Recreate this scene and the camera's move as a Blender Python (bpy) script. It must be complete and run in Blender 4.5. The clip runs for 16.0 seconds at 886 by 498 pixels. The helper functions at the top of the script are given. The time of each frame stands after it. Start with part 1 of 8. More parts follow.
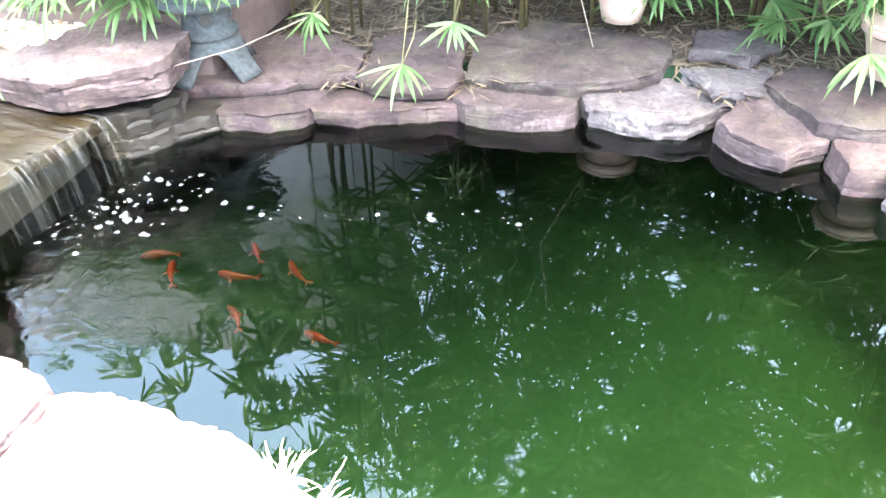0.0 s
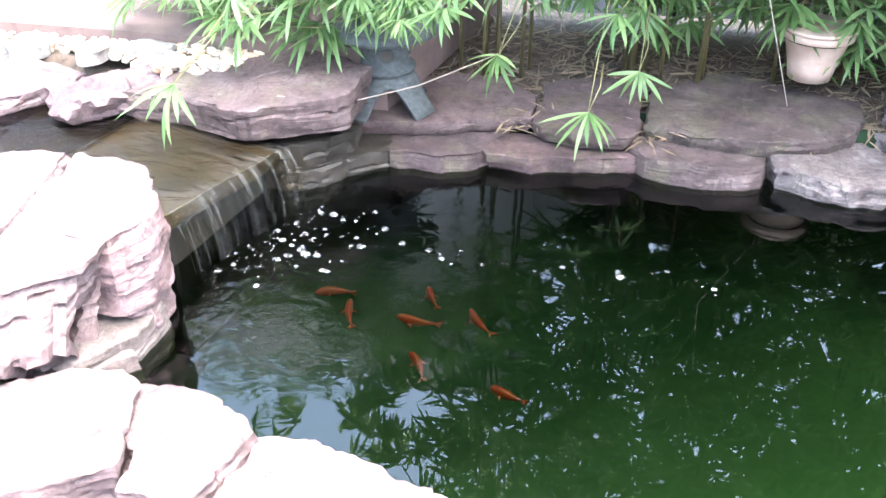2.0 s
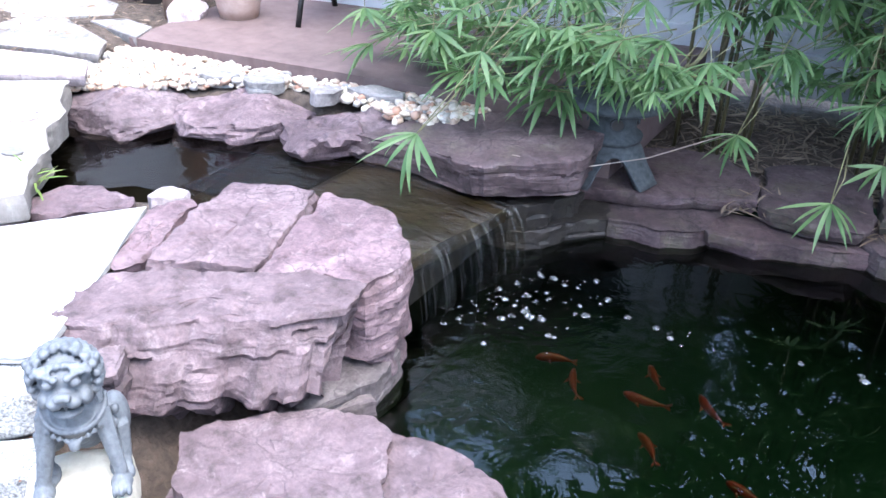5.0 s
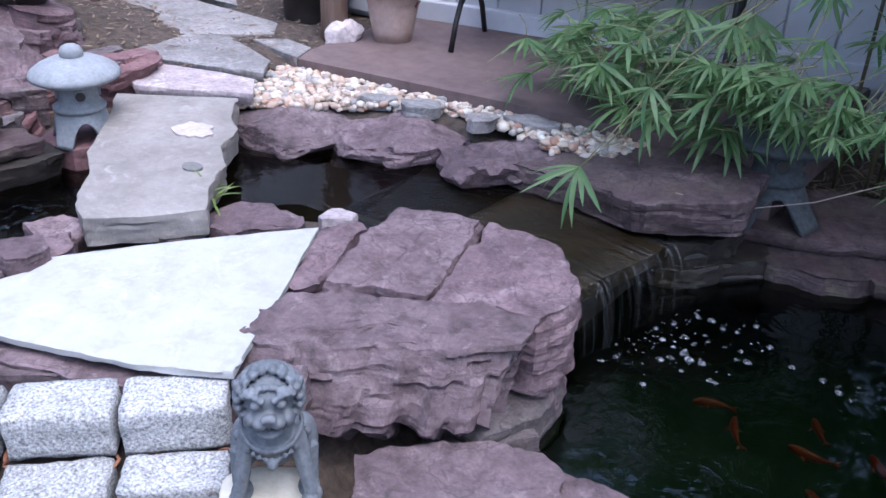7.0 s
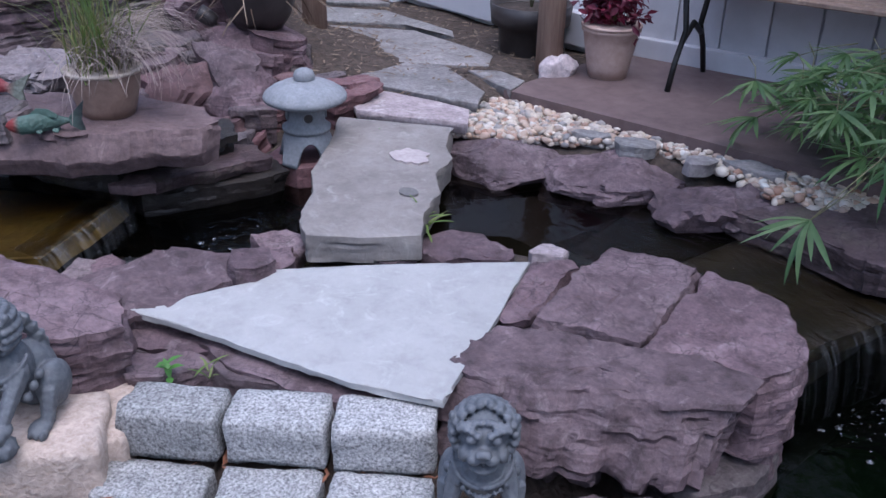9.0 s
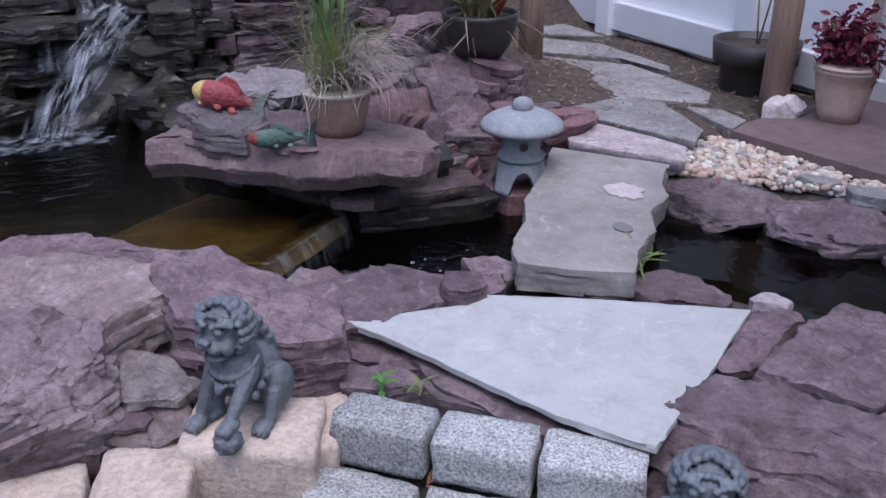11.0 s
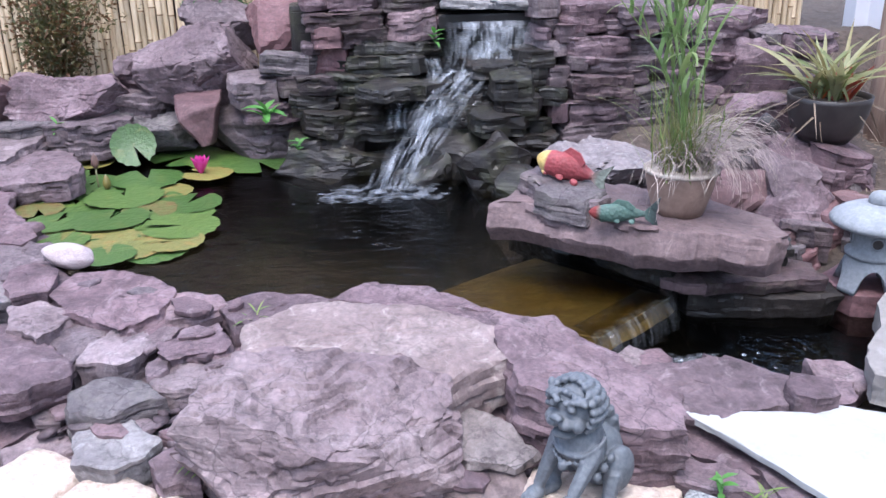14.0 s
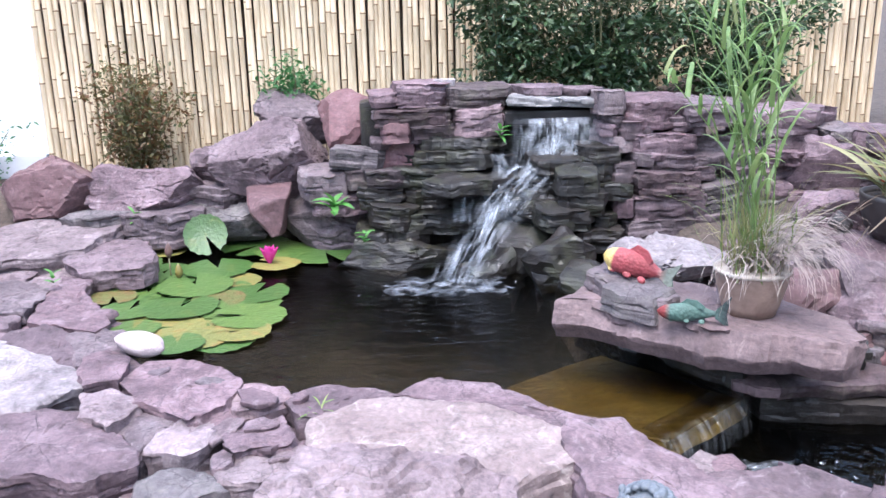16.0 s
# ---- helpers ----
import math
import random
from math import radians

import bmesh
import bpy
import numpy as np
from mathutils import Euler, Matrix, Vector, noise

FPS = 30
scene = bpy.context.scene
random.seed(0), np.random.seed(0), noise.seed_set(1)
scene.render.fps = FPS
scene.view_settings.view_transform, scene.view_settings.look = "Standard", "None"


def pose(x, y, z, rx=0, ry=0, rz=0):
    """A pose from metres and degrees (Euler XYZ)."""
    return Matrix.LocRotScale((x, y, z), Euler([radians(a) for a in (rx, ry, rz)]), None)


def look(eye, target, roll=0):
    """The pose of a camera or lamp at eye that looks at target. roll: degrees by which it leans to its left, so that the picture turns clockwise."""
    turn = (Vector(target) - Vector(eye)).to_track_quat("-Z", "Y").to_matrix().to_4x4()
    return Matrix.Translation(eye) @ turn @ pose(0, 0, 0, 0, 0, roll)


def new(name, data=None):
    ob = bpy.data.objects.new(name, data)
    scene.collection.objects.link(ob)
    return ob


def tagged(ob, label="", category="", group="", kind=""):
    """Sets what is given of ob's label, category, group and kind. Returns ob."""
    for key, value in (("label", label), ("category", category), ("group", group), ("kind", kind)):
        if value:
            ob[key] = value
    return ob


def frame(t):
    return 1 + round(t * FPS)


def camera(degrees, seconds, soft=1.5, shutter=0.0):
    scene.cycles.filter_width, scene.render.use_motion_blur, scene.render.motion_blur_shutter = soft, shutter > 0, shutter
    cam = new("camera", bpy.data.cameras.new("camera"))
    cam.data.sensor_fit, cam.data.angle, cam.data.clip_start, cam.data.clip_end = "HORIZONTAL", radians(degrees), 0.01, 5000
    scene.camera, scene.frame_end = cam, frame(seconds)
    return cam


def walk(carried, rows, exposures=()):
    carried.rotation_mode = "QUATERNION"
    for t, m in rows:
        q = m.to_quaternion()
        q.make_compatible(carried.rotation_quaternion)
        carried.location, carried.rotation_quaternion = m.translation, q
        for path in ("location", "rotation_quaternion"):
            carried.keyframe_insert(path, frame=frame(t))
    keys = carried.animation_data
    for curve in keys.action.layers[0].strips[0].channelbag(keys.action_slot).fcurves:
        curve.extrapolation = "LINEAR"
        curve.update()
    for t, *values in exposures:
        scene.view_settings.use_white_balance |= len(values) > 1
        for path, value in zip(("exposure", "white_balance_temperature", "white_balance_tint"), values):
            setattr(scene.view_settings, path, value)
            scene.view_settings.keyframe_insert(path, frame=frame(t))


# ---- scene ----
cam = camera(53.0, 16.0)
# seconds, eye, target, roll
PATH = [
    (0, (0.475, 0.784, 1.343), (-0.085, 2.574, 0.011), -1.5),
    (0.5, (0.390, 0.791, 1.342), (-0.199, 2.574, 0.013), -1.1),
    (1, (0.300, 0.795, 1.339), (-0.337, 2.563, 0.014), -1.2),
    (1.5, (0.207, 0.790, 1.335), (-0.477, 2.561, 0.037), -1.0),
    (2, (0.110, 0.777, 1.329), (-0.629, 2.556, 0.074), -0.2),
    (2.5, (0.024, 0.762, 1.322), (-0.769, 2.551, 0.113), 0.4),
    (3, (-0.037, 0.744, 1.316), (-0.871, 2.535, 0.137), 0.9),
    (3.5, (-0.087, 0.733, 1.311), (-0.953, 2.522, 0.153), 1.3),
    (4, (-0.140, 0.712, 1.310), (-1.053, 2.483, 0.160), 1.7),
    (6.5, (-0.402, 0.561, 1.374), (-1.549, 2.206, 0.248), 2.7),
    (7, (-0.430, 0.549, 1.371), (-1.642, 2.152, 0.253), 2.4),
    (7.5, (-0.457, 0.543, 1.367), (-1.742, 2.086, 0.247), 2.3),
    (8, (-0.482, 0.536, 1.366), (-1.863, 2.007, 0.262), 1.6),
    (8.5, (-0.507, 0.522, 1.365), (-1.983, 1.917, 0.284), 1.3),
    (11, (-0.593, 0.438, 1.351), (-2.439, 1.386, 0.361), -0.0),
    (11.5, (-0.616, 0.425, 1.351), (-2.520, 1.262, 0.366), -0.3),
    (12, (-0.638, 0.401, 1.357), (-2.591, 1.122, 0.378), -0.2),
    (12.5, (-0.659, 0.361, 1.370), (-2.658, 0.975, 0.411), -0.2),
    (13, (-0.677, 0.309, 1.382), (-2.723, 0.795, 0.450), -0.7),
    (13.5, (-0.675, 0.266, 1.390), (-2.765, 0.627, 0.498), -0.7),
    (14, (-0.680, 0.254, 1.395), (-2.794, 0.575, 0.549), -0.9),
    (14.5, (-0.680, 0.243, 1.403), (-2.822, 0.503, 0.607), -1.0),
    (15, (-0.685, 0.237, 1.411), (-2.857, 0.450, 0.681), -1.1),
    (15.5, (-0.688, 0.238, 1.416), (-2.878, 0.428, 0.742), -1.3),
    (16, (-0.688, 0.235, 1.420), (-2.892, 0.416, 0.791), -1.2),
]
# seconds, stops
STOPS = [(0.0, 4.28, 5700, 5), (2.0, 3.55, 5600, 8), (4.0, 2.6, 5150, 9), (6.5, 1.1, 4800, 16), (8.5, 0.08, 4780, 19), (11.0, -0.04, 4870, 20), (13.0, 0.55, 4910, 17), (16.0, 1.4, 4930, 13)]
walk(cam, [(t, look(e, g, r)) for t, e, g, r in PATH], STOPS)

# ---- light: soft overcast daylight ----
world = bpy.data.worlds.new("sky")
scene.world = world
world.use_nodes = True
wn = world.node_tree
sky = wn.nodes.new("ShaderNodeTexSky")
sky.sky_type = "NISHITA"
sky.sun_disc = False
sky.sun_elevation = radians(72)
sky.sun_rotation = radians(107)
sky.air_density, sky.dust_density, sky.ozone_density = 2.0, 9.0, 0.0
bg = wn.nodes["Background"]
bg.inputs["Strength"].default_value = 0.2
wn.links.new(sky.outputs[0], bg.inputs["Color"])
sun = new("sun", bpy.data.lights.new("sun", "SUN"))
sun.data.energy, sun.data.angle, sun.data.color = 0.3, radians(35), (1.0, 0.96, 0.9)
sun.matrix_world = look((0, 0, 0), (-0.16, 0.12, -0.98))
# ---- materials ----
def nodes_of(name):
    m = bpy.data.materials.new(name)
    m.use_nodes = True
    nt = m.node_tree
    return m, nt, nt.nodes["Principled BSDF"]


def nd(nt, kind, **kw):
    n = nt.nodes.new(kind)
    for k, v in kw.items():
        n.inputs[k].default_value = v
    return n


def ramp(nt, src, stops):
    r = nt.nodes.new("ShaderNodeValToRGB")
    els = r.color_ramp.elements
    while len(els) < len(stops):
        els.new(0.5)
    for e, (p, c) in zip(els, stops):
        e.position = p
        e.color = (*c, 1) if len(c) == 3 else c
    nt.links.new(src, r.inputs[0])
    return r.outputs[0]


def mixc(nt, fac, a, b, mode="MIX"):
    n = nt.nodes.new("ShaderNodeMix")
    n.data_type, n.blend_type = "RGBA", mode
    for sock, v in ((n.inputs[0], fac), (n.inputs[6], a), (n.inputs[7], b)):
        if isinstance(v, (int, float)):
            sock.default_value = v
        elif isinstance(v, tuple):
            sock.default_value = (*v, 1)
        else:
            nt.links.new(v, sock)
    return n.outputs[2]


def mapped(nt, scale=(1, 1, 1), coord="Object"):
    tc = nt.nodes.new("ShaderNodeTexCoord")
    mp = nt.nodes.new("ShaderNodeMapping")
    mp.inputs["Scale"].default_value = scale
    nt.links.new(tc.outputs[coord], mp.inputs[0])
    return mp.outputs[0]


def noise_tex(nt, vec, scale, detail=6, rough=0.6, dist=0.0):
    n = nd(nt, "ShaderNodeTexNoise", Scale=scale, Detail=detail, Roughness=rough, Distortion=dist)
    if vec is not None:
        nt.links.new(vec, n.inputs["Vector"])
    return n


def bump(nt, bsdf, height, strength, dist=0.01, prev=None):
    b = nd(nt, "ShaderNodeBump", Strength=strength, Distance=dist)
    nt.links.new(height, b.inputs["Height"])
    if prev is not None:
        nt.links.new(prev, b.inputs["Normal"])
    nt.links.new(b.outputs[0], bsdf.inputs["Normal"])
    return b.outputs[0]


def offset_by_object(nt, vec):
    """Shift a texture by the object's random value, so that alike stones differ."""
    oi = nt.nodes.new("ShaderNodeObjectInfo")
    mu = nt.nodes.new("ShaderNodeVectorMath")
    mu.operation = "SCALE"
    mu.inputs[0].default_value = (17.0, 31.0, 23.0)
    nt.links.new(oi.outputs["Random"], mu.inputs["Scale"])
    ad = nt.nodes.new("ShaderNodeVectorMath")
    ad.operation = "ADD"
    nt.links.new(vec, ad.inputs[0])
    nt.links.new(mu.outputs[0], ad.inputs[1])
    return ad.outputs[0], oi.outputs["Random"]


def slate(name, dark, mid, light, rough=0.75, strata=1.0, moss=0.0, wet=0.0, grain=0.75, vary=1.0):
    m, nt, b = nodes_of(name)
    vec, rnd = offset_by_object(nt, mapped(nt))
    big = noise_tex(nt, vec, 4.0, 5, 0.62, 0.4)
    fine = noise_tex(nt, vec, 55.0, 8, 0.7)
    col = ramp(nt, big.outputs[0], [(0.28, dark), (0.5, mid), (0.74, light)])
    col = mixc(nt, grain, col, ramp(nt, fine.outputs[0], [(0.3, (0.35, 0.35, 0.35)), (0.72, (1.0, 0.98, 0.98))]), "MULTIPLY")
    tint = ramp(nt, rnd, [(0.0, (0.74, 0.70, 0.72)), (0.25, (1.02, 0.94, 0.97)), (0.5, (0.88, 0.91, 0.89)), (0.75, (1.16, 1.06, 1.09)), (1.0, (0.96, 0.82, 0.84))])
    col = mixc(nt, vary, col, tint, "MULTIPLY")
    # pale weathered scuffs
    sc = noise_tex(nt, vec, 11.0, 10, 0.72, 1.2)
    col = mixc(nt, ramp(nt, sc.outputs[0], [(0.56, (0, 0, 0)), (0.72, (0.55, 0.55, 0.55))]), col, (light[0] * 1.35, light[1] * 1.4, light[2] * 1.38))
    # relief shading put into the colour: hollows of the bump noise dark, ridges pale
    cav = noise_tex(nt, vec, 14.0, 12, 0.72)
    col = mixc(nt, 0.85 * min(1.0, strata + 0.2), col, ramp(nt, cav.outputs[0], [(0.36, (0.42, 0.39, 0.39)), (0.5, (0.98, 0.98, 0.98)), (0.68, (1.28, 1.28, 1.28))]), "MULTIPLY")
    if moss:
        ms = noise_tex(nt, vec, 7.0, 8, 0.7)
        col = mixc(nt, ramp(nt, ms.outputs[0], [(0.5, (0, 0, 0)), (0.66, (moss, moss, moss))]), col, (0.085, 0.10, 0.03))
    nt.links.new(col, b.inputs["Base Color"])
    b.inputs["Roughness"].default_value = rough
    if wet:
        b.inputs["Coat Weight"].default_value = wet
        b.inputs["Coat Roughness"].default_value = 0.12
    # cleaved layers run level: noise squeezed in height
    lay = noise_tex(nt, offset_by_object(nt, mapped(nt, (3.0, 3.0, 34.0)))[0], 2.2, 8, 0.65, 0.5)
    lay.noise_type = "RIDGED_MULTIFRACTAL"
    n1 = bump(nt, b, lay.outputs[0], 0.36 * strata, 0.02)
    # flakes: thin sheets broken off in steps
    fl = noise_tex(nt, offset_by_object(nt, mapped(nt, (1.0, 1.0, 2.5)))[0], 6.5, 7, 0.62, 0.8)
    mul = nd(nt, "ShaderNodeMath")
    mul.operation = "MULTIPLY"
    mul.inputs[1].default_value = 13.0
    nt.links.new(fl.outputs[0], mul.inputs[0])
    flo = nd(nt, "ShaderNodeMath")
    flo.operation = "FLOOR"
    nt.links.new(mul.outputs[0], flo.inputs[0])
    n2 = bump(nt, b, flo.outputs[0], 0.9 * min(1.0, strata + 0.1), 0.006, n1)
    n3 = bump(nt, b, noise_tex(nt, vec, 14.0, 12, 0.72).outputs[0], 0.32 * min(1.0, strata + 0.25), 0.025, n2)
    bump(nt, b, fine.outputs[0], 0.6, 0.007, n3)
    # fracture lines: slabs broken along slanting joints, each face a little higher or lower
    wob = noise_tex(nt, vec, 5.0, 5, 0.6)
    wv = nt.nodes.new("ShaderNodeMixRGB")
    wv.blend_type = "ADD"
    wv.inputs[0].default_value = 0.12
    nt.links.new(vec, wv.inputs[1])
    nt.links.new(wob.outputs["Color"], wv.inputs[2])
    fmap = nt.nodes.new("ShaderNodeMapping")
    fmap.inputs["Scale"].default_value = (1.0, 1.0, 2.2)
    fmap.inputs["Rotation"].default_value = (0.5, 0.35, 0.6)
    nt.links.new(wv.outputs[0], fmap.inputs[0])
    cell = nd(nt, "ShaderNodeTexVoronoi", Scale=8.5)
    edge = nd(nt, "ShaderNodeTexVoronoi", Scale=8.5)
    edge.feature = "DISTANCE_TO_EDGE"
    nt.links.new(fmap.outputs[0], cell.inputs["Vector"])
    nt.links.new(fmap.outputs[0], edge.inputs["Vector"])
    sepc = nt.nodes.new("ShaderNodeSeparateColor")
    nt.links.new(cell.outputs["Color"], sepc.inputs[0])
    n4 = bump(nt, b, sepc.outputs[0], 0.6 * min(1.0, strata), 0.018, b.inputs["Normal"].links[0].from_socket)
    cell2 = nd(nt, "ShaderNodeTexVoronoi", Scale=24.0)
    nt.links.new(fmap.outputs[0], cell2.inputs["Vector"])
    sep2 = nt.nodes.new("ShaderNodeSeparateColor")
    nt.links.new(cell2.outputs["Color"], sep2.inputs[0])
    bump(nt, b, sep2.outputs[0], 0.8 * min(1.0, strata), 0.008, n4)
    joint = ramp(nt, edge.outputs["Distance"], [(0.0, (0.9, 0.9, 0.9)), (0.028, (0, 0, 0))])
    joint = mixc(nt, 1.0, joint, ramp(nt, big.outputs[0], [(0.46, (0, 0, 0)), (0.56, (1, 1, 1))]), "MULTIPLY")
    # shade in the flake edges and cracks, put into the colour
    frac = nd(nt, "ShaderNodeMath")
    frac.operation = "FRACT"
    nt.links.new(mul.outputs[0], frac.inputs[0])
    crack = noise_tex(nt, vec, 3.2, 9, 0.6, 1.5)
    ck = ramp(nt, crack.outputs[0], [(0.488, (0, 0, 0)), (0.5, (0.35, 0.35, 0.35)), (0.512, (0, 0, 0))])
    crevice_shade = mixc(nt, 1.0, ramp(nt, frac.outputs[0], [(0.0, (0.3, 0.3, 0.3)), (0.10, (0, 0, 0))]), ck, "ADD")
    crevice_shade = mixc(nt, 1.0, crevice_shade, joint, "ADD")
    dk = mixc(nt, min(1.0, strata) * 0.72, (0, 0, 0), crevice_shade)
    nt.links.new(mixc(nt, dk, col, (dark[0] * 0.22, dark[1] * 0.2, dark[2] * 0.2)), b.inputs["Base Color"])
    return m


SLATE = slate("purple_slate", (0.095, 0.067, 0.074), (0.172, 0.126, 0.136), (0.275, 0.217, 0.228), strata=0.85)
GREY = slate("grey_slate", (0.085, 0.07, 0.075), (0.155, 0.13, 0.135), (0.255, 0.22, 0.22), moss=0.2)
RED = slate("red_slate", (0.115, 0.063, 0.066), (0.17, 0.098, 0.10), (0.24, 0.16, 0.16), strata=0.3)
PINK = slate("pink_slate", (0.145, 0.108, 0.112), (0.23, 0.178, 0.183), (0.33, 0.272, 0.272), strata=0.8)
LEDGE = slate("reddish_ledge_slate", (0.12, 0.085, 0.085), (0.185, 0.135, 0.132), (0.245, 0.18, 0.176), strata=0.3)
PALE = slate("pale_stone", (0.20, 0.17, 0.175), (0.29, 0.26, 0.26), (0.40, 0.37, 0.37), strata=0.7)
# reddish-brown slate, its colour also darkened for the bamboo's shade
SHADE_SLATE = slate("brown_shaded_slate", (0.052, 0.037, 0.038), (0.096, 0.068, 0.070), (0.158, 0.124, 0.126), moss=0.3)
BEIGEGREY = slate("grey_beige_slate", (0.135, 0.115, 0.105), (0.205, 0.178, 0.165), (0.30, 0.27, 0.25), strata=1.1)
BEIGE = slate("beige_slate", (0.23, 0.18, 0.165), (0.32, 0.262, 0.24), (0.41, 0.355, 0.325), strata=0.45)
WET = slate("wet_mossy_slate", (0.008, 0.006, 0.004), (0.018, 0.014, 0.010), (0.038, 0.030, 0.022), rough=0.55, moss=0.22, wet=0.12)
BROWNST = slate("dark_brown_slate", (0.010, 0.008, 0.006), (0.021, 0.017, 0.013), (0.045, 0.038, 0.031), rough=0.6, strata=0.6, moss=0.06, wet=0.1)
FLAG = slate("grey_flagstone", (0.19, 0.185, 0.18), (0.29, 0.28, 0.272), (0.40, 0.385, 0.375), strata=0.25, vary=0.4)
PALEF = slate("pale_pink_flagstone", (0.38, 0.34, 0.33), (0.48, 0.44, 0.43), (0.60, 0.56, 0.55), strata=0.4)
WHITE = slate("white_quartz", (0.46, 0.43, 0.42), (0.60, 0.57, 0.55), (0.72, 0.70, 0.68), strata=0.15)
SLAB = slate("cream_bluestone", (0.34, 0.34, 0.33), (0.385, 0.385, 0.375), (0.42, 0.42, 0.41), strata=0.05, grain=0.12, vary=0.0)
BRIDGE = slate("bridge_bluestone", (0.20, 0.18, 0.165), (0.255, 0.232, 0.215), (0.32, 0.295, 0.275), strata=0.12, grain=0.3, vary=0.0)


def simple(name, c1, c2, scale=20.0, rough=0.6, bumps=0.3, dist=0.005, metal=0.0, stretch=(1, 1, 1), var=0.0, sheen=0.0):
    m, nt, b = nodes_of(name)
    vec, rnd = offset_by_object(nt, mapped(nt, stretch))
    n = noise_tex(nt, vec, scale, 8, 0.65, 0.3)
    col = ramp(nt, n.outputs[0], [(0.3, c1), (0.7, c2)])
    w = noise_tex(nt, vec, scale * 0.17, 4, 0.6)
    col = mixc(nt, 0.5, col, ramp(nt, w.outputs[0], [(0.3, (0.6, 0.6, 0.6)), (0.7, (1.15, 1.15, 1.15))]), "MULTIPLY")
    if var:
        col = mixc(nt, 1.0, col, ramp(nt, rnd, [(0.0, (1 - var, 1 - var, 1 - var * 1.2)), (1.0, (1 + var, 1 + var, 1 + var * 0.8))]), "MULTIPLY")
    nt.links.new(col, b.inputs["Base Color"])
    b.inputs["Roughness"].default_value = rough
    b.inputs["Metallic"].default_value = metal
    bump(nt, b, n.outputs[0], bumps, dist)
    return m


def leafy(name, cols, rough=0.45, trans=0.35):
    """Leaf material: colour by island, part of the light passes through."""
    m, nt, b = nodes_of(name)
    g = nt.nodes.new("ShaderNodeNewGeometry")
    k = len(cols) - 1
    col = ramp(nt, g.outputs["Random Per Island"], [(i / max(k, 1), c) for i, c in enumerate(cols)])
    n = noise_tex(nt, mapped(nt), 30.0, 3)
    col = mixc(nt, 0.35, col, ramp(nt, n.outputs[0], [(0.3, (0.5, 0.5, 0.5)), (0.7, (1.2, 1.2, 1.1))]), "MULTIPLY")
    nt.links.new(col, b.inputs["Base Color"])
    b.inputs["Roughness"].default_value = rough
    tr = nt.nodes.new("ShaderNodeBsdfTranslucent")
    nt.links.new(col, tr.inputs[0])
    mx = nt.nodes.new("ShaderNodeMixShader")
    mx.inputs[0].default_value = trans
    nt.links.new(b.outputs[0], mx.inputs[1])
    nt.links.new(tr.outputs[0], mx.inputs[2])
    nt.links.new(mx.outputs[0], nt.nodes["Material Output"].inputs[0])
    return m


def water(name, tint, ripple=0.25, scale=9.0, stretch=(1, 1, 1), fine=0.08, stir=None, ior=1.34):
    """Murky water: a clear tinted sheet that mirrors by Fresnel, with small waves."""
    m, nt, b = nodes_of(name)
    nt.nodes.remove(b)
    tr = nt.nodes.new("ShaderNodeBsdfTransparent")
    tr.inputs[0].default_value = (*tint, 1)
    gl = nt.nodes.new("ShaderNodeBsdfGlossy")
    gl.inputs["Roughness"].default_value = 0.004
    fr = nd(nt, "ShaderNodeFresnel", IOR=ior)
    n1 = noise_tex(nt, mapped(nt, stretch), scale, 3, 0.5, 0.6)
    n2 = noise_tex(nt, mapped(nt, stretch), scale * 5, 2, 0.5)
    b1 = nd(nt, "ShaderNodeBump", Strength=ripple, Distance=0.02)
    b2 = nd(nt, "ShaderNodeBump", Strength=fine, Distance=0.01)
    if stir:
        # waves die down away from where the water falls in
        dist = nt.nodes.new("ShaderNodeVectorMath")
        dist.operation = "DISTANCE"
        dist.inputs[1].default_value = stir[0]
        nt.links.new(mapped(nt), dist.inputs[0])
        fade = nd(nt, "ShaderNodeMapRange")
        fade.inputs[1].default_value, fade.inputs[2].default_value = stir[1], stir[2]
        fade.inputs[3].default_value, fade.inputs[4].default_value = 1.0, stir[3]
        nt.links.new(dist.outputs["Value"], fade.inputs[0])
        mul = nd(nt, "ShaderNodeMath")
        mul.operation = "MULTIPLY"
        nt.links.new(n1.outputs[0], mul.inputs[0])
        nt.links.new(fade.outputs[0], mul.inputs[1])
        nt.links.new(mul.outputs[0], b1.inputs["Height"])
    else:
        nt.links.new(n1.outputs[0], b1.inputs["Height"])
    nt.links.new(n2.outputs[0], b2.inputs["Height"])
    nt.links.new(b1.outputs[0], b2.inputs["Normal"])
    for s in (gl, fr):
        nt.links.new(b2.outputs[0], s.inputs["Normal"])
    mx = nt.nodes.new("ShaderNodeMixShader")
    nt.links.new(fr.outputs[0], mx.inputs[0])
    nt.links.new(tr.outputs[0], mx.inputs[1])
    nt.links.new(gl.outputs[0], mx.inputs[2])
    nt.links.new(mx.outputs[0], nt.nodes["Material Output"].inputs[0])
    return m


W_LOW = water("green_pond_water", (0.27, 0.35, 0.24), 0.36, 16.0, (1, 1, 1), 0.0, ((-1.3, 2.7, -0.14), 0.12, 0.82, 0.006), 1.55)
W_STR = water("stream_water", (0.40, 0.40, 0.34), 0.75, 17.0, (1, 1, 1), 0.0, ((-2.95, 1.3, 0.068), 0.15, 1.3, 0.12))
W_UP = water("upper_pond_water", (0.56, 0.53, 0.44), 0.5, 13.0, (1.6, 0.8, 1), 0.1)
SOIL = simple("garden_soil", (0.035, 0.026, 0.02), (0.12, 0.09, 0.07), 30, 0.95, 0.9, 0.03)
# green algae liner; its ramp paints the light lost in deeper water
LINER, _nt, _b = nodes_of("algae_depth_liner")
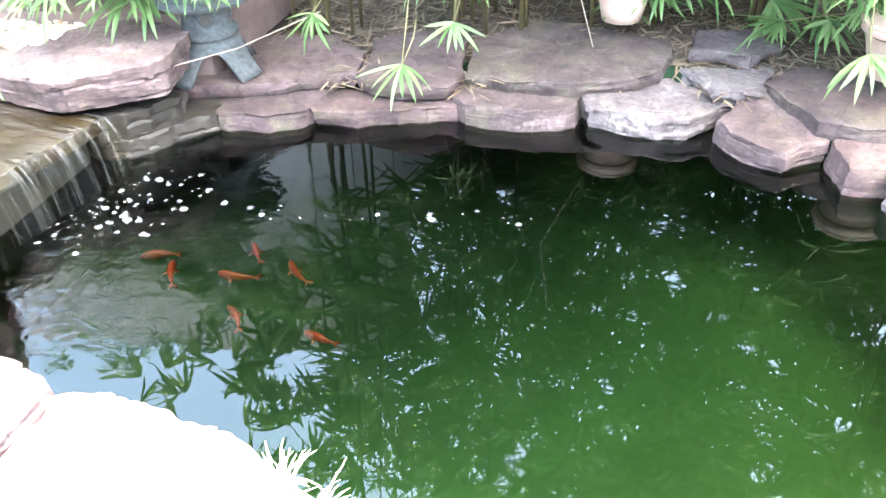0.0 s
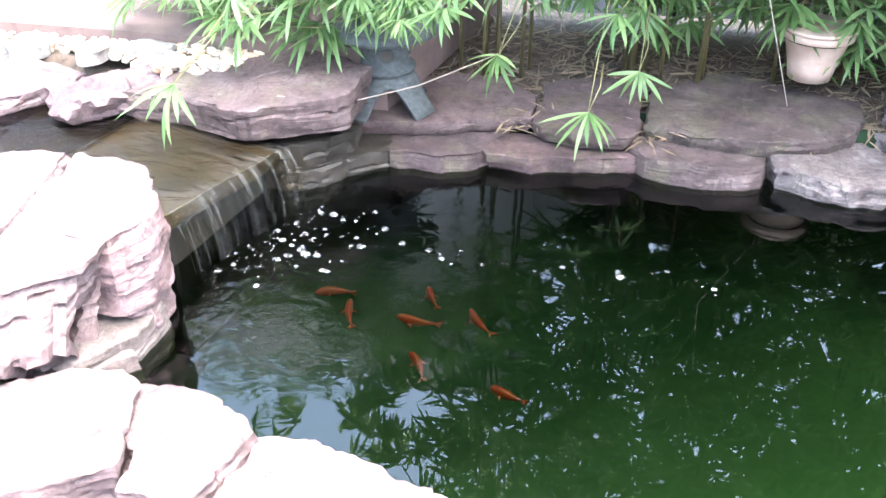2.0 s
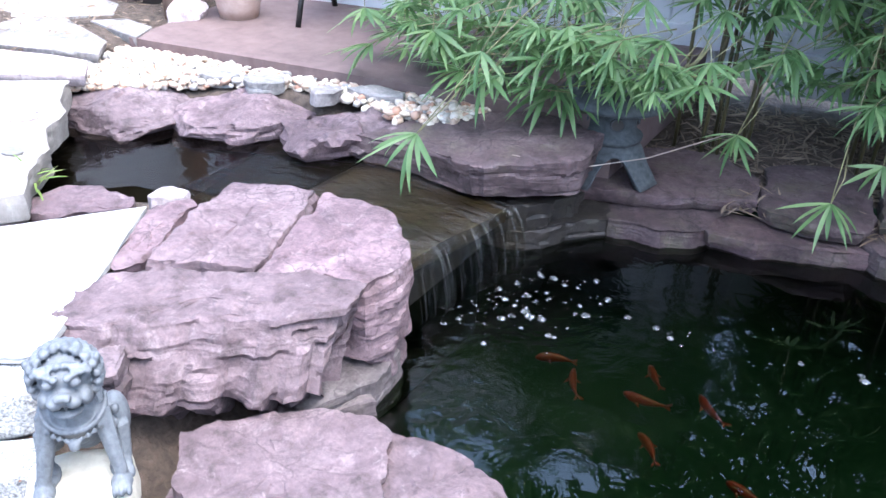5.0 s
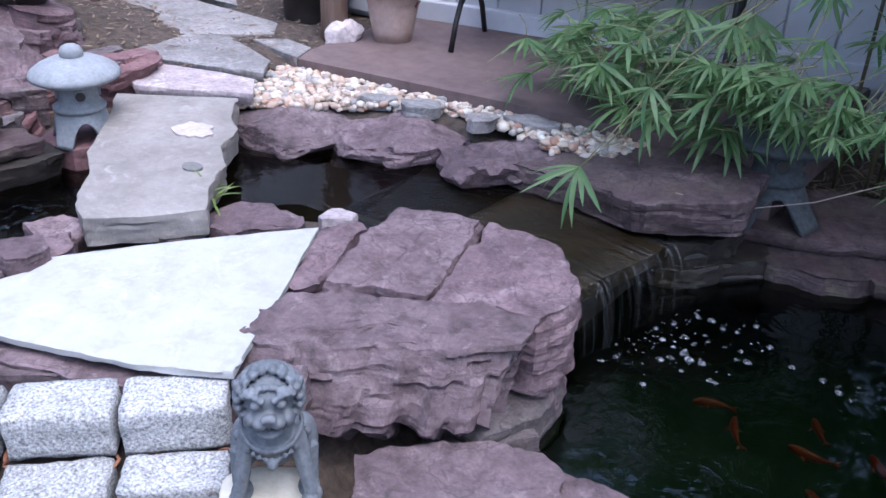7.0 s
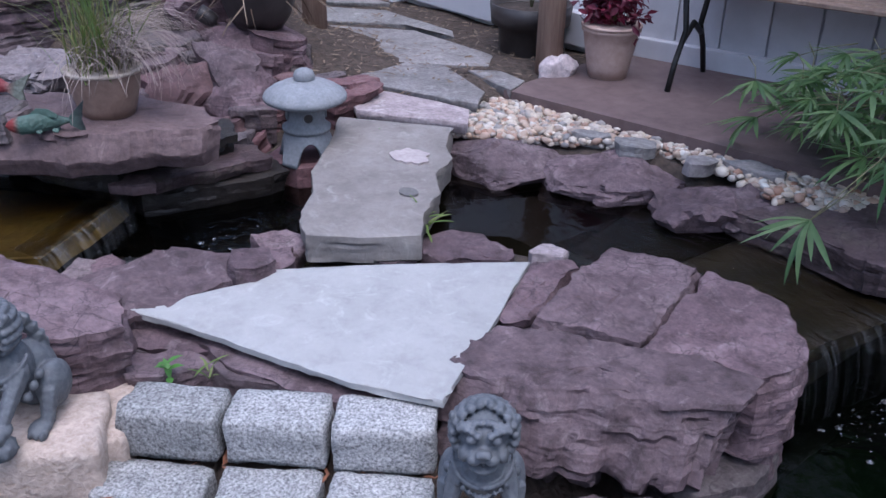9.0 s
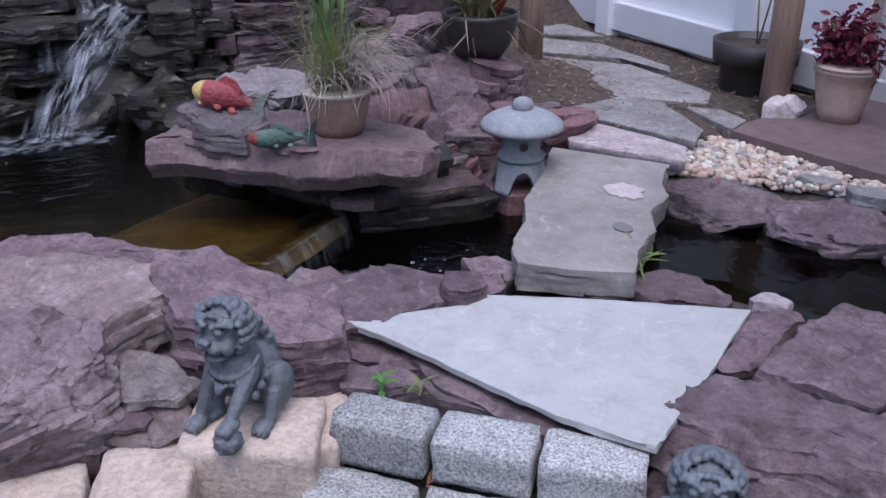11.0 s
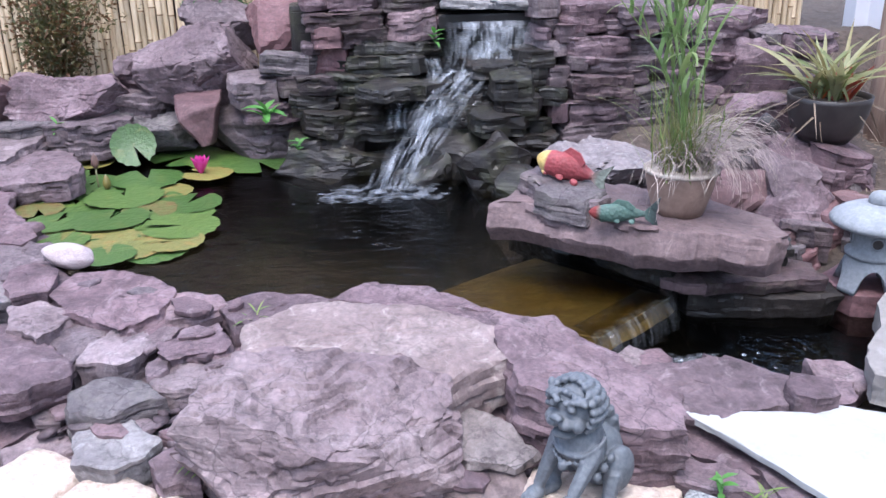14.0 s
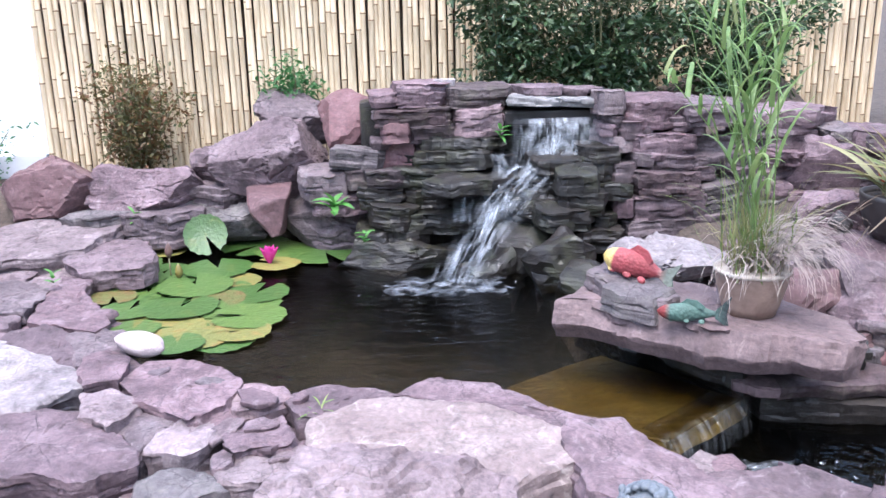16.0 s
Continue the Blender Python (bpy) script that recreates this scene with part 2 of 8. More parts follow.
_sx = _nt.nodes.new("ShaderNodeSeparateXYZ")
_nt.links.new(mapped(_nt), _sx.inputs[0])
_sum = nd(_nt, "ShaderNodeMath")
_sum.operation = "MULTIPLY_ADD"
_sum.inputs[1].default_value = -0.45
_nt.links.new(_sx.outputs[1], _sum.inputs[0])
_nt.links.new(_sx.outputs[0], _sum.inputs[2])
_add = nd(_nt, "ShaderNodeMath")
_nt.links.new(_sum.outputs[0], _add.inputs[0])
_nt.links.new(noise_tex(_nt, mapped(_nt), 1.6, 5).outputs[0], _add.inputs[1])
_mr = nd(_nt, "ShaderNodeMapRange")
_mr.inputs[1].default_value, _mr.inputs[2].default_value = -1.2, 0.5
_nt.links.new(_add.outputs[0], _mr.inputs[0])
_depth_tone = ramp(_nt, _mr.outputs[0], [(0.0, (0.016, 0.030, 0.019)), (0.5, (0.050, 0.086, 0.047)), (1.0, (0.064, 0.098, 0.044))])
_nt.links.new(_depth_tone, _b.inputs["Base Color"])
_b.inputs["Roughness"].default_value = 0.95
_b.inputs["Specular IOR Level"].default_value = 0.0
LINER_D = simple("dark_pond_liner", (0.022, 0.019, 0.014), (0.052, 0.044, 0.032), 6, 0.95, 0.3)
LINER_D.node_tree.nodes["Principled BSDF"].inputs["Specular IOR Level"].default_value = 0.1
GRANITE = simple("granite", (0.05, 0.05, 0.055), (0.62, 0.62, 0.63), 150, 0.9, 0.8, 0.006, var=0.2)
TAN = simple("tan_concrete_block", (0.40, 0.31, 0.25), (0.68, 0.58, 0.50), 60, 0.95, 0.9, 0.012, var=0.08)
CREAM = simple("cream_block", (0.50, 0.46, 0.36), (0.66, 0.62, 0.52), 35, 0.9, 0.5, 0.006)
PATIO = simple("brown_patio", (0.10, 0.068, 0.065), (0.16, 0.115, 0.11), 14, 0.7, 0.2, 0.004)
VINYL = simple("white_vinyl", (0.72, 0.72, 0.76), (0.80, 0.80, 0.83), 3, 0.4, 0.02)
PANEL = simple("grey_white_panel", (0.46, 0.46, 0.49), (0.58, 0.58, 0.61), 5, 0.55, 0.05)
CANE = simple("bamboo_cane", (0.48, 0.36, 0.22), (0.72, 0.61, 0.44), 9, 0.5, 0.2, 0.004, stretch=(4, 4, 0.6), var=0.13)
NODE = simple("cane_node", (0.16, 0.10, 0.05), (0.30, 0.20, 0.11), 30, 0.6, 0.2)
WOOD = simple("weathered_post", (0.22, 0.14, 0.10), (0.40, 0.29, 0.22), 8, 0.8, 0.5, 0.006, stretch=(6, 6, 0.5))
IRON = simple("dark_iron", (0.012, 0.011, 0.011), (0.03, 0.028, 0.027), 40, 0.5, 0.3, 0.002, metal=0.4)
CAST = simple("grey_cast_stone", (0.20, 0.21, 0.225), (0.29, 0.305, 0.325), 90, 0.85, 0.5, 0.004)
LEAD = simple("grey_lion_stone", (0.07, 0.077, 0.087), (0.15, 0.162, 0.177), 22, 0.6, 0.25, 0.003)
TERRA = simple("terracotta", (0.36, 0.25, 0.20), (0.52, 0.40, 0.35), 14, 0.85, 0.3, 0.004)
POTBR = simple("brown_stoneware", (0.19, 0.125, 0.095), (0.33, 0.235, 0.18), 18, 0.6, 0.2, 0.004)
POTDK = simple("dark_pot", (0.022, 0.018, 0.017), (0.05, 0.042, 0.04), 12, 0.45, 0.1)
RIMM = simple("pale_rim", (0.28, 0.22, 0.17), (0.60, 0.53, 0.45), 25, 0.8, 0.5)
# ---- building tools ----
def mesh_of(name, verts, faces, mat, smooth=False):
    me = bpy.data.meshes.new(name)
    me.from_pydata([tuple(v) for v in verts], [], faces)
    for m in mat if isinstance(mat, (list, tuple)) else [mat]:
        me.materials.append(m)
    if smooth:
        me.polygons.foreach_set("use_smooth", [True] * len(me.polygons))
    me.update()
    return me


def bm_mesh(name, bm, mat, smooth=False):
    me = bpy.data.meshes.new(name)
    bm.to_mesh(me)
    bm.free()
    for m in mat if isinstance(mat, (list, tuple)) else [mat]:
        me.materials.append(m)
    if smooth:
        me.polygons.foreach_set("use_smooth", [True] * len(me.polygons))
    return me


def part(name, me, parent, label="", m=None):
    ob = new(name, me)
    ob.parent = parent
    if m is not None:
        ob.matrix_basis = m
    return tagged(ob, label)


def thing(name, m, label, category, group="", kind="", me=None):
    ob = new(name, me)
    ob.matrix_basis = m
    return tagged(ob, label, category, group, kind)


def box(bm, c, s, m=None, bevel=0.0, seg=2):
    g = bmesh.ops.create_cube(bm, size=1)["verts"]
    bmesh.ops.scale(bm, vec=s, verts=g)
    if bevel:
        es = list({e for v in g for e in v.link_edges})
        g = list({v for f in bmesh.ops.bevel(bm, geom=es, offset=bevel, segments=seg, affect="EDGES", profile=0.6)["faces"] for v in f.verts} | {v for v in g if v.is_valid})
    bmesh.ops.transform(bm, matrix=(m or Matrix()) @ Matrix.Translation(c), verts=g)
    return g


def lathe(prof, n=32, wob=0.0):
    """A turned form from (radius, height) pairs."""
    verts, faces = [], []
    for i, (r, z) in enumerate(prof):
        for k in range(n):
            a = 2 * math.pi * k / n
            rr = r * (1 + wob * noise.noise((math.cos(a) * 2, math.sin(a) * 2, z * 6)))
            verts.append((rr * math.cos(a), rr * math.sin(a), z))
    for i in range(len(prof) - 1):
        for k in range(n):
            a, b = i * n + k, i * n + (k + 1) % n
            faces.append((a, b, b + n, a + n))
    faces.append(tuple(range(n))[::-1])
    faces.append(tuple(range((len(prof) - 1) * n, len(prof) * n)))
    return verts, faces


def tube(pts, radii, n=8):
    """A tapered tube along points."""
    verts, faces = [], []
    pts = [Vector(p) for p in pts]
    for i, p in enumerate(pts):
        d = (pts[min(i + 1, len(pts) - 1)] - pts[max(i - 1, 0)]).normalized()
        u = d.orthogonal().normalized() if i == 0 else (u - d * u.dot(d)).normalized()
        w = d.cross(u)
        r = radii[i] if isinstance(radii, (list, tuple)) else radii
        for k in range(n):
            a = 2 * math.pi * k / n
            verts.append(p + u * (r * math.cos(a)) + w * (r * math.sin(a)))
    for i in range(len(pts) - 1):
        for k in range(n):
            a, b = i * n + k, i * n + (k + 1) % n
            faces.append((a, b, b + n, a + n))
    faces.append(tuple(range(n))[::-1])
    faces.append(tuple(range((len(pts) - 1) * n, len(pts) * n)))
    return verts, faces


class Heap:
    """Collects many small forms into one mesh."""

    def __init__(self):
        self.v, self.f = [], []

    def add(self, vf, m=None):
        o = len(self.v)
        self.v += [(m @ Vector(p)) if m is not None else Vector(p) for p in vf[0]]
        self.f += [tuple(i + o for i in f) for f in vf[1]]

    def mesh(self, name, mat, smooth=False):
        return mesh_of(name, self.v, self.f, mat, smooth)


def angular(L, W, rng):
    """A blunt polygon of five to seven corners, about L by W."""
    k = rng.randint(5, 7)
    a0 = rng.uniform(0, 6.283)
    cor = []
    for i in range(k):
        a = a0 + 2 * math.pi * (i + rng.uniform(-0.3, 0.3)) / k
        c, s = math.cos(a), math.sin(a)
        r = rng.uniform(0.86, 1.12) / (abs(c) ** 4 + abs(s) ** 4) ** 0.25
        cor.append((r * c * L / 2, r * s * W / 2))
    return cor


def along(cor, n):
    cor = [Vector((x, y, 0)) for x, y in cor]
    seg = [(cor[i], cor[(i + 1) % len(cor)]) for i in range(len(cor))]
    tot = sum((b - a).length for a, b in seg)
    pts = []
    for a, b in seg:
        m = max(1, round(n * (b - a).length / tot))
        pts += [a.lerp(b, j / m) for j in range(m)]
    return pts


def stone_mesh(L, W, H, rng, mat, rough=1.0, outline=None, flat=1.0, dip=(0, 0), lean=(0.0, 0.0), sheet=0.032, tuck=(0.0, 0.0)):
    """A block of cleaved slate in one skin: its top at z = 0 with broken sheets, its sides split along the bedding into ledges that come and go."""
    cor = [Vector((p[0], p[1], 0)) for p in (outline or angular(L, W, rng))]
    calm = flat < 0.45
    span = sum((a - b).length for a, b in zip(cor, cor[1:] + cor[:1]))
    size = min(max(p.x for p in cor) - min(p.x for p in cor), max(p.y for p in cor) - min(p.y for p in cor))
    # break each side at random, a few times over
    jag = 0.16 if calm else 1.0
    for level in range(3):
        nxt = []
        for a, b in zip(cor, cor[1:] + cor[:1]):
            e = b - a
            if e.length < 0.03:
                nxt.append(a)
                continue
            nxt += [a, a.lerp(b, rng.uniform(0.36, 0.64)) + Vector((e.y, -e.x, 0)) * rng.uniform(-0.085, 0.075) * jag]
        cor = nxt
    ring = along([(p.x, p.y) for p in cor], int(max(30, min(150, span / 0.013))))
    n = len(ring)
    cen = sum(ring, Vector()) / n
    out = []
    for k in range(n):
        t = (ring[(k + 2) % n] - ring[k - 2]).normalized()
        out.append(Vector((t.y, -t.x, 0)))
    o = Vector((rng.uniform(0, 50), rng.uniform(0, 50), rng.uniform(0, 50)))
    amp = min(0.017, 0.065 * size) * (0.3 if calm else 1.0) * min(rough, 1.4)
    push = Vector((lean[0], lean[1], 0))
    far = push.length
    way = push.normalized() if far else push
    pull = Vector((tuck[0], tuck[1], 0))
    under = rng.uniform(0.0, 0.10)
    bed = Vector((rng.uniform(-0.12, 0.12), rng.uniform(-0.12, 0.12), 0))
    tall = 0.0 if calm else min(0.011, 0.05 * size, 0.12 * H) * min(rough, 1.2)

    def lift(p):
        q = p + o
        a = noise.noise(q * (1.1 / max(size, 0.12)))
        b = noise.noise(q * 13)
        steps = math.floor((a + 0.35 * b + 0.22 * noise.noise(q * 31)) * 3.4) / 3.4
        return dip[0] * p.x + dip[1] * p.y + tall * 1.6 * steps + min(1.0, 0.25 + flat) * min(1.0, size / 0.2) * (0.004 * a + 0.0025 * b + 0.0012 * noise.noise(q * 45))

    verts, faces = [Vector((cen.x, cen.y, lift(cen)))], []
    rings = 9 if size > 0.12 else 6
    for i in range(1, rings + 1):
        f = (i / rings) ** 0.8
        for k, p in enumerate(ring):
            q = cen.lerp(p, f) if i < rings else p - out[k] * (0.003 + 0.35 * amp * max(0.0, 0.5 + noise.noise((p + o) * 16)))
            verts.append(Vector((q.x, q.y, lift(q) - (0.0 if i < rings else 0.0015))))
    rows = max(4, min(26, int(H / 0.0085)))
    for i in range(rows):
        dz = 0.004 + (H - 0.004) * i / (rows - 1)
        k = dz / H
        sweep = far * (k / 0.6 if k < 0.6 else 1 - 0.8 * (k - 0.6) / 0.4)
        for m, p in enumerate(ring):
            q = p + o
            warp = 0.40 * noise.noise(q * 3.5) + 0.16 * noise.noise(q * 15)
            lay = (dz + bed.dot(p)) / sheet + warp
            li = math.floor(lay)
            d = amp * 1.05 * noise.noise(Vector((q.x * 4.2, q.y * 4.2, li * 5.71))) + amp * 0.5 * noise.noise(Vector((q.x * 14, q.y * 14, li * 2.3)))
            d += amp * 0.3 * noise.noise(Vector((q.x * 40, q.y * 40, dz * 60)))
            d += amp * 0.85 * math.floor(2.6 * noise.noise(Vector((q.x * 7, q.y * 7, math.floor(lay / 3) * 3.3)))) / 2.6
            if lay - li < 0.16 and noise.noise(Vector((q.x * 3, q.y * 3, li * 1.9))) > 0.0:
                d += amp * 0.5
            d += dz * (0.30 * noise.noise(q * 2.1) + 0.14 * noise.noise(q * 8)) * (0.0 if calm else 1.0)
            d += under * size * max(0.0, k - 0.35) ** 1.4
            d = max(d, -0.8 * amp - 0.12 * dz) + k ** 1.3 * max(0.0, out[m].dot(pull))
            w = max(0.0, out[m].dot(way)) if far else 0.0
            q = p - out[m] * d + way * (sweep * w)
            verts.append(Vector((q.x, q.y, lift(p) * (1 - 0.6 * k) - dz + (0.004 * noise.noise(Vector((q.x * 22, q.y * 22, i))) if 0 < i < rows - 1 else 0.0))))
    total = rings + rows
    for k in range(n):
        faces.append((0, 1 + k, 1 + (k + 1) % n))
    for i in range(total - 1):
        a = 1 + i * n
        for k in range(n):
            faces.append((a + k, a + n + k, a + n + (k + 1) % n, a + (k + 1) % n))
    faces.append(tuple(1 + (total - 1) * n + k for k in range(n))[::-1])
    me = mesh_of("stone", verts, faces, mat)
    me.polygons.foreach_set("use_smooth", [True] * len(me.polygons))
    me.set_sharp_from_angle(angle=radians(27))
    return me


def ico_arrays(sub):
    bm = bmesh.new()
    bmesh.ops.create_icosphere(bm, subdivisions=sub, radius=1)
    v = np.array([tuple(x.co) for x in bm.verts])
    f = [tuple(x.index for x in g.verts) for g in bm.faces]
    bm.free()
    return v, f


ICO = {k: ico_arrays(k) for k in (3, 4, 5, 6)}


def rock_mesh(L, W, H, rng, mat, rough=1.0, flat=1.0, dip=(0, 0), sub=4, tops=None):
    """A broken slab or boulder: a blunt block cut by random planes, then layered and chipped. Its top lies at z = 0."""
    base, faces = ICO[sub]
    pw = 7.0 if rough < 1.3 else 4.5
    v = base * ((np.abs(base) ** pw).sum(1) ** (-1 / pw))[:, None]
    cuts = []
    k = rng.randint(7, 9)
    a0 = rng.uniform(0, 6.28)
    for i in range(k):
        az = a0 + 6.283 * (i + rng.uniform(-0.35, 0.35)) / k
        el = radians(rng.uniform(-28, 30))
        cuts.append((az, el, rng.uniform(0.74, 1.04)))
    for i in range(rng.randint(3, 5) if tops is None else tops):
        cuts.append((rng.uniform(0, 6.28), radians(rng.uniform(35, 75)), rng.uniform(0.78, 1.06)))
    for i in range(3):
        cuts.append((rng.uniform(0, 6.28), radians(rng.uniform(-65, -30)), rng.uniform(0.75, 1.0)))
    for az, el, d in cuts:
        n = np.array((math.cos(az) * math.cos(el), math.sin(az) * math.cos(el), math.sin(el)))
        s = v @ n - d
        v = v - np.where(s > 0, s, 0)[:, None] * n * 1.0
    lo, hi = v.min(0), v.max(0)
    v = (v - (lo + hi) / 2) / (hi - lo) * np.array((L, W, H))
    o = Vector((rng.uniform(0, 90), rng.uniform(0, 90), rng.uniform(0, 90)))
    size = min(L, W)
    step_h = max(0.016, min(0.036, H / 5))
    ledge = [rng.uniform(-1, 1) for _ in range(40)]
    chip = min(0.013, 0.05 * size) * (1.0 if rough < 1.3 else 1.2)
    amp = min(0.014, 0.05 * size) * (1.0 if rough < 1.3 else 0.4)
    squash = 2.6 if rough < 1.3 else 1.3
    out = []
    for x, y, z in v:
        q = Vector((x, y, z)) + o
        big = noise.noise(q * (1.6 / max(size, 0.12)))
        mid = noise.noise(q * 11)
        fine = noise.noise(q * 37)
        side = min(1.0, max(abs(x) / (L / 2), abs(y) / (W / 2))) ** 3
        up = max(0.0, z / (H / 2)) ** 2
        lay = ledge[int(math.floor(z / step_h + 1.0 * mid + 20)) % 40]
        # blocks broken loose along joints: each cell stands a little in or out
        w = Vector((q.x * 9 + 0.7 * mid, q.y * 9 + 0.7 * big, q.z * 9 * squash + 0.5 * mid))
        d, near = noise.voronoi(w)
        cell = noise.noise(near[0] * 3.7)
        groove = max(0.0, 1 - (d[1] - d[0]) / 0.10)
        push = side * (amp * lay + chip * cell * 1.6 - chip * 0.9 * groove) + 0.0035 * fine + 0.006 * mid
        r = max(1e-4, math.hypot(x, y))
        rad = 1 + 0.02 * big * rough + push / max(r, 0.25 * size)
        terr = math.floor((big * 1.3 + 0.5 * mid + 0.5) * 3) / 3 - 0.3
        zz = z + up * flat * (0.26 * min(H, 0.13) * terr * min(rough, 1.3) + chip * (0.7 * cell - 0.6 * groove) + 0.0025 * fine) + flat * 0.03 * H * big * rough
        zz += (dip[0] * x + dip[1] * y) * (0.5 + z / H)
        out.append((x * rad, y * rad, zz - H / 2))
    me = mesh_of("stone", out, faces, mat, True)
    me.set_sharp_from_angle(angle=radians(24))
    return me


WORDS = {}


def stone(x, y, z, L, W, H, yaw, mat=None, rough=1.0, name="", tx=0.0, ty=0.0, label="", group="stones round the ponds", outline=None, flat=1.0, category="stone", dip=(0, 0), parent=None, tops=None, lean=(0.0, 0.0), sheet=0.032, tuck=(0.0, 0.0)):
    mat = mat or SLATE
    if outline or (H <= 0.17 and rough < 1.3):
        me = stone_mesh(L * 1.05, W * 1.05, H, random.Random(round(x * 97) * 1000 + round(y * 89) + round(z * 53)), mat, rough, outline, flat, dip, lean, sheet, tuck)
    else:
        me = rock_mesh(L * 1.07, W * 1.10, H, random.Random(round(x * 97) * 1000 + round(y * 89)), mat, rough, flat, dip, 6 if L > 0.57 else 5 if L > 0.36 else 4 if L > 0.12 else 3, tops)
    if parent is not None:
        return part("stone", me, parent, "", pose(x, y, z, tx, ty, yaw))
    ob = thing(name or "stone", pose(x, y, z, tx, ty, yaw), label or WORDS.get(mat.name, "purple layered slate stone at the pond edge"), category, group, "", me)
    return ob


WORDS.update({
    "purple_slate": "purple layered slate stone laid at the pond edge",
    "grey_slate": "dark grey weathered slate stone with some moss",
    "red_slate": "reddish angular slate boulder beside the pond",
    "pink_slate": "pale pinkish weathered slate stone by the water",
    "pale_stone": "pale grey weathered stone among the purple slate",
    "wet_mossy_slate": "dark wet mossy slate stone under the waterfall",
    "grey_flagstone": "grey flat flagstone of the garden path",
    "white_quartz": "white rounded quartz stone at the water's edge",
})
# ---- ground and water ----
Z_LOW, Z_STR, Z_UP, Z_PATIO = -0.14, 0.068, 0.185, 0.23
LOW = [(-1.56, 2.2), (-1.60, 2.7), (-1.58, 3.1), (-1.30, 3.50), (-0.8, 3.66), (-0.3, 3.80), (0.1, 3.86), (0.5, 3.90), (0.95, 3.74), (1.35, 3.55), (1.6, 2.9), (1.6, 2.2), (1.2, 1.6), (0.5, 1.4), (-0.25, 1.45), (-0.85, 1.72), (-1.32, 1.92)]
STREAM = [(-2.95, 1.2), (-3.2, 1.42), (-3.4, 1.7), (-3.2, 2.1), (-2.9, 2.56), (-2.62, 2.82), (-2.34, 3.03), (-2.0, 3.02), (-1.93, 2.98), (-1.96, 2.6), (-2.1, 2.36), (-2.42, 2.32), (-2.6, 2.15), (-2.66, 1.75), (-2.75, 1.45)]
UPPER = [(-3.55, -0.3), (-3.25, 0.0), (-3.2, 0.65), (-2.96, 1.03), (-3.19, 1.34), (-3.55, 1.25), (-3.95, 1.05), (-4.5, 1.05), (-4.95, 0.8), (-5.3, 0.3), (-5.35, -0.4), (-5.3, -1.0), (-4.3, -0.95), (-3.85, -0.75)]


def inside(p, poly):
    x, y = p
    hit = False
    for (x0, y0), (x1, y1) in zip(poly, poly[1:] + poly[:1]):
        if (y0 > y) != (y1 > y) and x < x0 + (y - y0) * (x1 - x0) / (y1 - y0):
            hit = not hit
    return hit


def gap(p, poly):
    """Distance to the shore, negative inside."""
    best = 9e9
    for (x0, y0), (x1, y1) in zip(poly, poly[1:] + poly[:1]):
        dx, dy = x1 - x0, y1 - y0
        k = max(0, min(1, ((p[0] - x0) * dx + (p[1] - y0) * dy) / (dx * dx + dy * dy)))
        best = min(best, math.hypot(p[0] - x0 - k * dx, p[1] - y0 - k * dy))
    return -best if inside(p, poly) else best


def ease(a, b, v):
    t = max(0.0, min(1.0, (v - a) / (b - a)))
    return t * t * (3 - 2 * t)


def land(x, y):
    h = 0.07
    h += 0.158 * ease(-2.9, -3.45, x) * ease(1.9, 2.6, y)  # path
    h += 0.09 * ease(-1.9, -2.4, x) * ease(-3.5, -2.9, x) * ease(2.7, 3.0, y)
    h += 0.04 * ease(-1.6, -1.2, x) * ease(3.9, 4.3, y)
    h += 0.36 * ease(-5.0, -5.8, x)  # bank below the fence
    h += 0.25 * ease(-3.5, -4.6, x) * ease(1.3, 1.8, y) * ease(3.2, 2.4, y)
    h += 0.10 * ease(-5.05, -5.25, x) * ease(0.0, 0.3, y) * ease(3.0, 2.6, y)
    h += 0.08 * ease(-4.35, -4.8, x) * ease(1.3, 1.5, y) * ease(2.9, 2.5, y)
    # paved corner where one stands
    s = (x + 2.0) * 0.69 + (y - 1.25) * -0.72
    h = h + (-0.02 - h) * ease(-0.05, 0.1, s) * ease(-2.45, -2.2, x) * ease(1.9, 1.4, y)
    h = h - 0.24 * ease(-1.85, -1.5, x) * ease(2.6, 2.2, y) * ease(1.35, 1.6, y)
    h = h - 0.115 * ease(-1.9, -1.2, x) * ease(2.6, 3.3, y)
    h = h - 0.14 * ease(-2.12, -2.0, x) * ease(-1.35, -1.5, x) * ease(2.40, 2.48, y) * ease(3.06, 2.98, y)
    h += 0.02 * noise.noise((x * 3, y * 3, 0)) + 0.008 * noise.noise((x * 11, y * 11, 4))
    for poly, deep in ((LOW, -0.55), (STREAM, -0.3), (UPPER, -0.3)):
        g = gap((x, y), poly)
        if g < 0.06:
            h = min(h, h + (deep - h) * ease(0.06, -0.10, g))
    return h


NX, NY, CELL = 190, 160, 0.05
gx = [-7.0 + i * CELL for i in range(NX)]
gy = [-2.6 + j * CELL for j in range(NY)]
gv = [(x, y, land(x, y)) for y in gy for x in gx]
gf = [(j * NX + i, j * NX + i + 1, (j + 1) * NX + i + 1, (j + 1) * NX + i) for j in range(NY - 1) for i in range(NX - 1)]
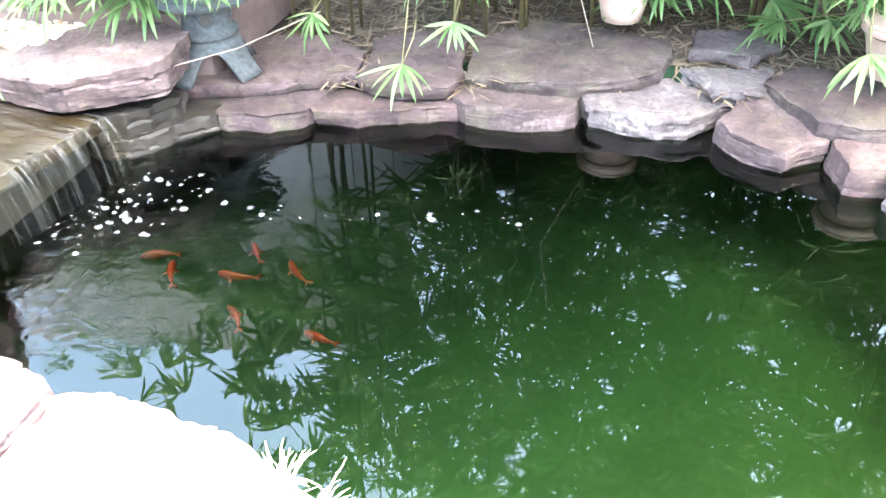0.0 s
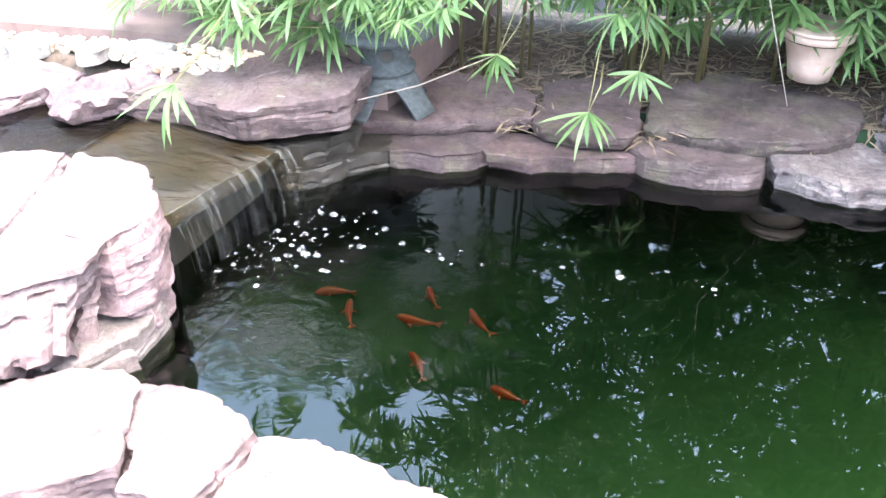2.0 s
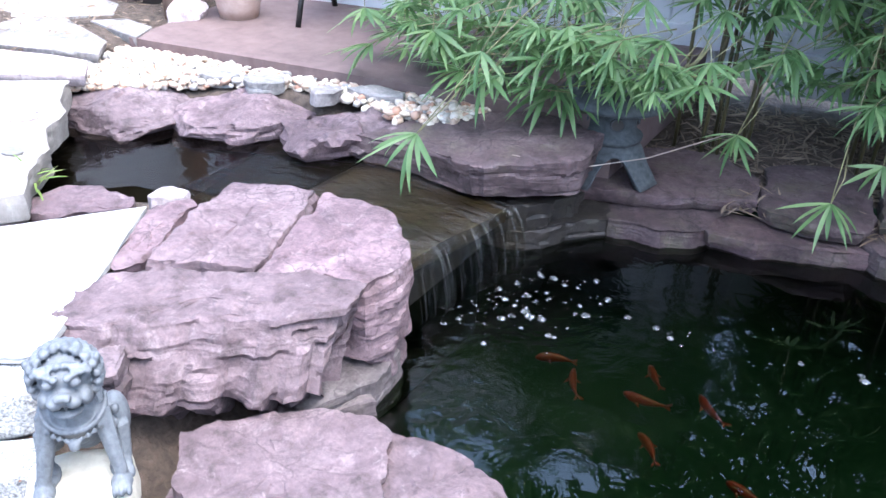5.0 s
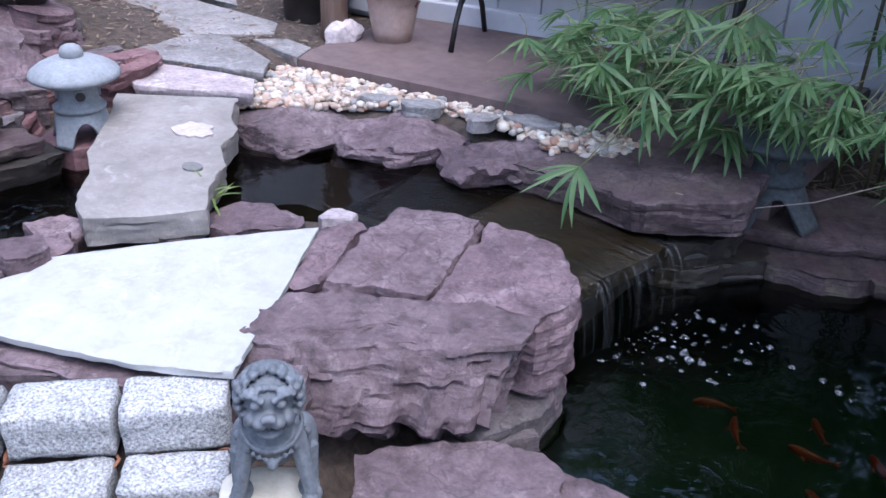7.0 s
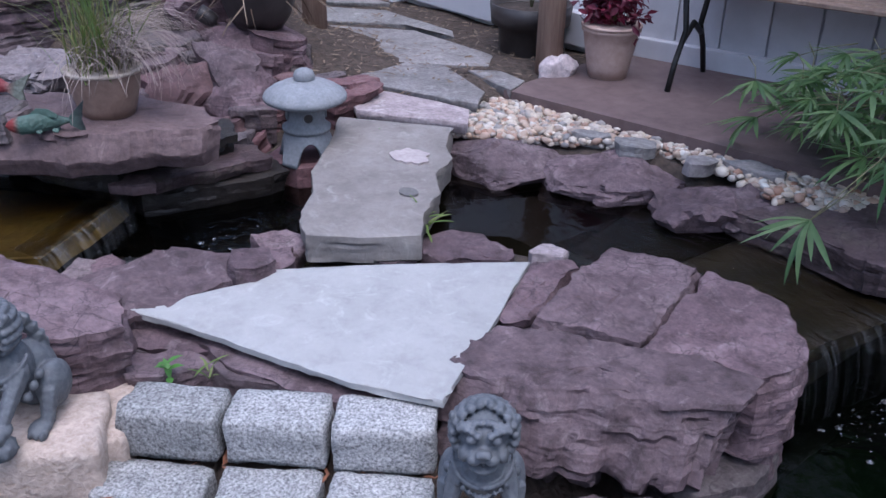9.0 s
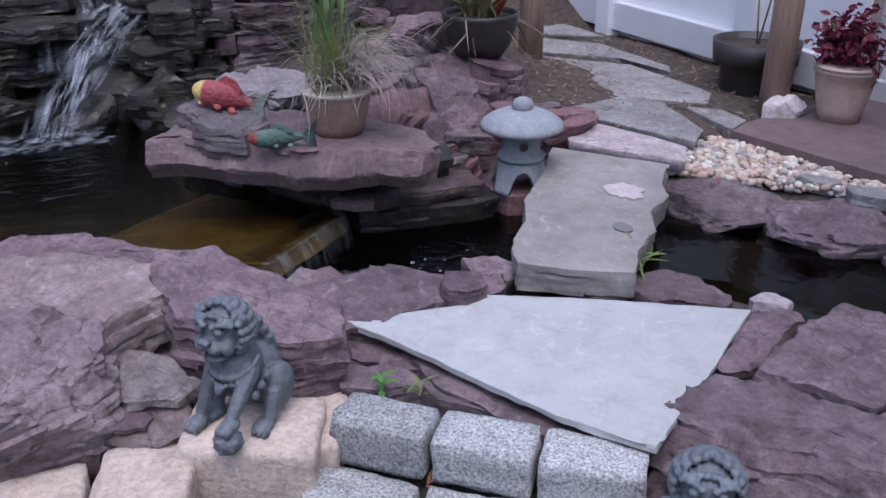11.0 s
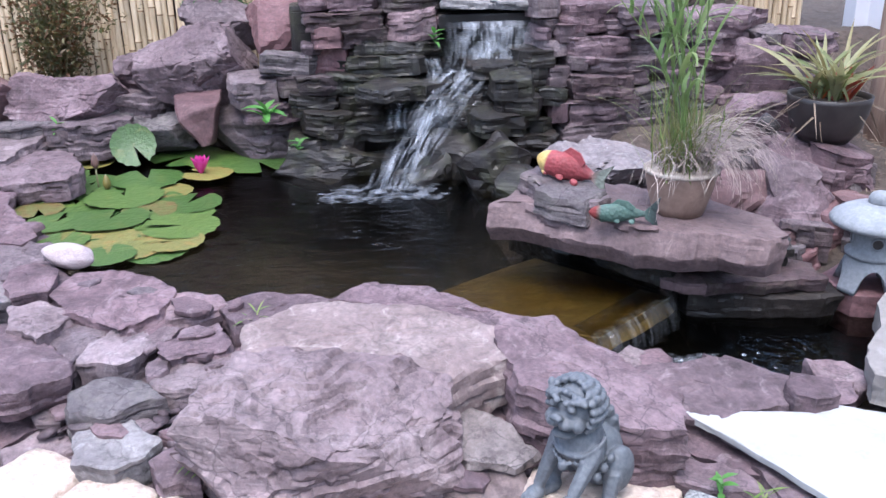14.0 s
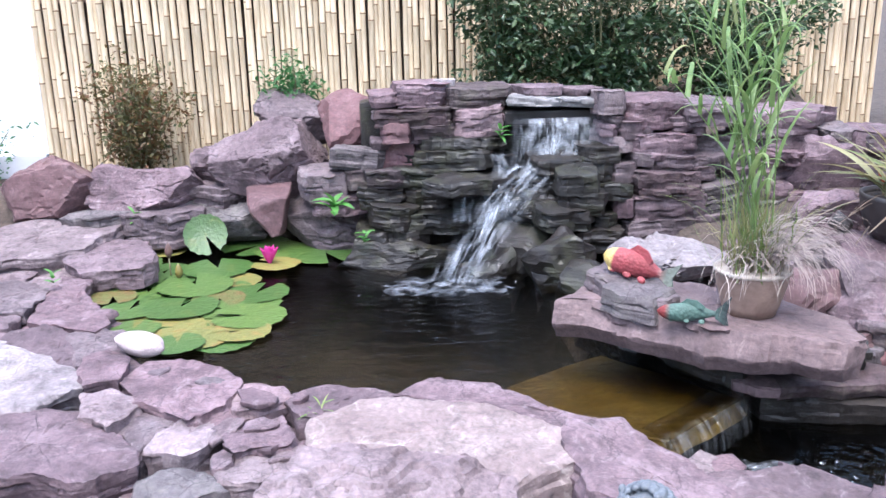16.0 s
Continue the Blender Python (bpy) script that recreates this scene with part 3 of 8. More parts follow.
# skirt out to the horizon
o = len(gv)
rim_ids = [i for i in range(NX)] + [j * NX + NX - 1 for j in range(1, NY)] + [(NY - 1) * NX + i for i in range(NX - 2, -1, -1)] + [j * NX for j in range(NY - 2, 0, -1)]
for i in rim_ids:
    x, y, z = gv[i]
    d = Vector((x + 2.3, y - 1.4, 0)).normalized()
    gv.append((x + d.x * 400, y + d.y * 400, 0.0))
for a in range(len(rim_ids)):
    b = (a + 1) % len(rim_ids)
    gf.append((rim_ids[a], o + a, o + b, rim_ids[b]))
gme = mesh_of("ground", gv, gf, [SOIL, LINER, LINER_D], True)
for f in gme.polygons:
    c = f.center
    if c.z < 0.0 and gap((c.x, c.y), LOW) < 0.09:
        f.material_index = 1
    elif c.z < 0.16 and (gap((c.x, c.y), UPPER) < 0.02 or gap((c.x, c.y), STREAM) < 0.02):
        f.material_index = 2
tagged(new("ground", gme), "brown garden soil with pond hollows lined in green and black", "ground", kind="structure")


def sheet(name, poly, z, mat, label, grow=0.05):
    cx = sum(p[0] for p in poly) / len(poly)
    cy = sum(p[1] for p in poly) / len(poly)
    pts = []
    for x, y in poly:
        d = Vector((x - cx, y - cy, 0)).normalized() * grow
        pts.append((x + d.x, y + d.y, z))
    ob = new(name, mesh_of(name, pts, [tuple(range(len(pts)))[::-1]], mat))
    if ob.data.polygons[0].normal.z < 0:
        ob.data.flip_normals()
    return tagged(ob, label, "water", kind="structure")


sheet("water_low", LOW, Z_LOW, W_LOW, "still dark green water of the fish pond")
sheet("water_stream", STREAM, Z_STR, W_STR, "dark water of the short stream under the stone bridge")
sheet("water_upper", UPPER, Z_UP, W_UP, "rippled dark water of the upper lily pond")
# ---- stones of the banks ----
stone(-2.48, 1.47, 0.23, 0.15, 0.13, 0.10, 158)
stone(-5.55, -1.45, 0.62, 0.54, 0.44, 0.34, 90, mat=RED, rough=1.6)
stone(-5.42, -0.92, 0.575, 0.58, 0.42, 0.30, 90, tops=2)
stone(-5.30, -0.62, 0.41, 0.64, 0.30, 0.21, 90, mat=GREY)
stone(-5.40, -0.56, 0.49, 0.28, 0.30, 0.17, 90)
stone(-5.21, 0.01, 0.46, 0.51, 0.32, 0.29, 90, mat=GREY)


def wedge(corners, mat, label):
    """An angular block of broken slate, from its corners."""
    bm = bmesh.new()
    for c in corners:
        bm.verts.new(c)
    hull = bmesh.ops.convex_hull(bm, input=bm.verts[:])
    bmesh.ops.delete(bm, geom=[g for g in hull["geom_interior"] if g.is_valid], context="VERTS")
    bmesh.ops.bevel(bm, geom=bm.edges[:], offset=0.006, segments=1, affect="EDGES")
    bmesh.ops.triangulate(bm, faces=bm.faces[:])
    bmesh.ops.subdivide_edges(bm, edges=bm.edges[:], cuts=3, use_grid_fill=True)
    for v in bm.verts:
        q = v.co * 14
        v.co += Vector((noise.noise(q), noise.noise(q + Vector((7, 0, 0))), noise.noise(q + Vector((0, 7, 0))))) * 0.009
    thing("stone", Matrix(), label, "stone", "stones round the ponds", me=bm_mesh("stone", bm, mat))


wedge([(-5.06, -0.37, 0.47), (-5.05, -0.175, 0.48), (-5.22, -0.40, 0.51), (-5.22, -0.16, 0.52), (-5.03, -0.26, 0.28), (-5.04, -0.22, 0.28), (-5.2, -0.32, 0.28), (-5.2, -0.2, 0.28), (-5.02, -0.37, 0.42)], RED, "dark red angular slate wedged between the boulders")
stone(-5.45, -0.27, 0.79, 0.62, 0.50, 0.41, 90, rough=1.6)
stone(-5.67, -0.15, 0.91, 0.41, 0.35, 0.28, 90)
stone(-5.33, 0.17, 0.97, 0.36, 0.32, 0.33, 90, mat=RED, rough=1.4, label="blunt reddish slate boulder at the end of the wall")
stone(-5.60, -0.62, 0.65, 0.20, 0.30, 0.22, 90)
stone(-3.36, 1.08, 0.505, 0.26, 0.20, 0.08, 14, mat=GREY)
stone(-3.85, 1.94, 0.35, 0.36, 0.20, 0.24, 90, mat=RED)
stone(-4.02, 2.38, 0.435, 0.42, 0.36, 0.26, 80, label="flat purple slate under the black bowl planter")
stone(-3.85, 2.12, 0.43, 0.21, 0.30, 0.22, 90)
stone(-3.75, 2.10, 0.36, 0.27, 0.30, 0.28, 90)
stone(-4.35, 2.44, 0.42, 0.36, 0.30, 0.25, 90)
stone(-1.98, 2.06, 0.17, 0.42, 0.12, 0.20, 114)
stone(-2.64, 1.35, 0.17, 0.29, 0.24, 0.10, 58)
stone(-2.31, 2.08, 0.15, 0.27, 0.17, 0.10, 46)
stone(-2.39, 1.87, 0.15, 0.15, 0.08, 0.08, 52)
stone(-2.09, 2.225, 0.178, 0.11, 0.075, 0.08, 50, mat=PALEF, label="small pale pink stone between slab and stream")
stone(-2.38, 1.19, 0.14, 0.31, 0.10, 0.10, 38)
stone(-2.29, 1.13, 0.14, 0.23, 0.13, 0.10, 50)
stone(-2.11, 1.31, 0.14, 0.28, 0.10, 0.10, 44)
stone(-2.01, 1.36, 0.15, 0.56, 0.08, 0.10, 26)
stone(-2.84, 2.78, 0.18, 0.50, 0.46, 0.22, 48)
stone(-2.44, 2.92, 0.17, 0.48, 0.30, 0.2, 30)
stone(-2.12, 2.96, 0.16, 0.34, 0.26, 0.2, 140)
stone(-1.93, 3.12, 0.18, 0.42, 0.32, 0.18, 36)
stone(-2.01, 3.11, 0.10, 0.31, 0.29, 0.12, 14)


def laid(pts, z, H, mat=SLATE, label="", rough=1.0, flat=0.8, name="", **kw):
    """A stone with its own outline, given in plan."""
    area = sum(a[0] * b[1] - b[0] * a[1] for a, b in zip(pts, pts[1:] + pts[:1]))
    pts = pts if area > 0 else pts[::-1]
    cx = sum(p[0] for p in pts) / len(pts)
    cy = sum(p[1] for p in pts) / len(pts)
    return stone(cx, cy, z, 0.4, 0.3, H, 0, mat=mat, rough=rough, name=name or "stone", label=label, outline=[(x - cx, y - cy) for x, y in pts], flat=flat, **kw)


laid([(-2.62, 1.42), (-2.66, 1.55), (-2.58, 1.66), (-2.47, 1.58), (-2.48, 1.46)], 0.165, 0.08, SLATE, "flat purple slate wedged between slab and stream")
laid([(-2.74, 1.60), (-2.72, 1.72), (-2.60, 1.74), (-2.56, 1.66), (-2.64, 1.58)], 0.15, 0.07, PINK, "small pinkish slate beside the bridge stone")
laid([(-5.5, -1.30), (-5.5, -1.0), (-5.26, -0.92), (-5.12, -1.12), (-5.2, -1.34)], 0.385, 0.16, GREY, "low grey slate stone under the boulders")
laid([(-5.42, -1.02), (-5.4, -0.66), (-5.18, -0.62), (-5.08, -0.84), (-5.16, -1.02)], 0.40, 0.18, SLATE, "low purple slate stone under the boulders")
# ---- far bank: thin slabs at the water, wide slabs behind, most in shade-darkened slate ----
FB = "slate slab at the water's edge under the bamboo"
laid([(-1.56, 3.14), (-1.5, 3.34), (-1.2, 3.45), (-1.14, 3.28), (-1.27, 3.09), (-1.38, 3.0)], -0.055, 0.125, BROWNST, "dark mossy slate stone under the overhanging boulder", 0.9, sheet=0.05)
laid([(-1.19, 3.36), (-1.1, 3.49), (-0.87, 3.64), (-0.8, 3.58), (-0.83, 3.41), (-0.95, 3.31), (-1.13, 3.28)], -0.065, 0.095, SHADE_SLATE, FB, 0.6, sheet=0.06)
laid([(-0.85, 3.44), (-0.79, 3.59), (-0.38, 3.71), (-0.33, 3.56), (-0.46, 3.5), (-0.65, 3.41), (-0.81, 3.39)], -0.075, 0.075, SHADE_SLATE, FB, 0.6, sheet=0.06)
laid([(-0.36, 3.59), (-0.32, 3.78), (0.03, 3.84), (0.09, 3.71), (0.09, 3.61), (-0.1, 3.53), (-0.29, 3.53)], -0.055, 0.105, SHADE_SLATE, FB, 0.6, sheet=0.06)
laid([(0.09, 3.72), (0.25, 3.9), (0.58, 3.88), (0.63, 3.76), (0.47, 3.61), (0.37, 3.58), (0.13, 3.62)], -0.055, 0.105, GREY, "grey-green mossy slate slab at the water's edge")
laid([(0.57, 3.62), (0.69, 3.82), (0.83, 3.84), (0.93, 3.69), (0.92, 3.57), (0.79, 3.45), (0.61, 3.55)], -0.045, 0.125, SHADE_SLATE, FB, 0.6, sheet=0.06, dip=(0.0, 0.12))
laid([(0.93, 3.55), (0.99, 3.71), (1.12, 3.61), (1.1, 3.38), (0.97, 3.38)], -0.045, 0.125, SHADE_SLATE, FB, 0.6, sheet=0.06)
laid([(1.08, 3.32), (1.14, 3.59), (1.39, 3.38), (1.37, 3.09), (1.21, 3.07)], -0.045, 0.145, GREY, FB)
laid([(1.27, 2.68), (1.33, 3.07), (1.62, 3.07), (1.66, 2.66)], -0.045, 0.145, SHADE_SLATE, FB, 0.6, sheet=0.06)
FS = "wide flat brown slate slab strewn with dry leaves"
laid([(-1.35, 3.31), (-1.4, 3.49), (-1.23, 3.78), (-0.93, 3.89), (-0.75, 3.76), (-0.71, 3.57), (-1.08, 3.38)], 0.005, 0.065, SHADE_SLATE, FS, 0.6, 0.5, sheet=0.05)
laid([(-0.7, 3.55), (-0.76, 3.89), (-0.56, 4.06), (-0.4, 3.99), (-0.34, 3.7), (-0.36, 3.55), (-0.54, 3.5)], -0.005, 0.06, SHADE_SLATE, FS, 0.6, 0.5, sheet=0.05)
laid([(-0.32, 3.67), (-0.37, 3.97), (-0.12, 4.26), (0.36, 4.14), (0.36, 3.85), (0.05, 3.67), (-0.16, 3.64)], 0.005, 0.065, SHADE_SLATE, FS, 0.6, 0.5, sheet=0.05)
laid([(0.47, 4.24), (0.66, 4.27), (0.78, 4.15), (0.66, 3.99), (0.44, 4.01)], 0.025, 0.05, GREY, "dark grey slate slab lying in the leaf litter")
laid([(0.42, 3.91), (0.73, 3.99), (0.69, 3.74), (0.54, 3.74)], -0.005, 0.06, GREY, "small mossy slate slab on the far bank")
laid([(0.71, 3.82), (0.85, 3.99), (1.13, 3.97), (1.17, 3.6), (1.01, 3.55), (0.88, 3.58)], 0.005, 0.07, SHADE_SLATE, FS, 0.6, 0.5, sheet=0.05)
laid([(-1.95, 2.93), (-1.78, 3.22), (-1.45, 3.38), (-1.20, 3.30), (-1.17, 3.10), (-1.42, 2.885), (-1.62, 2.92)], 0.195, 0.12, SHADE_SLATE, "dark angular slate boulder overhanging the lower spillway", 0.8, dip=(0.08, 0.05), sheet=0.06)
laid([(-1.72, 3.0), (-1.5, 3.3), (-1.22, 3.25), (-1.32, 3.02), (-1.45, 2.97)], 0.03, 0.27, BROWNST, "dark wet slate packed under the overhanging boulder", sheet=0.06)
laid([(-1.50, 1.66), (-1.44, 1.74), (-1.29, 1.88), (-1.17, 1.93), (-1.10, 1.90), (-1.05, 1.80), (-0.98, 1.68), (-1.22, 1.46), (-1.40, 1.54)], 0.0, 0.22, SLATE, "flat-topped purple slate boulder at the fish pond's near edge", 1.1, 0.9)
laid([(-1.12, 1.92), (-1.02, 1.94), (-0.86, 1.93), (-0.79, 1.88), (-0.78, 1.80), (-0.82, 1.66), (-0.94, 1.64), (-1.03, 1.78)], -0.02, 0.2, SLATE, "purple slate stone sloping into the fish pond", 1.1, dip=(-0.04, -0.10))
laid([(-0.80, 1.90), (-0.69, 1.93), (-0.49, 1.90), (-0.36, 1.88), (-0.23, 1.84), (-0.16, 1.76), (-0.24, 1.60), (-0.76, 1.58)], -0.03, 0.2, SLATE, "long pale slate stone along the fish pond's near edge", 1.0)
# stones tucked under the split slabs
stone(-1.40, 2.07, -0.06, 0.34, 0.22, 0.16, 84, label="smooth grey stone under the split slab", mat=GREY, rough=0.5)
stone(-1.36, 2.00, -0.10, 0.22, 0.14, 0.12, 60, label="small mossy grey stone at the waterline", mat=GREY, rough=0.6)

# ---- rim between the ponds and the paving ----
laid([(-2.90, 0.04), (-3.0, 0.18), (-2.93, 0.48), (-2.74, 0.73), (-2.59, 0.70), (-2.50, 0.54), (-2.64, 0.29), (-2.74, 0.05)], 0.335, 0.14, BEIGE, "pale beige flat-topped slate behind the big boulder", 0.8, 0.7)
laid([(-3.13, 0.28), (-3.23, 0.39), (-3.18, 0.58), (-2.87, 0.84), (-2.78, 0.74), (-2.90, 0.60), (-3.0, 0.46)], 0.285, 0.16, SLATE, "flat purple rim slate at the spillway's edge", 1.0)
laid([(-2.78, 0.72), (-2.81, 0.88), (-2.61, 1.0), (-2.42, 1.10), (-2.28, 1.05), (-2.31, 0.92), (-2.48, 0.71), (-2.64, 0.68)], 0.31, 0.27, SLATE, "thick layered purple slate above the granite kerb", 1.1, dip=(-0.06, -0.1))
laid([(-2.73, 1.06), (-2.72, 1.35), (-2.58, 1.49), (-2.46, 1.40), (-2.43, 1.2), (-2.50, 1.06)], 0.20, 0.14, SLATE, "flat purple slate along the stream's edge")
laid([(-2.52, 0.50), (-2.545, 0.585), (-2.46, 0.69), (-2.37, 0.72), (-2.33, 0.66), (-2.37, 0.56), (-2.43, 0.495)], 0.215, 0.05, BEIGEGREY, "angular grey-beige stone wedged between the boulders", 1.4, 1.0, sheet=0.018, dip=(-0.25, 0.0))
laid([(-2.44, 0.50), (-2.42, 0.60), (-2.36, 0.68), (-2.27, 0.69), (-2.26, 0.60), (-2.34, 0.51)], 0.16, 0.04, BEIGEGREY, "broken grey-beige layer below the wedged stone", 1.4, 1.0, sheet=0.018, dip=(-0.3, 0.1))
laid([(-2.50, 0.49), (-2.50, 0.60), (-2.40, 0.64), (-2.30, 0.58), (-2.34, 0.49)], 0.165, 0.09, SLATE, "small slate piece packed under a beige stone", 1.0)
laid([(-3.45, 0.84), (-3.575, 0.95), (-3.56, 1.24), (-3.42, 1.52), (-3.14, 1.69), (-2.985, 1.66), (-2.965, 1.59), (-3.07, 1.345), (-3.23, 1.13)], 0.448, 0.135, LEDGE, "large reddish slate slab jutting over the spillway", 0.9, 0.6, "ledge_slab", sheet=0.17, lean=(0.03, -0.025))
# next two stones coloured dark to paint the shaded gap below the slab
laid([(-3.50, 1.16), (-3.54, 1.36), (-3.32, 1.62), (-3.13, 1.63), (-3.11, 1.53), (-3.20, 1.36), (-3.32, 1.22)], 0.316, 0.04, BROWNST, "thin slate layer under the jutting slab, coloured as its shade", 0.9)
laid([(-3.60, 1.38), (-3.62, 1.62), (-3.40, 1.88), (-3.26, 1.84), (-3.24, 1.62), (-3.34, 1.50), (-3.42, 1.42)], 0.29, 0.10, BROWNST, "slate stone carrying the jutting slab, darkened as shade", 1.0, sheet=0.05)
laid([(-3.46, 1.42), (-3.50, 1.74), (-3.28, 1.94), (-3.16, 1.92), (-3.15, 1.70), (-3.18, 1.50), (-3.28, 1.42)], 0.205, 0.05, SHADE_SLATE, "flat slate shelf under the jutting slab", 0.8, sheet=0.05)
laid([(-3.28, 1.37), (-3.31, 1.44), (-3.22, 1.51), (-3.15, 1.49), (-3.17, 1.42), (-3.23, 1.375)], 0.215, 0.035, LEDGE, "small reddish slate wedge beside the spillway", 0.8)
# dark stone added to stand for the shadow under the jutting slab
laid([(-3.95, 1.03), (-3.66, 1.08), (-3.44, 1.24), (-3.24, 1.40), (-3.34, 1.50), (-3.62, 1.42), (-3.95, 1.3)], 0.29, 0.22, WET, "dark stone standing for the shadow behind the algae-covered spillway stone", 0.9, sheet=0.05)
# ---- flagstone path ----
FL = "grey weathered flagstone of the garden path"
laid([(-3.42, 2.43), (-3.47, 2.60), (-3.24, 2.69), (-3.04, 2.74), (-2.91, 2.62), (-3.30, 2.38)], 0.245, 0.05, PALEF, "pale pinkish flagstone at the end of the bridge", 0.6, 0.4)
laid([(-3.79, 2.68), (-3.72, 2.98), (-3.57, 3.07), (-3.18, 2.95), (-3.08, 2.82), (-3.53, 2.64)], 0.243, 0.045, FLAG, FL, 0.7, 0.4)
laid([(-4.60, 3.01), (-4.18, 3.36), (-3.58, 3.36), (-3.46, 3.22), (-3.74, 2.93), (-4.06, 2.80)], 0.245, 0.045, FLAG, FL, 0.7, 0.4)
laid([(-4.91, 3.28), (-4.62, 3.50), (-4.05, 3.50), (-3.94, 3.42), (-4.24, 3.42), (-4.66, 3.05)], 0.25, 0.045, FLAG, FL, 0.7, 0.4)
laid([(-3.46, 3.10), (-3.38, 3.22), (-3.20, 3.20), (-3.14, 3.06)], 0.242, 0.045, FLAG, FL, 0.7, 0.4)
laid([(-5.4, 3.30), (-5.2, 3.62), (-4.75, 3.62), (-4.98, 3.34)], 0.255, 0.045, FLAG, FL, 0.7, 0.4)

stone(-1.40, 2.27, 0.02, 0.26, 0.16, 0.22, 130, label="small reddish slate stone under the split slab")
stone(-2.49, 0.22, 0.36, 0.62, 0.43, 0.40, 84, mat=PINK, rough=1.1, tops=1, label="large pinkish slate boulder with a broad flat top")
laid([(-3.40, 1.46), (-3.46, 1.62), (-3.28, 1.98), (-3.13, 1.97), (-3.15, 1.78), (-3.19, 1.60), (-3.24, 1.48)], 0.15, 0.12, BROWNST, "dark slate laid on the stream's edge", 0.8, sheet=0.05)


def clip(poly, p, q):
    """The part of a polygon nearer to p than to q."""
    m, n = (p + q) / 2, q - p
    out = []
    for a, b in zip(poly, poly[1:] + poly[:1]):
        da, db = (a - m).dot(n), (b - m).dot(n)
        if da <= 0:
            out.append(a)
        if da * db < 0:
            out.append(a.lerp(b, da / (da - db)))
    return out


bank = thing("pavement", Matrix(), "bank paved with flat broken slabs of purple slate", "pavement", kind="structure")


def crazy_paving(x0, x1, y0, y1, step, seed, ok, zf, H, mats):
    """Tightly laid broken slabs that fill a stretch of bank."""
    r = random.Random(seed)
    sites = []
    for k in range(int((x1 - x0) * (y1 - y0) / step ** 2 * 14)):
        p = Vector((r.uniform(x0, x1), r.uniform(y0, y1)))
        if all((p - q).length > step * r.uniform(0.55, 1.25) for q in sites):
            sites.append(p)
    for p in sites:
        if not ok(p.x, p.y):
            continue
        poly = [p + Vector(d) * step * 1.3 for d in ((-1, -1), (1, -1), (1, 1), (-1, 1))]
        for q in sites:
            if q is not p and (q - p).length < step * 3.4:
                poly = clip(poly, p, q)
        c = sum(poly, Vector((0, 0))) / len(poly)
        poly = [tuple(c + (v - c) * (1 - 0.005 / max(0.03, (v - c).length))) for v in poly]
        if len(poly) > 2:
            laid(poly, zf(p.x, p.y) + r.uniform(-0.012, 0.016), H, r.choice(mats), "", 1.0, 0.9, tx=r.uniform(-5, 5), ty=r.uniform(-5, 5), parent=bank)


def rim_z(x, y):
    return 0.245 - 0.12 * ease(0.02, 0.75, gap((x, y), UPPER))


crazy_paving(-3.85, -2.2, -1.25, 0.35, 0.17, 3, lambda x, y: gap((x, y), UPPER) > 0.03 and x < -2.42 - 0.25 * max(0, 0.1 - y) and not (-2.95 < x < -2.2 and -0.02 < y) and not (-3.3 < x and y > 0.05), lambda x, y: rim_z(x, y) - 0.05, 0.08, (SLATE, SLATE, SLATE, PINK, GREY, PALE))
crazy_paving(-5.75, -3.7, -1.95, -0.7, 0.28, 4, lambda x, y: gap((x, y), UPPER) > 0.05, lambda x, y: 0.235 + 0.05 * ease(0.1, 0.7, gap((x, y), UPPER)), 0.12, (SLATE, SLATE, PINK, GREY))
for pts, z, mt in (
        ([(-4.3, -1.14), (-4.52, -1.12), (-4.5, -1.0), (-3.95, -0.78), (-3.86, -0.8), (-3.99, -1.08)], 0.27, SLATE),
        ([(-4.52, -1.39), (-4.46, -1.25), (-4.36, -1.13), (-4.06, -1.12), (-4.08, -1.3)], 0.28, SLATE),
        ([(-3.86, -1.2), (-3.72, -0.99), (-3.52, -0.76), (-3.37, -0.70), (-3.24, -0.82), (-3.22, -1.0), (-3.5, -1.25)], 0.265, PALE),
        ([(-3.59, -0.76), (-3.65, -0.68), (-3.54, -0.6), (-3.38, -0.59), (-3.35, -0.69)], 0.275, SLATE),
        ([(-3.88, -0.92), (-3.94, -0.79), (-3.84, -0.65), (-3.66, -0.67), (-3.55, -0.78)], 0.25, SLATE),
        ([(-3.43, -0.59), (-3.56, -0.54), (-3.56, -0.39), (-3.47, -0.28), (-3.31, -0.2), (-3.17, -0.22), (-3.11, -0.33), (-3.25, -0.51)], 0.255, SLATE),
        ([(-3.33, -0.21), (-3.29, -0.06), (-3.23, -0.03), (-3.18, -0.08), (-3.15, -0.2)], 0.25, PINK),
        ([(-3.31, -0.69), (-3.34, -0.6), (-3.26, -0.49), (-3.08, -0.55), (-3.15, -0.65)], 0.255, PINK)):
    laid(pts, z, 0.10, mt, "", 1.0, 0.9, parent=bank)
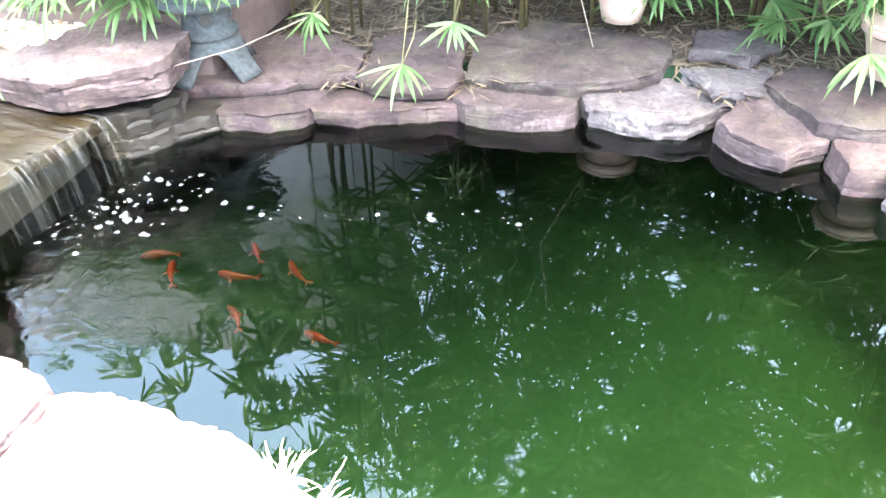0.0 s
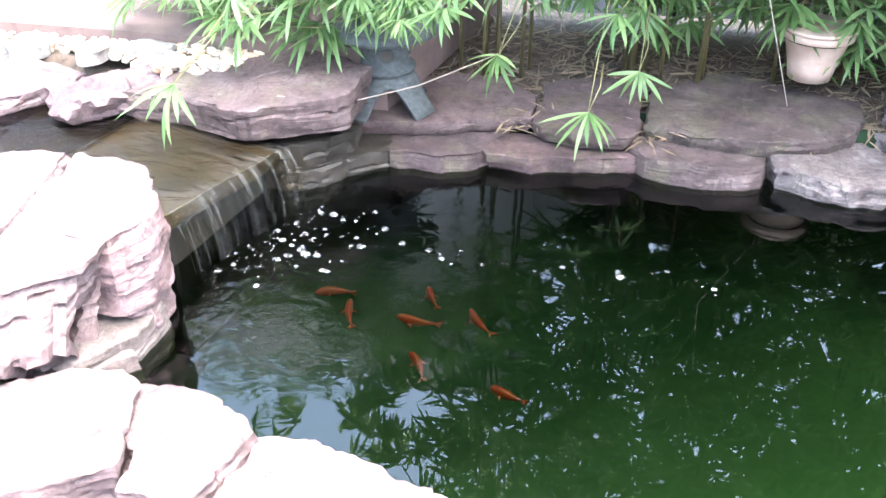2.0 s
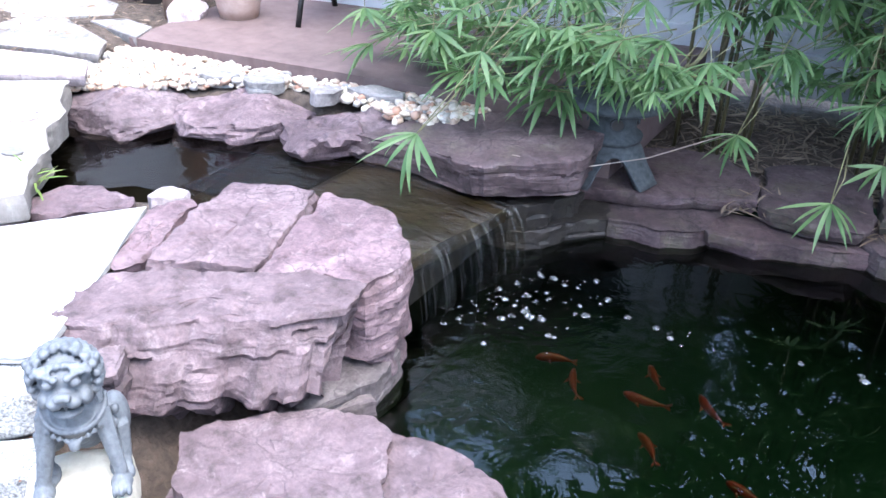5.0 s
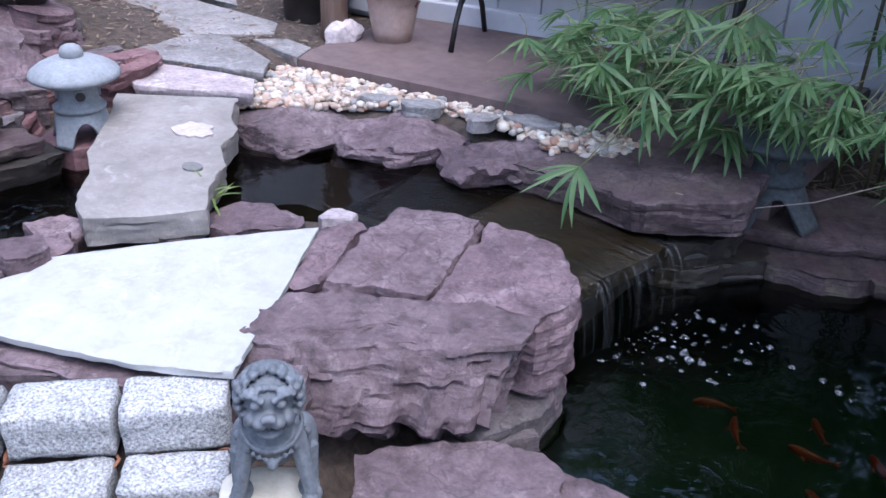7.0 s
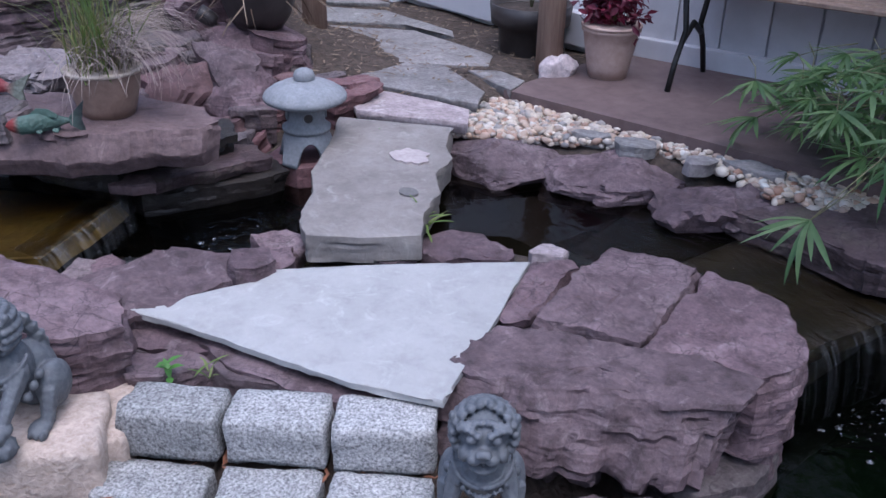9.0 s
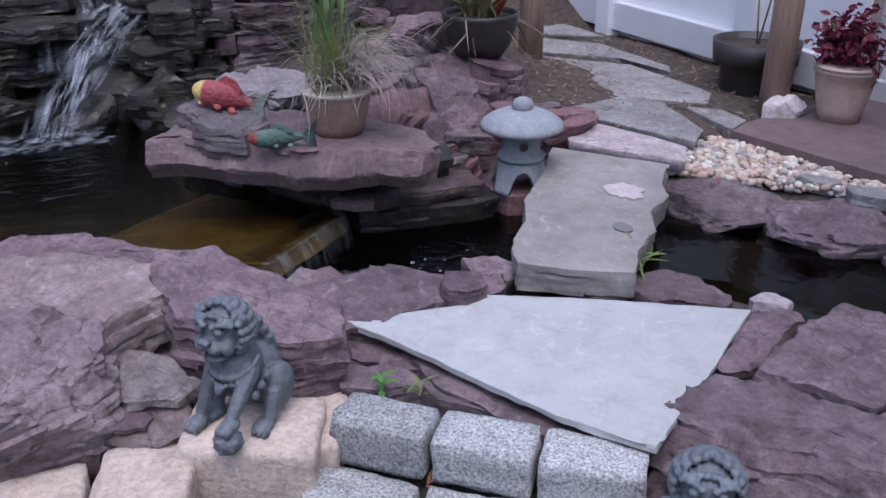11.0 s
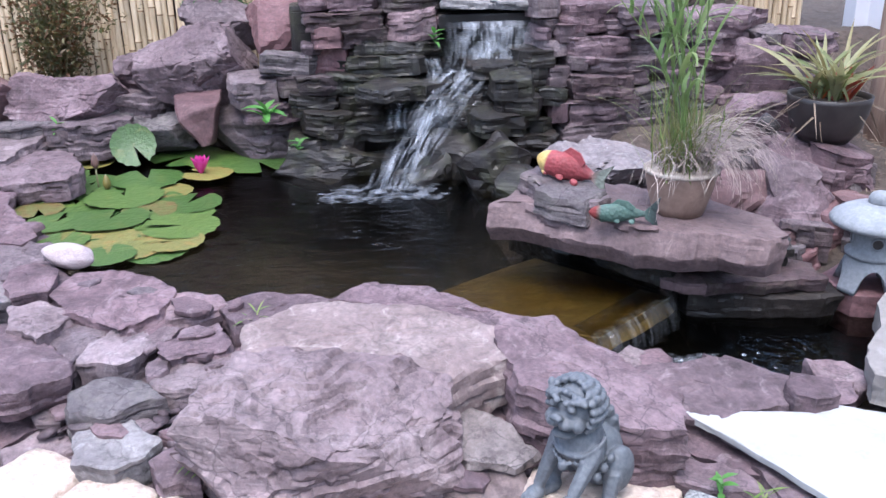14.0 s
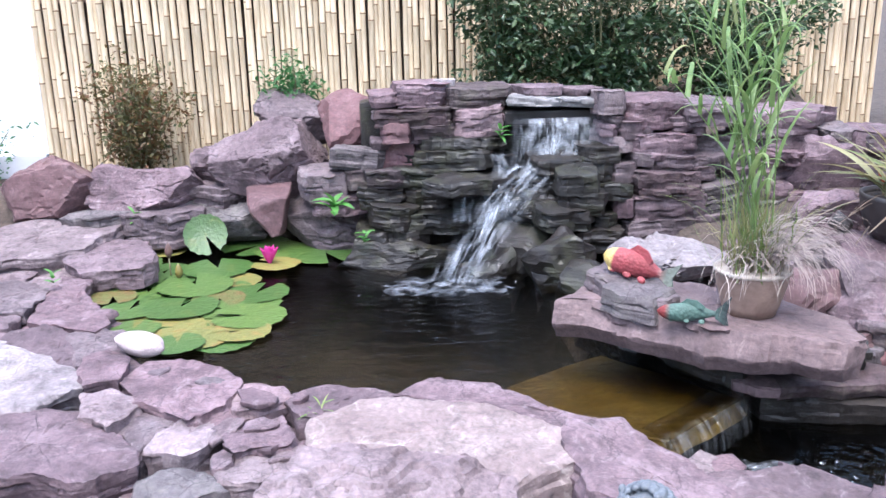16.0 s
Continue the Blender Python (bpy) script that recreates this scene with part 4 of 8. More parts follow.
for pts, z, mt in (
        ([(-3.22, -0.98), (-3.29, -0.83), (-3.23, -0.66), (-3.12, -0.56), (-2.97, -0.43), (-2.88, -0.42), (-2.80, -0.58), (-2.82, -0.9)], 0.235, SLATE),
        ([(-2.97, -0.43), (-3.07, -0.41), (-3.17, -0.33), (-3.15, -0.22), (-3.01, -0.24), (-2.94, -0.31)], 0.225, PALE),
        ([(-3.14, -0.22), (-3.15, -0.06), (-3.06, -0.02), (-2.96, -0.02), (-2.94, -0.17), (-3.01, -0.22)], 0.225, SLATE),
        ([(-2.94, -0.22), (-2.96, -0.15), (-2.93, -0.03), (-2.83, -0.03), (-2.80, -0.09), (-2.83, -0.2)], 0.20, PINK),
        ([(-2.84, -0.42), (-2.91, -0.34), (-2.90, -0.25), (-2.79, -0.16), (-2.73, -0.29), (-2.75, -0.40)], 0.195, GREY),
        ([(-3.23, -0.06), (-3.30, 0.02), (-3.31, 0.11), (-3.22, 0.29), (-3.10, 0.29), (-3.06, 0.10), (-3.08, 0.0)], 0.245, SLATE),
        ([(-3.14, -0.56), (-3.27, -0.50), (-3.17, -0.36), (-3.07, -0.42), (-2.98, -0.44)], 0.215, SLATE)):
    laid(pts, z, 0.09, mt, "", 1.0, 0.9, parent=bank)
for pts, z, mt in (
        ([(-5.2, -1.66), (-5.46, -1.43), (-5.2, -1.03), (-4.78, -1.09), (-4.62, -1.45), (-4.8, -1.7)], 0.34, PINK),
        ([(-4.76, -1.19), (-5.15, -1.12), (-4.97, -0.85), (-4.74, -0.77), (-4.52, -0.78), (-4.48, -1.02)], 0.31, SLATE),
        ([(-2.78, -0.36), (-2.78, -0.26), (-2.64, -0.17), (-2.55, -0.26), (-2.58, -0.36)], 0.16, PALE),
        ([(-2.69, -0.17), (-2.75, -0.11), (-2.65, 0.0), (-2.59, -0.07)], 0.155, SLATE),
        ([(-2.57, -0.18), (-2.64, -0.12), (-2.57, -0.06), (-2.47, -0.05), (-2.47, -0.14)], 0.14, SLATE),
        ([(-2.44, 0.40), (-2.48, 0.47), (-2.38, 0.55), (-2.32, 0.48), (-2.34, 0.40)], 0.12, SLATE)):
    laid(pts, z, 0.10, mt, "", 1.0, 0.9, parent=bank)
laid([(-1.98, 2.04), (-1.79, 1.66), (-1.69, 1.53), (-1.60, 1.60), (-1.70, 1.86), (-1.86, 2.04)], 0.145, 0.12, SLATE, "narrow purple slate wedged beside the cream slab")
# ---- large flat stones with their own outline ----
def local(pts, cx, cy):
    return [(x - cx, y - cy) for x, y in pts]


slab_pts = [(-2.49, 1.13), (-2.46, 1.29), (-2.43, 1.43), (-2.455, 1.52), (-2.28, 1.80), (-2.055, 2.11), (-1.90, 1.84), (-1.80, 1.68), (-1.71, 1.51), (-1.90, 1.39), (-2.22, 1.26)]
stone(-2.2, 1.55, 0.19, 0.85, 0.74, 0.02, 0, mat=SLAB, name="flat_slab", label="large smooth cream bluestone slab with pointed corner", outline=local(slab_pts[::-1], -2.2, 1.55), flat=0.15)
br_pts = [(-2.9, 1.92), (-3.12, 2.15), (-3.31, 2.31), (-2.95, 2.58), (-2.83, 2.44), (-2.72, 2.38), (-2.63, 2.24), (-2.51, 2.16), (-2.43, 2.02), (-2.31, 1.92), (-2.41, 1.78), (-2.51, 1.66), (-2.62, 1.71), (-2.76, 1.84)]
stone(-2.77, 2.08, 0.23, 0.98, 0.45, 0.09, 0, mat=BRIDGE, name="bridge_stone", label="long grey bluestone slab bridging the narrow stream", outline=local(br_pts[::-1], -2.77, 2.08), flat=0.44, rough=1.4)

bridge_ob = bpy.data.objects["bridge_stone"]
for nm, cx, cy, rx, ry, seed, c1, c2, words in (("lichen_patch", -2.80, 2.26, 0.075, 0.06, 3, (0.36, 0.31, 0.30), (0.48, 0.43, 0.42), "pale pinkish lichen patch"), ("stain", -2.56, 2.07, 0.035, 0.028, 8, (0.13, 0.125, 0.12), (0.18, 0.17, 0.165), "dark oval stain")):
    n = 40
    ring = []
    for k in range(n):
        a = 6.2832 * k / n
        w = 1 + (0.38 if seed == 3 else 0.08) * noise.noise((2.4 * math.cos(a), 2.4 * math.sin(a), seed))
        ring.append((cx + rx * w * math.cos(a) + 2.77, cy + ry * w * math.sin(a) - 2.08))
    v = [(x, y, 0.007) for x, y in ring] + [(x, y, -0.006) for x, y in ring]
    f = [tuple(range(n))] + [(k, k + n, (k + 1) % n + n, (k + 1) % n) for k in range(n)]
    part(nm, mesh_of(nm, v, f, simple(nm, c1, c2, 60, 0.9, 0.4)), bridge_ob, words)

# ---- patio, walls, fences ----
def slab_poly(name, pts, z0, z1, mat, label, category, kind="structure"):
    n = len(pts)
    v = [(x, y, z1) for x, y in pts] + [(x, y, z0) for x, y in pts]
    f = [tuple(range(n)), tuple(range(2 * n - 1, n - 1, -1))] + [(i, i + n, (i + 1) % n + n, (i + 1) % n) for i in range(n)]
    return tagged(new(name, mesh_of(name, v, f, mat)), label, category, kind=kind)


slab_poly("patio", [(-3.18, 3.06), (-1.2, 3.42), (-1.2, 4.6), (-3.3, 4.02)], 0.0, Z_PATIO, PATIO, "brown stained patio slab beside the house wall", "patio")


def panel_wall(name, a, b, z0, z1, mat, label, category, step=0.0, thick=0.06, rails=(), post=0.0):
    """A straight wall or fence from a to b; upright boards as parts, posts and rails proud of them."""
    a, b = Vector((*a, 0)), Vector((*b, 0))
    d = b - a
    root = thing(name, Matrix.Translation((a.x, a.y, 0)) @ pose(0, 0, 0, 0, 0, math.degrees(math.atan2(d.y, d.x))), label, category, kind="structure")
    L = d.length
    bm = bmesh.new()
    box(bm, (L / 2, thick / 2 + 0.012, (z0 + z1) / 2), (L, thick, z1 - z0))
    part("backing", bm_mesh("backing", bm, mat), root)
    if step:
        bm = bmesh.new()
        box(bm, (0, 0, 0), (step - 0.008, 0.02, z1 - z0 - 0.02), bevel=0.003, seg=1)
        me = bm_mesh("board", bm, mat)
        for i in range(int(L / step)):
            part("board", me, root, "", Matrix.Translation(((i + 0.5) * step, 0.002, (z0 + z1) / 2)))
    for z, h in rails:
        bm = bmesh.new()
        box(bm, (L / 2, -0.018, z), (L, 0.06, h), bevel=0.006)
        part("rail", bm_mesh("rail", bm, mat), root)
    if post:
        x = 0.06
        while x < L:
            bm = bmesh.new()
            box(bm, (x, -0.02, (z0 + z1) / 2 + 0.02), (0.125, 0.125, z1 - z0 + 0.06), bevel=0.006)
            part("post", bm_mesh("post", bm, mat), root)
            x += post
    return root


panel_wall("wall_house", (-3.25, 3.98), (-0.9, 4.57), 0.1, 2.0, PANEL, "grey-white panelled house wall with a base board", "wall", 0.215, 0.12, [(0.27, 0.1)])
panel_wall("wall_low", (-0.9, 4.57), (3.2, 5.6), 0.05, 0.85, PANEL, "low grey-white panelled fence behind the bamboo", "fence", 0.215, 0.06, [(0.2, 0.1)])
panel_wall("fence_vinyl", (-6.1, 3.80), (-3.2, 3.80), 0.2, 2.0, VINYL, "smooth white vinyl fence with posts and bottom rail", "fence", 0.0, 0.03, [(0.34, 0.16)], 1.12)
panel_wall("fence_west", (-6.12, -3.5), (-6.12, -1.66), 0.3, 2.1, VINYL, "smooth white vinyl fence beyond the bamboo screen", "fence", 0.0, 0.03, [(0.5, 0.14)], 1.2)
panel_wall("wall_south", (3.2, -3.5), (-6.12, -3.5), -0.1, 1.9, VINYL, "plain white vinyl fence closing the garden", "fence", 0.0, 0.04)
panel_wall("wall_east", (3.2, 5.6), (3.2, -3.5), -0.1, 1.9, VINYL, "plain white vinyl fence closing the garden side", "fence", 0.0, 0.04)

# ---- bamboo screen: each cane a piece ----
GAP_DARK = simple("gap_dark", (0.05, 0.035, 0.025), (0.11, 0.08, 0.055), 12, 0.9, 0.3, stretch=(1, 6, 0.5))
screen = thing("bamboo_fence", pose(-6.0, 0, 0), "upright pale yellow bamboo cane screen with dark nodes", "fence", kind="structure")


def cane_mesh(rng):
    prof, z, r = [], 0.0, 0.0168
    while z < 2.2:
        n = rng.uniform(0.22, 0.42)
        prof += [(r, z + 0.012), (r * 0.97, z + n * 0.5), (r, z + n - 0.012), (r * 1.12, z + n - 0.004), (r * 1.12, z + n + 0.004)]
        z += n
    v, f = lathe(prof, 10)
    me = mesh_of("cane", v, f, [CANE, NODE], True)
    for p in me.polygons:
        row = p.index // 10
        if row % 5 == 3:
            p.material_index = 1
    return me


rngc = random.Random(11)
canes = [cane_mesh(rngc) for _ in range(14)]
y = -1.60
while y < 3.36:
    part("cane", rngc.choice(canes), screen, "", pose(rngc.uniform(-0.006, 0.006), y, 0.38 - rngc.uniform(0, 0.42), rngc.uniform(-0.5, 0.5), rngc.uniform(-0.4, 0.4), rngc.uniform(0, 360)) @ Matrix.Diagonal((rngc.uniform(0.88, 1.08),) * 2 + (1, 1)))
    y += rngc.uniform(0.0315, 0.0355)
bm = bmesh.new()
for z in (0.75, 1.45, 2.0):
    box(bm, (-0.04, 0.88, z), (0.03, 4.98, 0.05))
part("batten", bm_mesh("batten", bm, WOOD), screen)
# added sheet standing in for the darkness between the canes
bm = bmesh.new()
box(bm, (-0.085, 0.88, 1.15), (0.02, 5.0, 1.8))
part("backing", bm_mesh("backing", bm, GAP_DARK), screen, "added dark sheet that darkens the gaps between canes")
# ---- the big split stone on the near bank ----
laid([(-1.94, 2.2), (-1.97, 2.37), (-1.88, 2.41), (-1.73, 2.45), (-1.68, 2.34), (-1.67, 2.24), (-1.60, 2.03), (-1.72, 1.975), (-1.83, 1.9), (-1.88, 2.05)], 0.195, 0.24, SLATE, "large flat purple slate slab with a broken edge", 0.9, 0.7, "split_stone", sheet=0.035)
laid([(-1.712, 2.46), (-1.58, 2.475), (-1.46, 2.45), (-1.365, 2.36), (-1.295, 2.25), (-1.33, 2.13), (-1.44, 2.115), (-1.585, 2.03), (-1.655, 2.24), (-1.665, 2.34)], 0.185, 0.22, SLATE, "large flat purple slate slab beside the lower spillway", 0.9, 0.7, "split_stone", sheet=0.035)
laid([(-2.05, 2.11), (-1.99, 2.22), (-1.955, 2.21), (-1.90, 2.04), (-1.855, 1.905), (-1.88, 1.85), (-1.92, 1.87), (-1.95, 1.95)], 0.185, 0.15, SLATE, "narrow purple slate strip between the slabs")
laid([(-1.82, 1.62), (-1.85, 1.72), (-1.86, 1.81), (-1.75, 1.92), (-1.58, 2.015), (-1.44, 2.105), (-1.32, 2.12), (-1.31, 2.02), (-1.42, 1.90), (-1.58, 1.76), (-1.70, 1.65)], 0.19, 0.30, SLATE, "thick layered purple slate boulder sloping to the paving", 1.3, 1.0, "split_stone", lean=(0.06, -0.13), sheet=0.03, tuck=(0.16, 0.10))

# ---- dry-stacked waterfall wall ----
rw = random.Random(5)
fallwall = thing("waterfall_wall", pose(0, 0, 0), "dry-stacked wall of dark and purple slate behind the waterfall", "wall", kind="structure")


def stack(xf, y0, y1, z0, z1, mats, depth=0.3, step=0.035, hi=0.085):
    """Courses of flat stones, each a little behind the one below."""
    z, back = z0, 0.0
    while z < z1:
        h = rw.uniform(0.05, hi)
        y = y0 + rw.uniform(-0.06, 0.02)
        while y < y1 - 0.05:
            w = rw.uniform(0.12, 0.42)
            w = min(w, y1 - y + 0.05)
            x = xf - back + rw.uniform(-0.03, 0.04)
            cut = [(sx * w / 2 * rw.uniform(0.84, 1.0), sy * depth / 2 * rw.uniform(0.8, 1.0)) for sx, sy in ((-1, -1), (0.1, -1.05), (1, -1), (1.04, 0), (1, 1), (-0.1, 1.05), (-1, 1), (-1.04, 0))]
            hs = h * rw.uniform(0.85, 1.25)
            stone(x - depth / 2 + rw.uniform(-0.03, 0.03), y + w / 2, z + hs, w, depth, hs + 0.016, 90 + rw.uniform(-14, 14), mat=mats(y + w / 2, z), rough=1.3, tx=rw.uniform(-5, 5), ty=rw.uniform(-9, 9), parent=fallwall, outline=cut)
            y += w + 0.004
        z += h
        back += step * rw.uniform(0.3, 1.2)


def right_mat(y, z):
    if y < 1.42 and z < 0.72:
        return WET
    return rw.choice((SLATE, SLATE, GREY))


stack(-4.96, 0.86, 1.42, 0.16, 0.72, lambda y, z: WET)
stack(-4.62, 1.74, 2.7, 0.34, 0.76, right_mat, 0.35)
stack(-4.05, 1.9, 2.4, 0.2, 0.36, right_mat, 0.35)


def wall_stone(x, y0, y1, z0, z1, mat, d=0.28):
    """One stone of the wall: its front at x, spanning y0 to y1 and z0 to z1."""
    w, h = y1 - y0, z1 - z0
    cut = [(sx * w / 2 * rw.uniform(0.86, 1.03), sy * d / 2 * rw.uniform(0.82, 1.0)) for sx, sy in ((-1, -0.8), (-0.75, -1), (0.1, -1.1), (0.8, -0.95), (1, -0.7), (1.04, 0), (1, 1), (-0.1, 1.05), (-1, 1), (-1.04, 0))]
    stone(x - d / 2, (y0 + y1) / 2, z1 - 0.004, w, d, h + 0.012, 90 + rw.uniform(-9, 9), mat=mat, rough=0.9, tx=rw.uniform(-5, 5), ty=rw.uniform(-5, 5), parent=fallwall, outline=cut, sheet=max(0.012, min(0.03, h * 0.34)))


for x, rows in (
        (-4.97, ((0.24, 0.41, 0.93, 0.985, SLATE), (0.38, 0.63, 0.93, 1.03, SLATE), (0.60, 0.94, 0.92, 1.0, SHADE_SLATE), (0.46, 0.61, 0.90, 0.935, SLATE))),
        (-4.93, ((0.28, 0.67, 0.83, 0.91, SHADE_SLATE), (0.65, 0.90, 0.78, 0.91, PINK), (0.30, 0.44, 0.75, 0.83, RED), (0.42, 0.67, 0.77, 0.825, SHADE_SLATE), (0.49, 0.90, 0.69, 0.775, WET))),
        (-4.98, ((0.05, 0.33, 0.62, 0.715, GREY), (0.27, 0.48, 0.61, 0.75, RED), (-0.11, 0.13, 0.48, 0.61, GREY), (0.10, 0.30, 0.52, 0.61, SHADE_SLATE), (-0.05, 0.22, 0.40, 0.49, SLATE))),
        (-4.88, ((0.46, 0.86, 0.62, 0.70, WET), (0.34, 0.88, 0.53, 0.62, WET), (0.20, 0.46, 0.54, 0.62, SHADE_SLATE), (0.40, 0.78, 0.42, 0.53, WET), (0.18, 0.42, 0.44, 0.54, WET))),
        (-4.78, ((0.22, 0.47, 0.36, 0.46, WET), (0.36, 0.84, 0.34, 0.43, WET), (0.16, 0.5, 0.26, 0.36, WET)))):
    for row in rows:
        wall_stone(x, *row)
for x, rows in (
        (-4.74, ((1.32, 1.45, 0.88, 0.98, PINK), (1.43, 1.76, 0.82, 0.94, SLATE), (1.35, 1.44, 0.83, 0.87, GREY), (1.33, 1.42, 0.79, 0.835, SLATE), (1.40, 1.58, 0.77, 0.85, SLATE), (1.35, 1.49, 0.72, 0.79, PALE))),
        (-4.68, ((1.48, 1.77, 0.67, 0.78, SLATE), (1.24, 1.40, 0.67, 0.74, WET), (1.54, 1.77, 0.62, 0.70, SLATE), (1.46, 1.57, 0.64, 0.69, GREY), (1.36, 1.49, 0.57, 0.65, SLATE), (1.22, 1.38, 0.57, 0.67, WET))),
        (-4.60, ((1.45, 1.80, 0.50, 0.62, SHADE_SLATE), (1.29, 1.47, 0.50, 0.57, WET), (1.37, 1.47, 0.43, 0.51, SLATE), (1.46, 1.84, 0.40, 0.51, SLATE), (1.27, 1.40, 0.36, 0.45, WET), (1.42, 1.80, 0.30, 0.40, SLATE))),
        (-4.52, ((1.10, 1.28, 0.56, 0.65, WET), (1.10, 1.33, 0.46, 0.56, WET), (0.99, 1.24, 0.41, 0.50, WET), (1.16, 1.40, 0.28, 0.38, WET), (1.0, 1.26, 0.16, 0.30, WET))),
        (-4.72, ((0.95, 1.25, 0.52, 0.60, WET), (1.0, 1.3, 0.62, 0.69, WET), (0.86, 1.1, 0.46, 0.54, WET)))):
    for row in rows:
        wall_stone(x, *row)
for i in range(70):  # thin packing stones between the courses
    y, z = rw.uniform(0.2, 1.8), rw.uniform(0.25, 0.88)
    if 0.86 < y < 1.40 and z > 0.45:
        continue
    w = rw.uniform(0.06, 0.2)
    wet = (0.35 < y < 1.42 and z < 0.66)
    wall_stone((-4.98 if y < 0.9 else -4.74) + 0.16 * max(0, 0.6 - z), y, y + w, z, z + rw.uniform(0.02, 0.045), WET if wet else rw.choice((SLATE, GREY, SLATE)), 0.2)
stone(-5.05, 1.155, 0.945, 0.50, 0.32, 0.045, 92, mat=FLAG, name="spout_slab", label="long pale grey slab capping the water spout", flat=0.6, outline=[(-0.25, -0.15), (0.24, -0.17), (0.25, 0.12), (-0.24, 0.14)], ty=3)
stone(-5.08, 1.06, 0.995, 0.26, 0.25, 0.045, 88, label="thin purple capstone above the water spout")
stone(-5.08, 1.28, 0.975, 0.22, 0.22, 0.035, 94, label="thin purple capstone beside the water spout")
stone(-4.9, 1.86, 0.92, 0.40, 0.4, 0.11, 93, label="wide purple capstone of the waterfall wall")
stone(-4.95, 2.3, 0.86, 0.6, 0.4, 0.12, 95, label="broad purple capstone behind the potted grass")
stone(-4.85, 2.68, 0.76, 0.3, 0.3, 0.1, 80)
stone(-4.68, 2.38, 0.74, 0.34, 0.12, 0.36, 74, rough=1.4, tx=8, label="tall tilted purple slate standing in the wall")
stone(-4.4, 2.3, 0.56, 0.36, 0.3, 0.25, 60, rough=1.4)
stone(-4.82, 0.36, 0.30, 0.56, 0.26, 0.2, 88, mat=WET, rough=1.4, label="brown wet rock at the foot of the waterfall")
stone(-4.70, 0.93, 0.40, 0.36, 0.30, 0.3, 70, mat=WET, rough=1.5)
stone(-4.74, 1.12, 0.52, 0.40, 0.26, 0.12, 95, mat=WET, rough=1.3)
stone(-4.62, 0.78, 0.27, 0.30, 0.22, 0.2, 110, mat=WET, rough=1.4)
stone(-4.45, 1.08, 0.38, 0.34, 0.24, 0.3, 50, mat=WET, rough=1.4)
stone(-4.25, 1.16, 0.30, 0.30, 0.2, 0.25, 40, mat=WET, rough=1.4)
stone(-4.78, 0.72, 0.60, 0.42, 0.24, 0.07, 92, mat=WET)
stone(-4.15, 1.45, 0.44, 0.46, 0.36, 0.2, 60, mat=PALE, rough=1.4, label="sloping purple stone behind the red fish figure")

# solid black box stands for the dark opening below the spout slab
bm = bmesh.new()
box(bm, (-5.12, 1.15, 0.84), (0.3, 0.5, 0.07), bevel=0.01)
thing("spout_box", Matrix(), "black spout box standing for the dark opening under the slab", "spout", me=bm_mesh("spout_box", bm, POTDK))

# boxes added behind the wall so its gaps look dark, not bright
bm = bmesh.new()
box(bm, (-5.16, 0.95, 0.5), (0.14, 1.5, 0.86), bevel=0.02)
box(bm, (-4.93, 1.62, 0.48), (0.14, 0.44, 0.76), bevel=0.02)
part("core", bm_mesh("core", bm, WET), fallwall, "added dark backing boxes closing the gaps between stones")

# ---- spillway stones ----
BLACKL = simple("plain_black", (0.006, 0.006, 0.005), (0.014, 0.012, 0.010), 9, 0.7, 0.3)
MOSS = slate("golden_algae_stone", (0.07, 0.048, 0.010), (0.18, 0.12, 0.022), (0.30, 0.22, 0.05), rough=0.5, strata=0.1, moss=0.4, wet=0.2, vary=0.2)
BROWN = slate("brown_wet_stone", (0.013, 0.010, 0.005), (0.03, 0.023, 0.010), (0.055, 0.043, 0.02), rough=0.4, strata=0.05, wet=0.3, vary=0.2)
sp = [(-3.43, 0.67), (-3.55, 0.86), (-3.65, 1.05), (-3.42, 1.22), (-3.19, 1.38), (-2.955, 1.06), (-3.15, 0.80)]
stone(-3.3, 1.0, 0.152, 0.56, 0.42, 0.045, 0, mat=MOSS, name="spillway_stone", label="flat spillway stone under golden algae and thin water", outline=local(sp, -3.3, 1.0), flat=0.05, dip=(0.03, 0.025))
sp2 = [(-1.43, 2.44), (-1.75, 2.40), (-2.2, 2.42), (-2.3, 2.98), (-1.64, 3.02), (-1.35, 2.93), (-1.38, 2.72)]
stone(-1.65, 2.72, 0.052, 0.6, 0.5, 0.055, 0, mat=BROWN, name="spillway_stone", label="brown flat spillway stone under a thin sheet of water", outline=local(sp2[::-1], -1.65, 2.72), flat=0.1)

# recessed black blocks keep the space behind the falling water dark
bm = bmesh.new()
box(bm, (-1.68, 2.72, -0.25), (0.46, 0.5, 0.48), bevel=0.02)
thing("spillway_ledge", Matrix(), "black block under the lower spillway stone", "ledge", kind="structure", me=bm_mesh("spillway_ledge", bm, BLACKL))
bm = bmesh.new()
box(bm, (0, 0, 0), (0.42, 0.34, 0.4), pose(-3.32, 1.0, -0.06, 0, 0, 38), bevel=0.02)
thing("spillway_ledge", Matrix(), "black block under the algae-covered spillway stone", "ledge", kind="structure", me=bm_mesh("spillway_ledge", bm, BLACKL))

# ---- running water ----
def mixp(a, b, k):
    return a + (b - a) * k


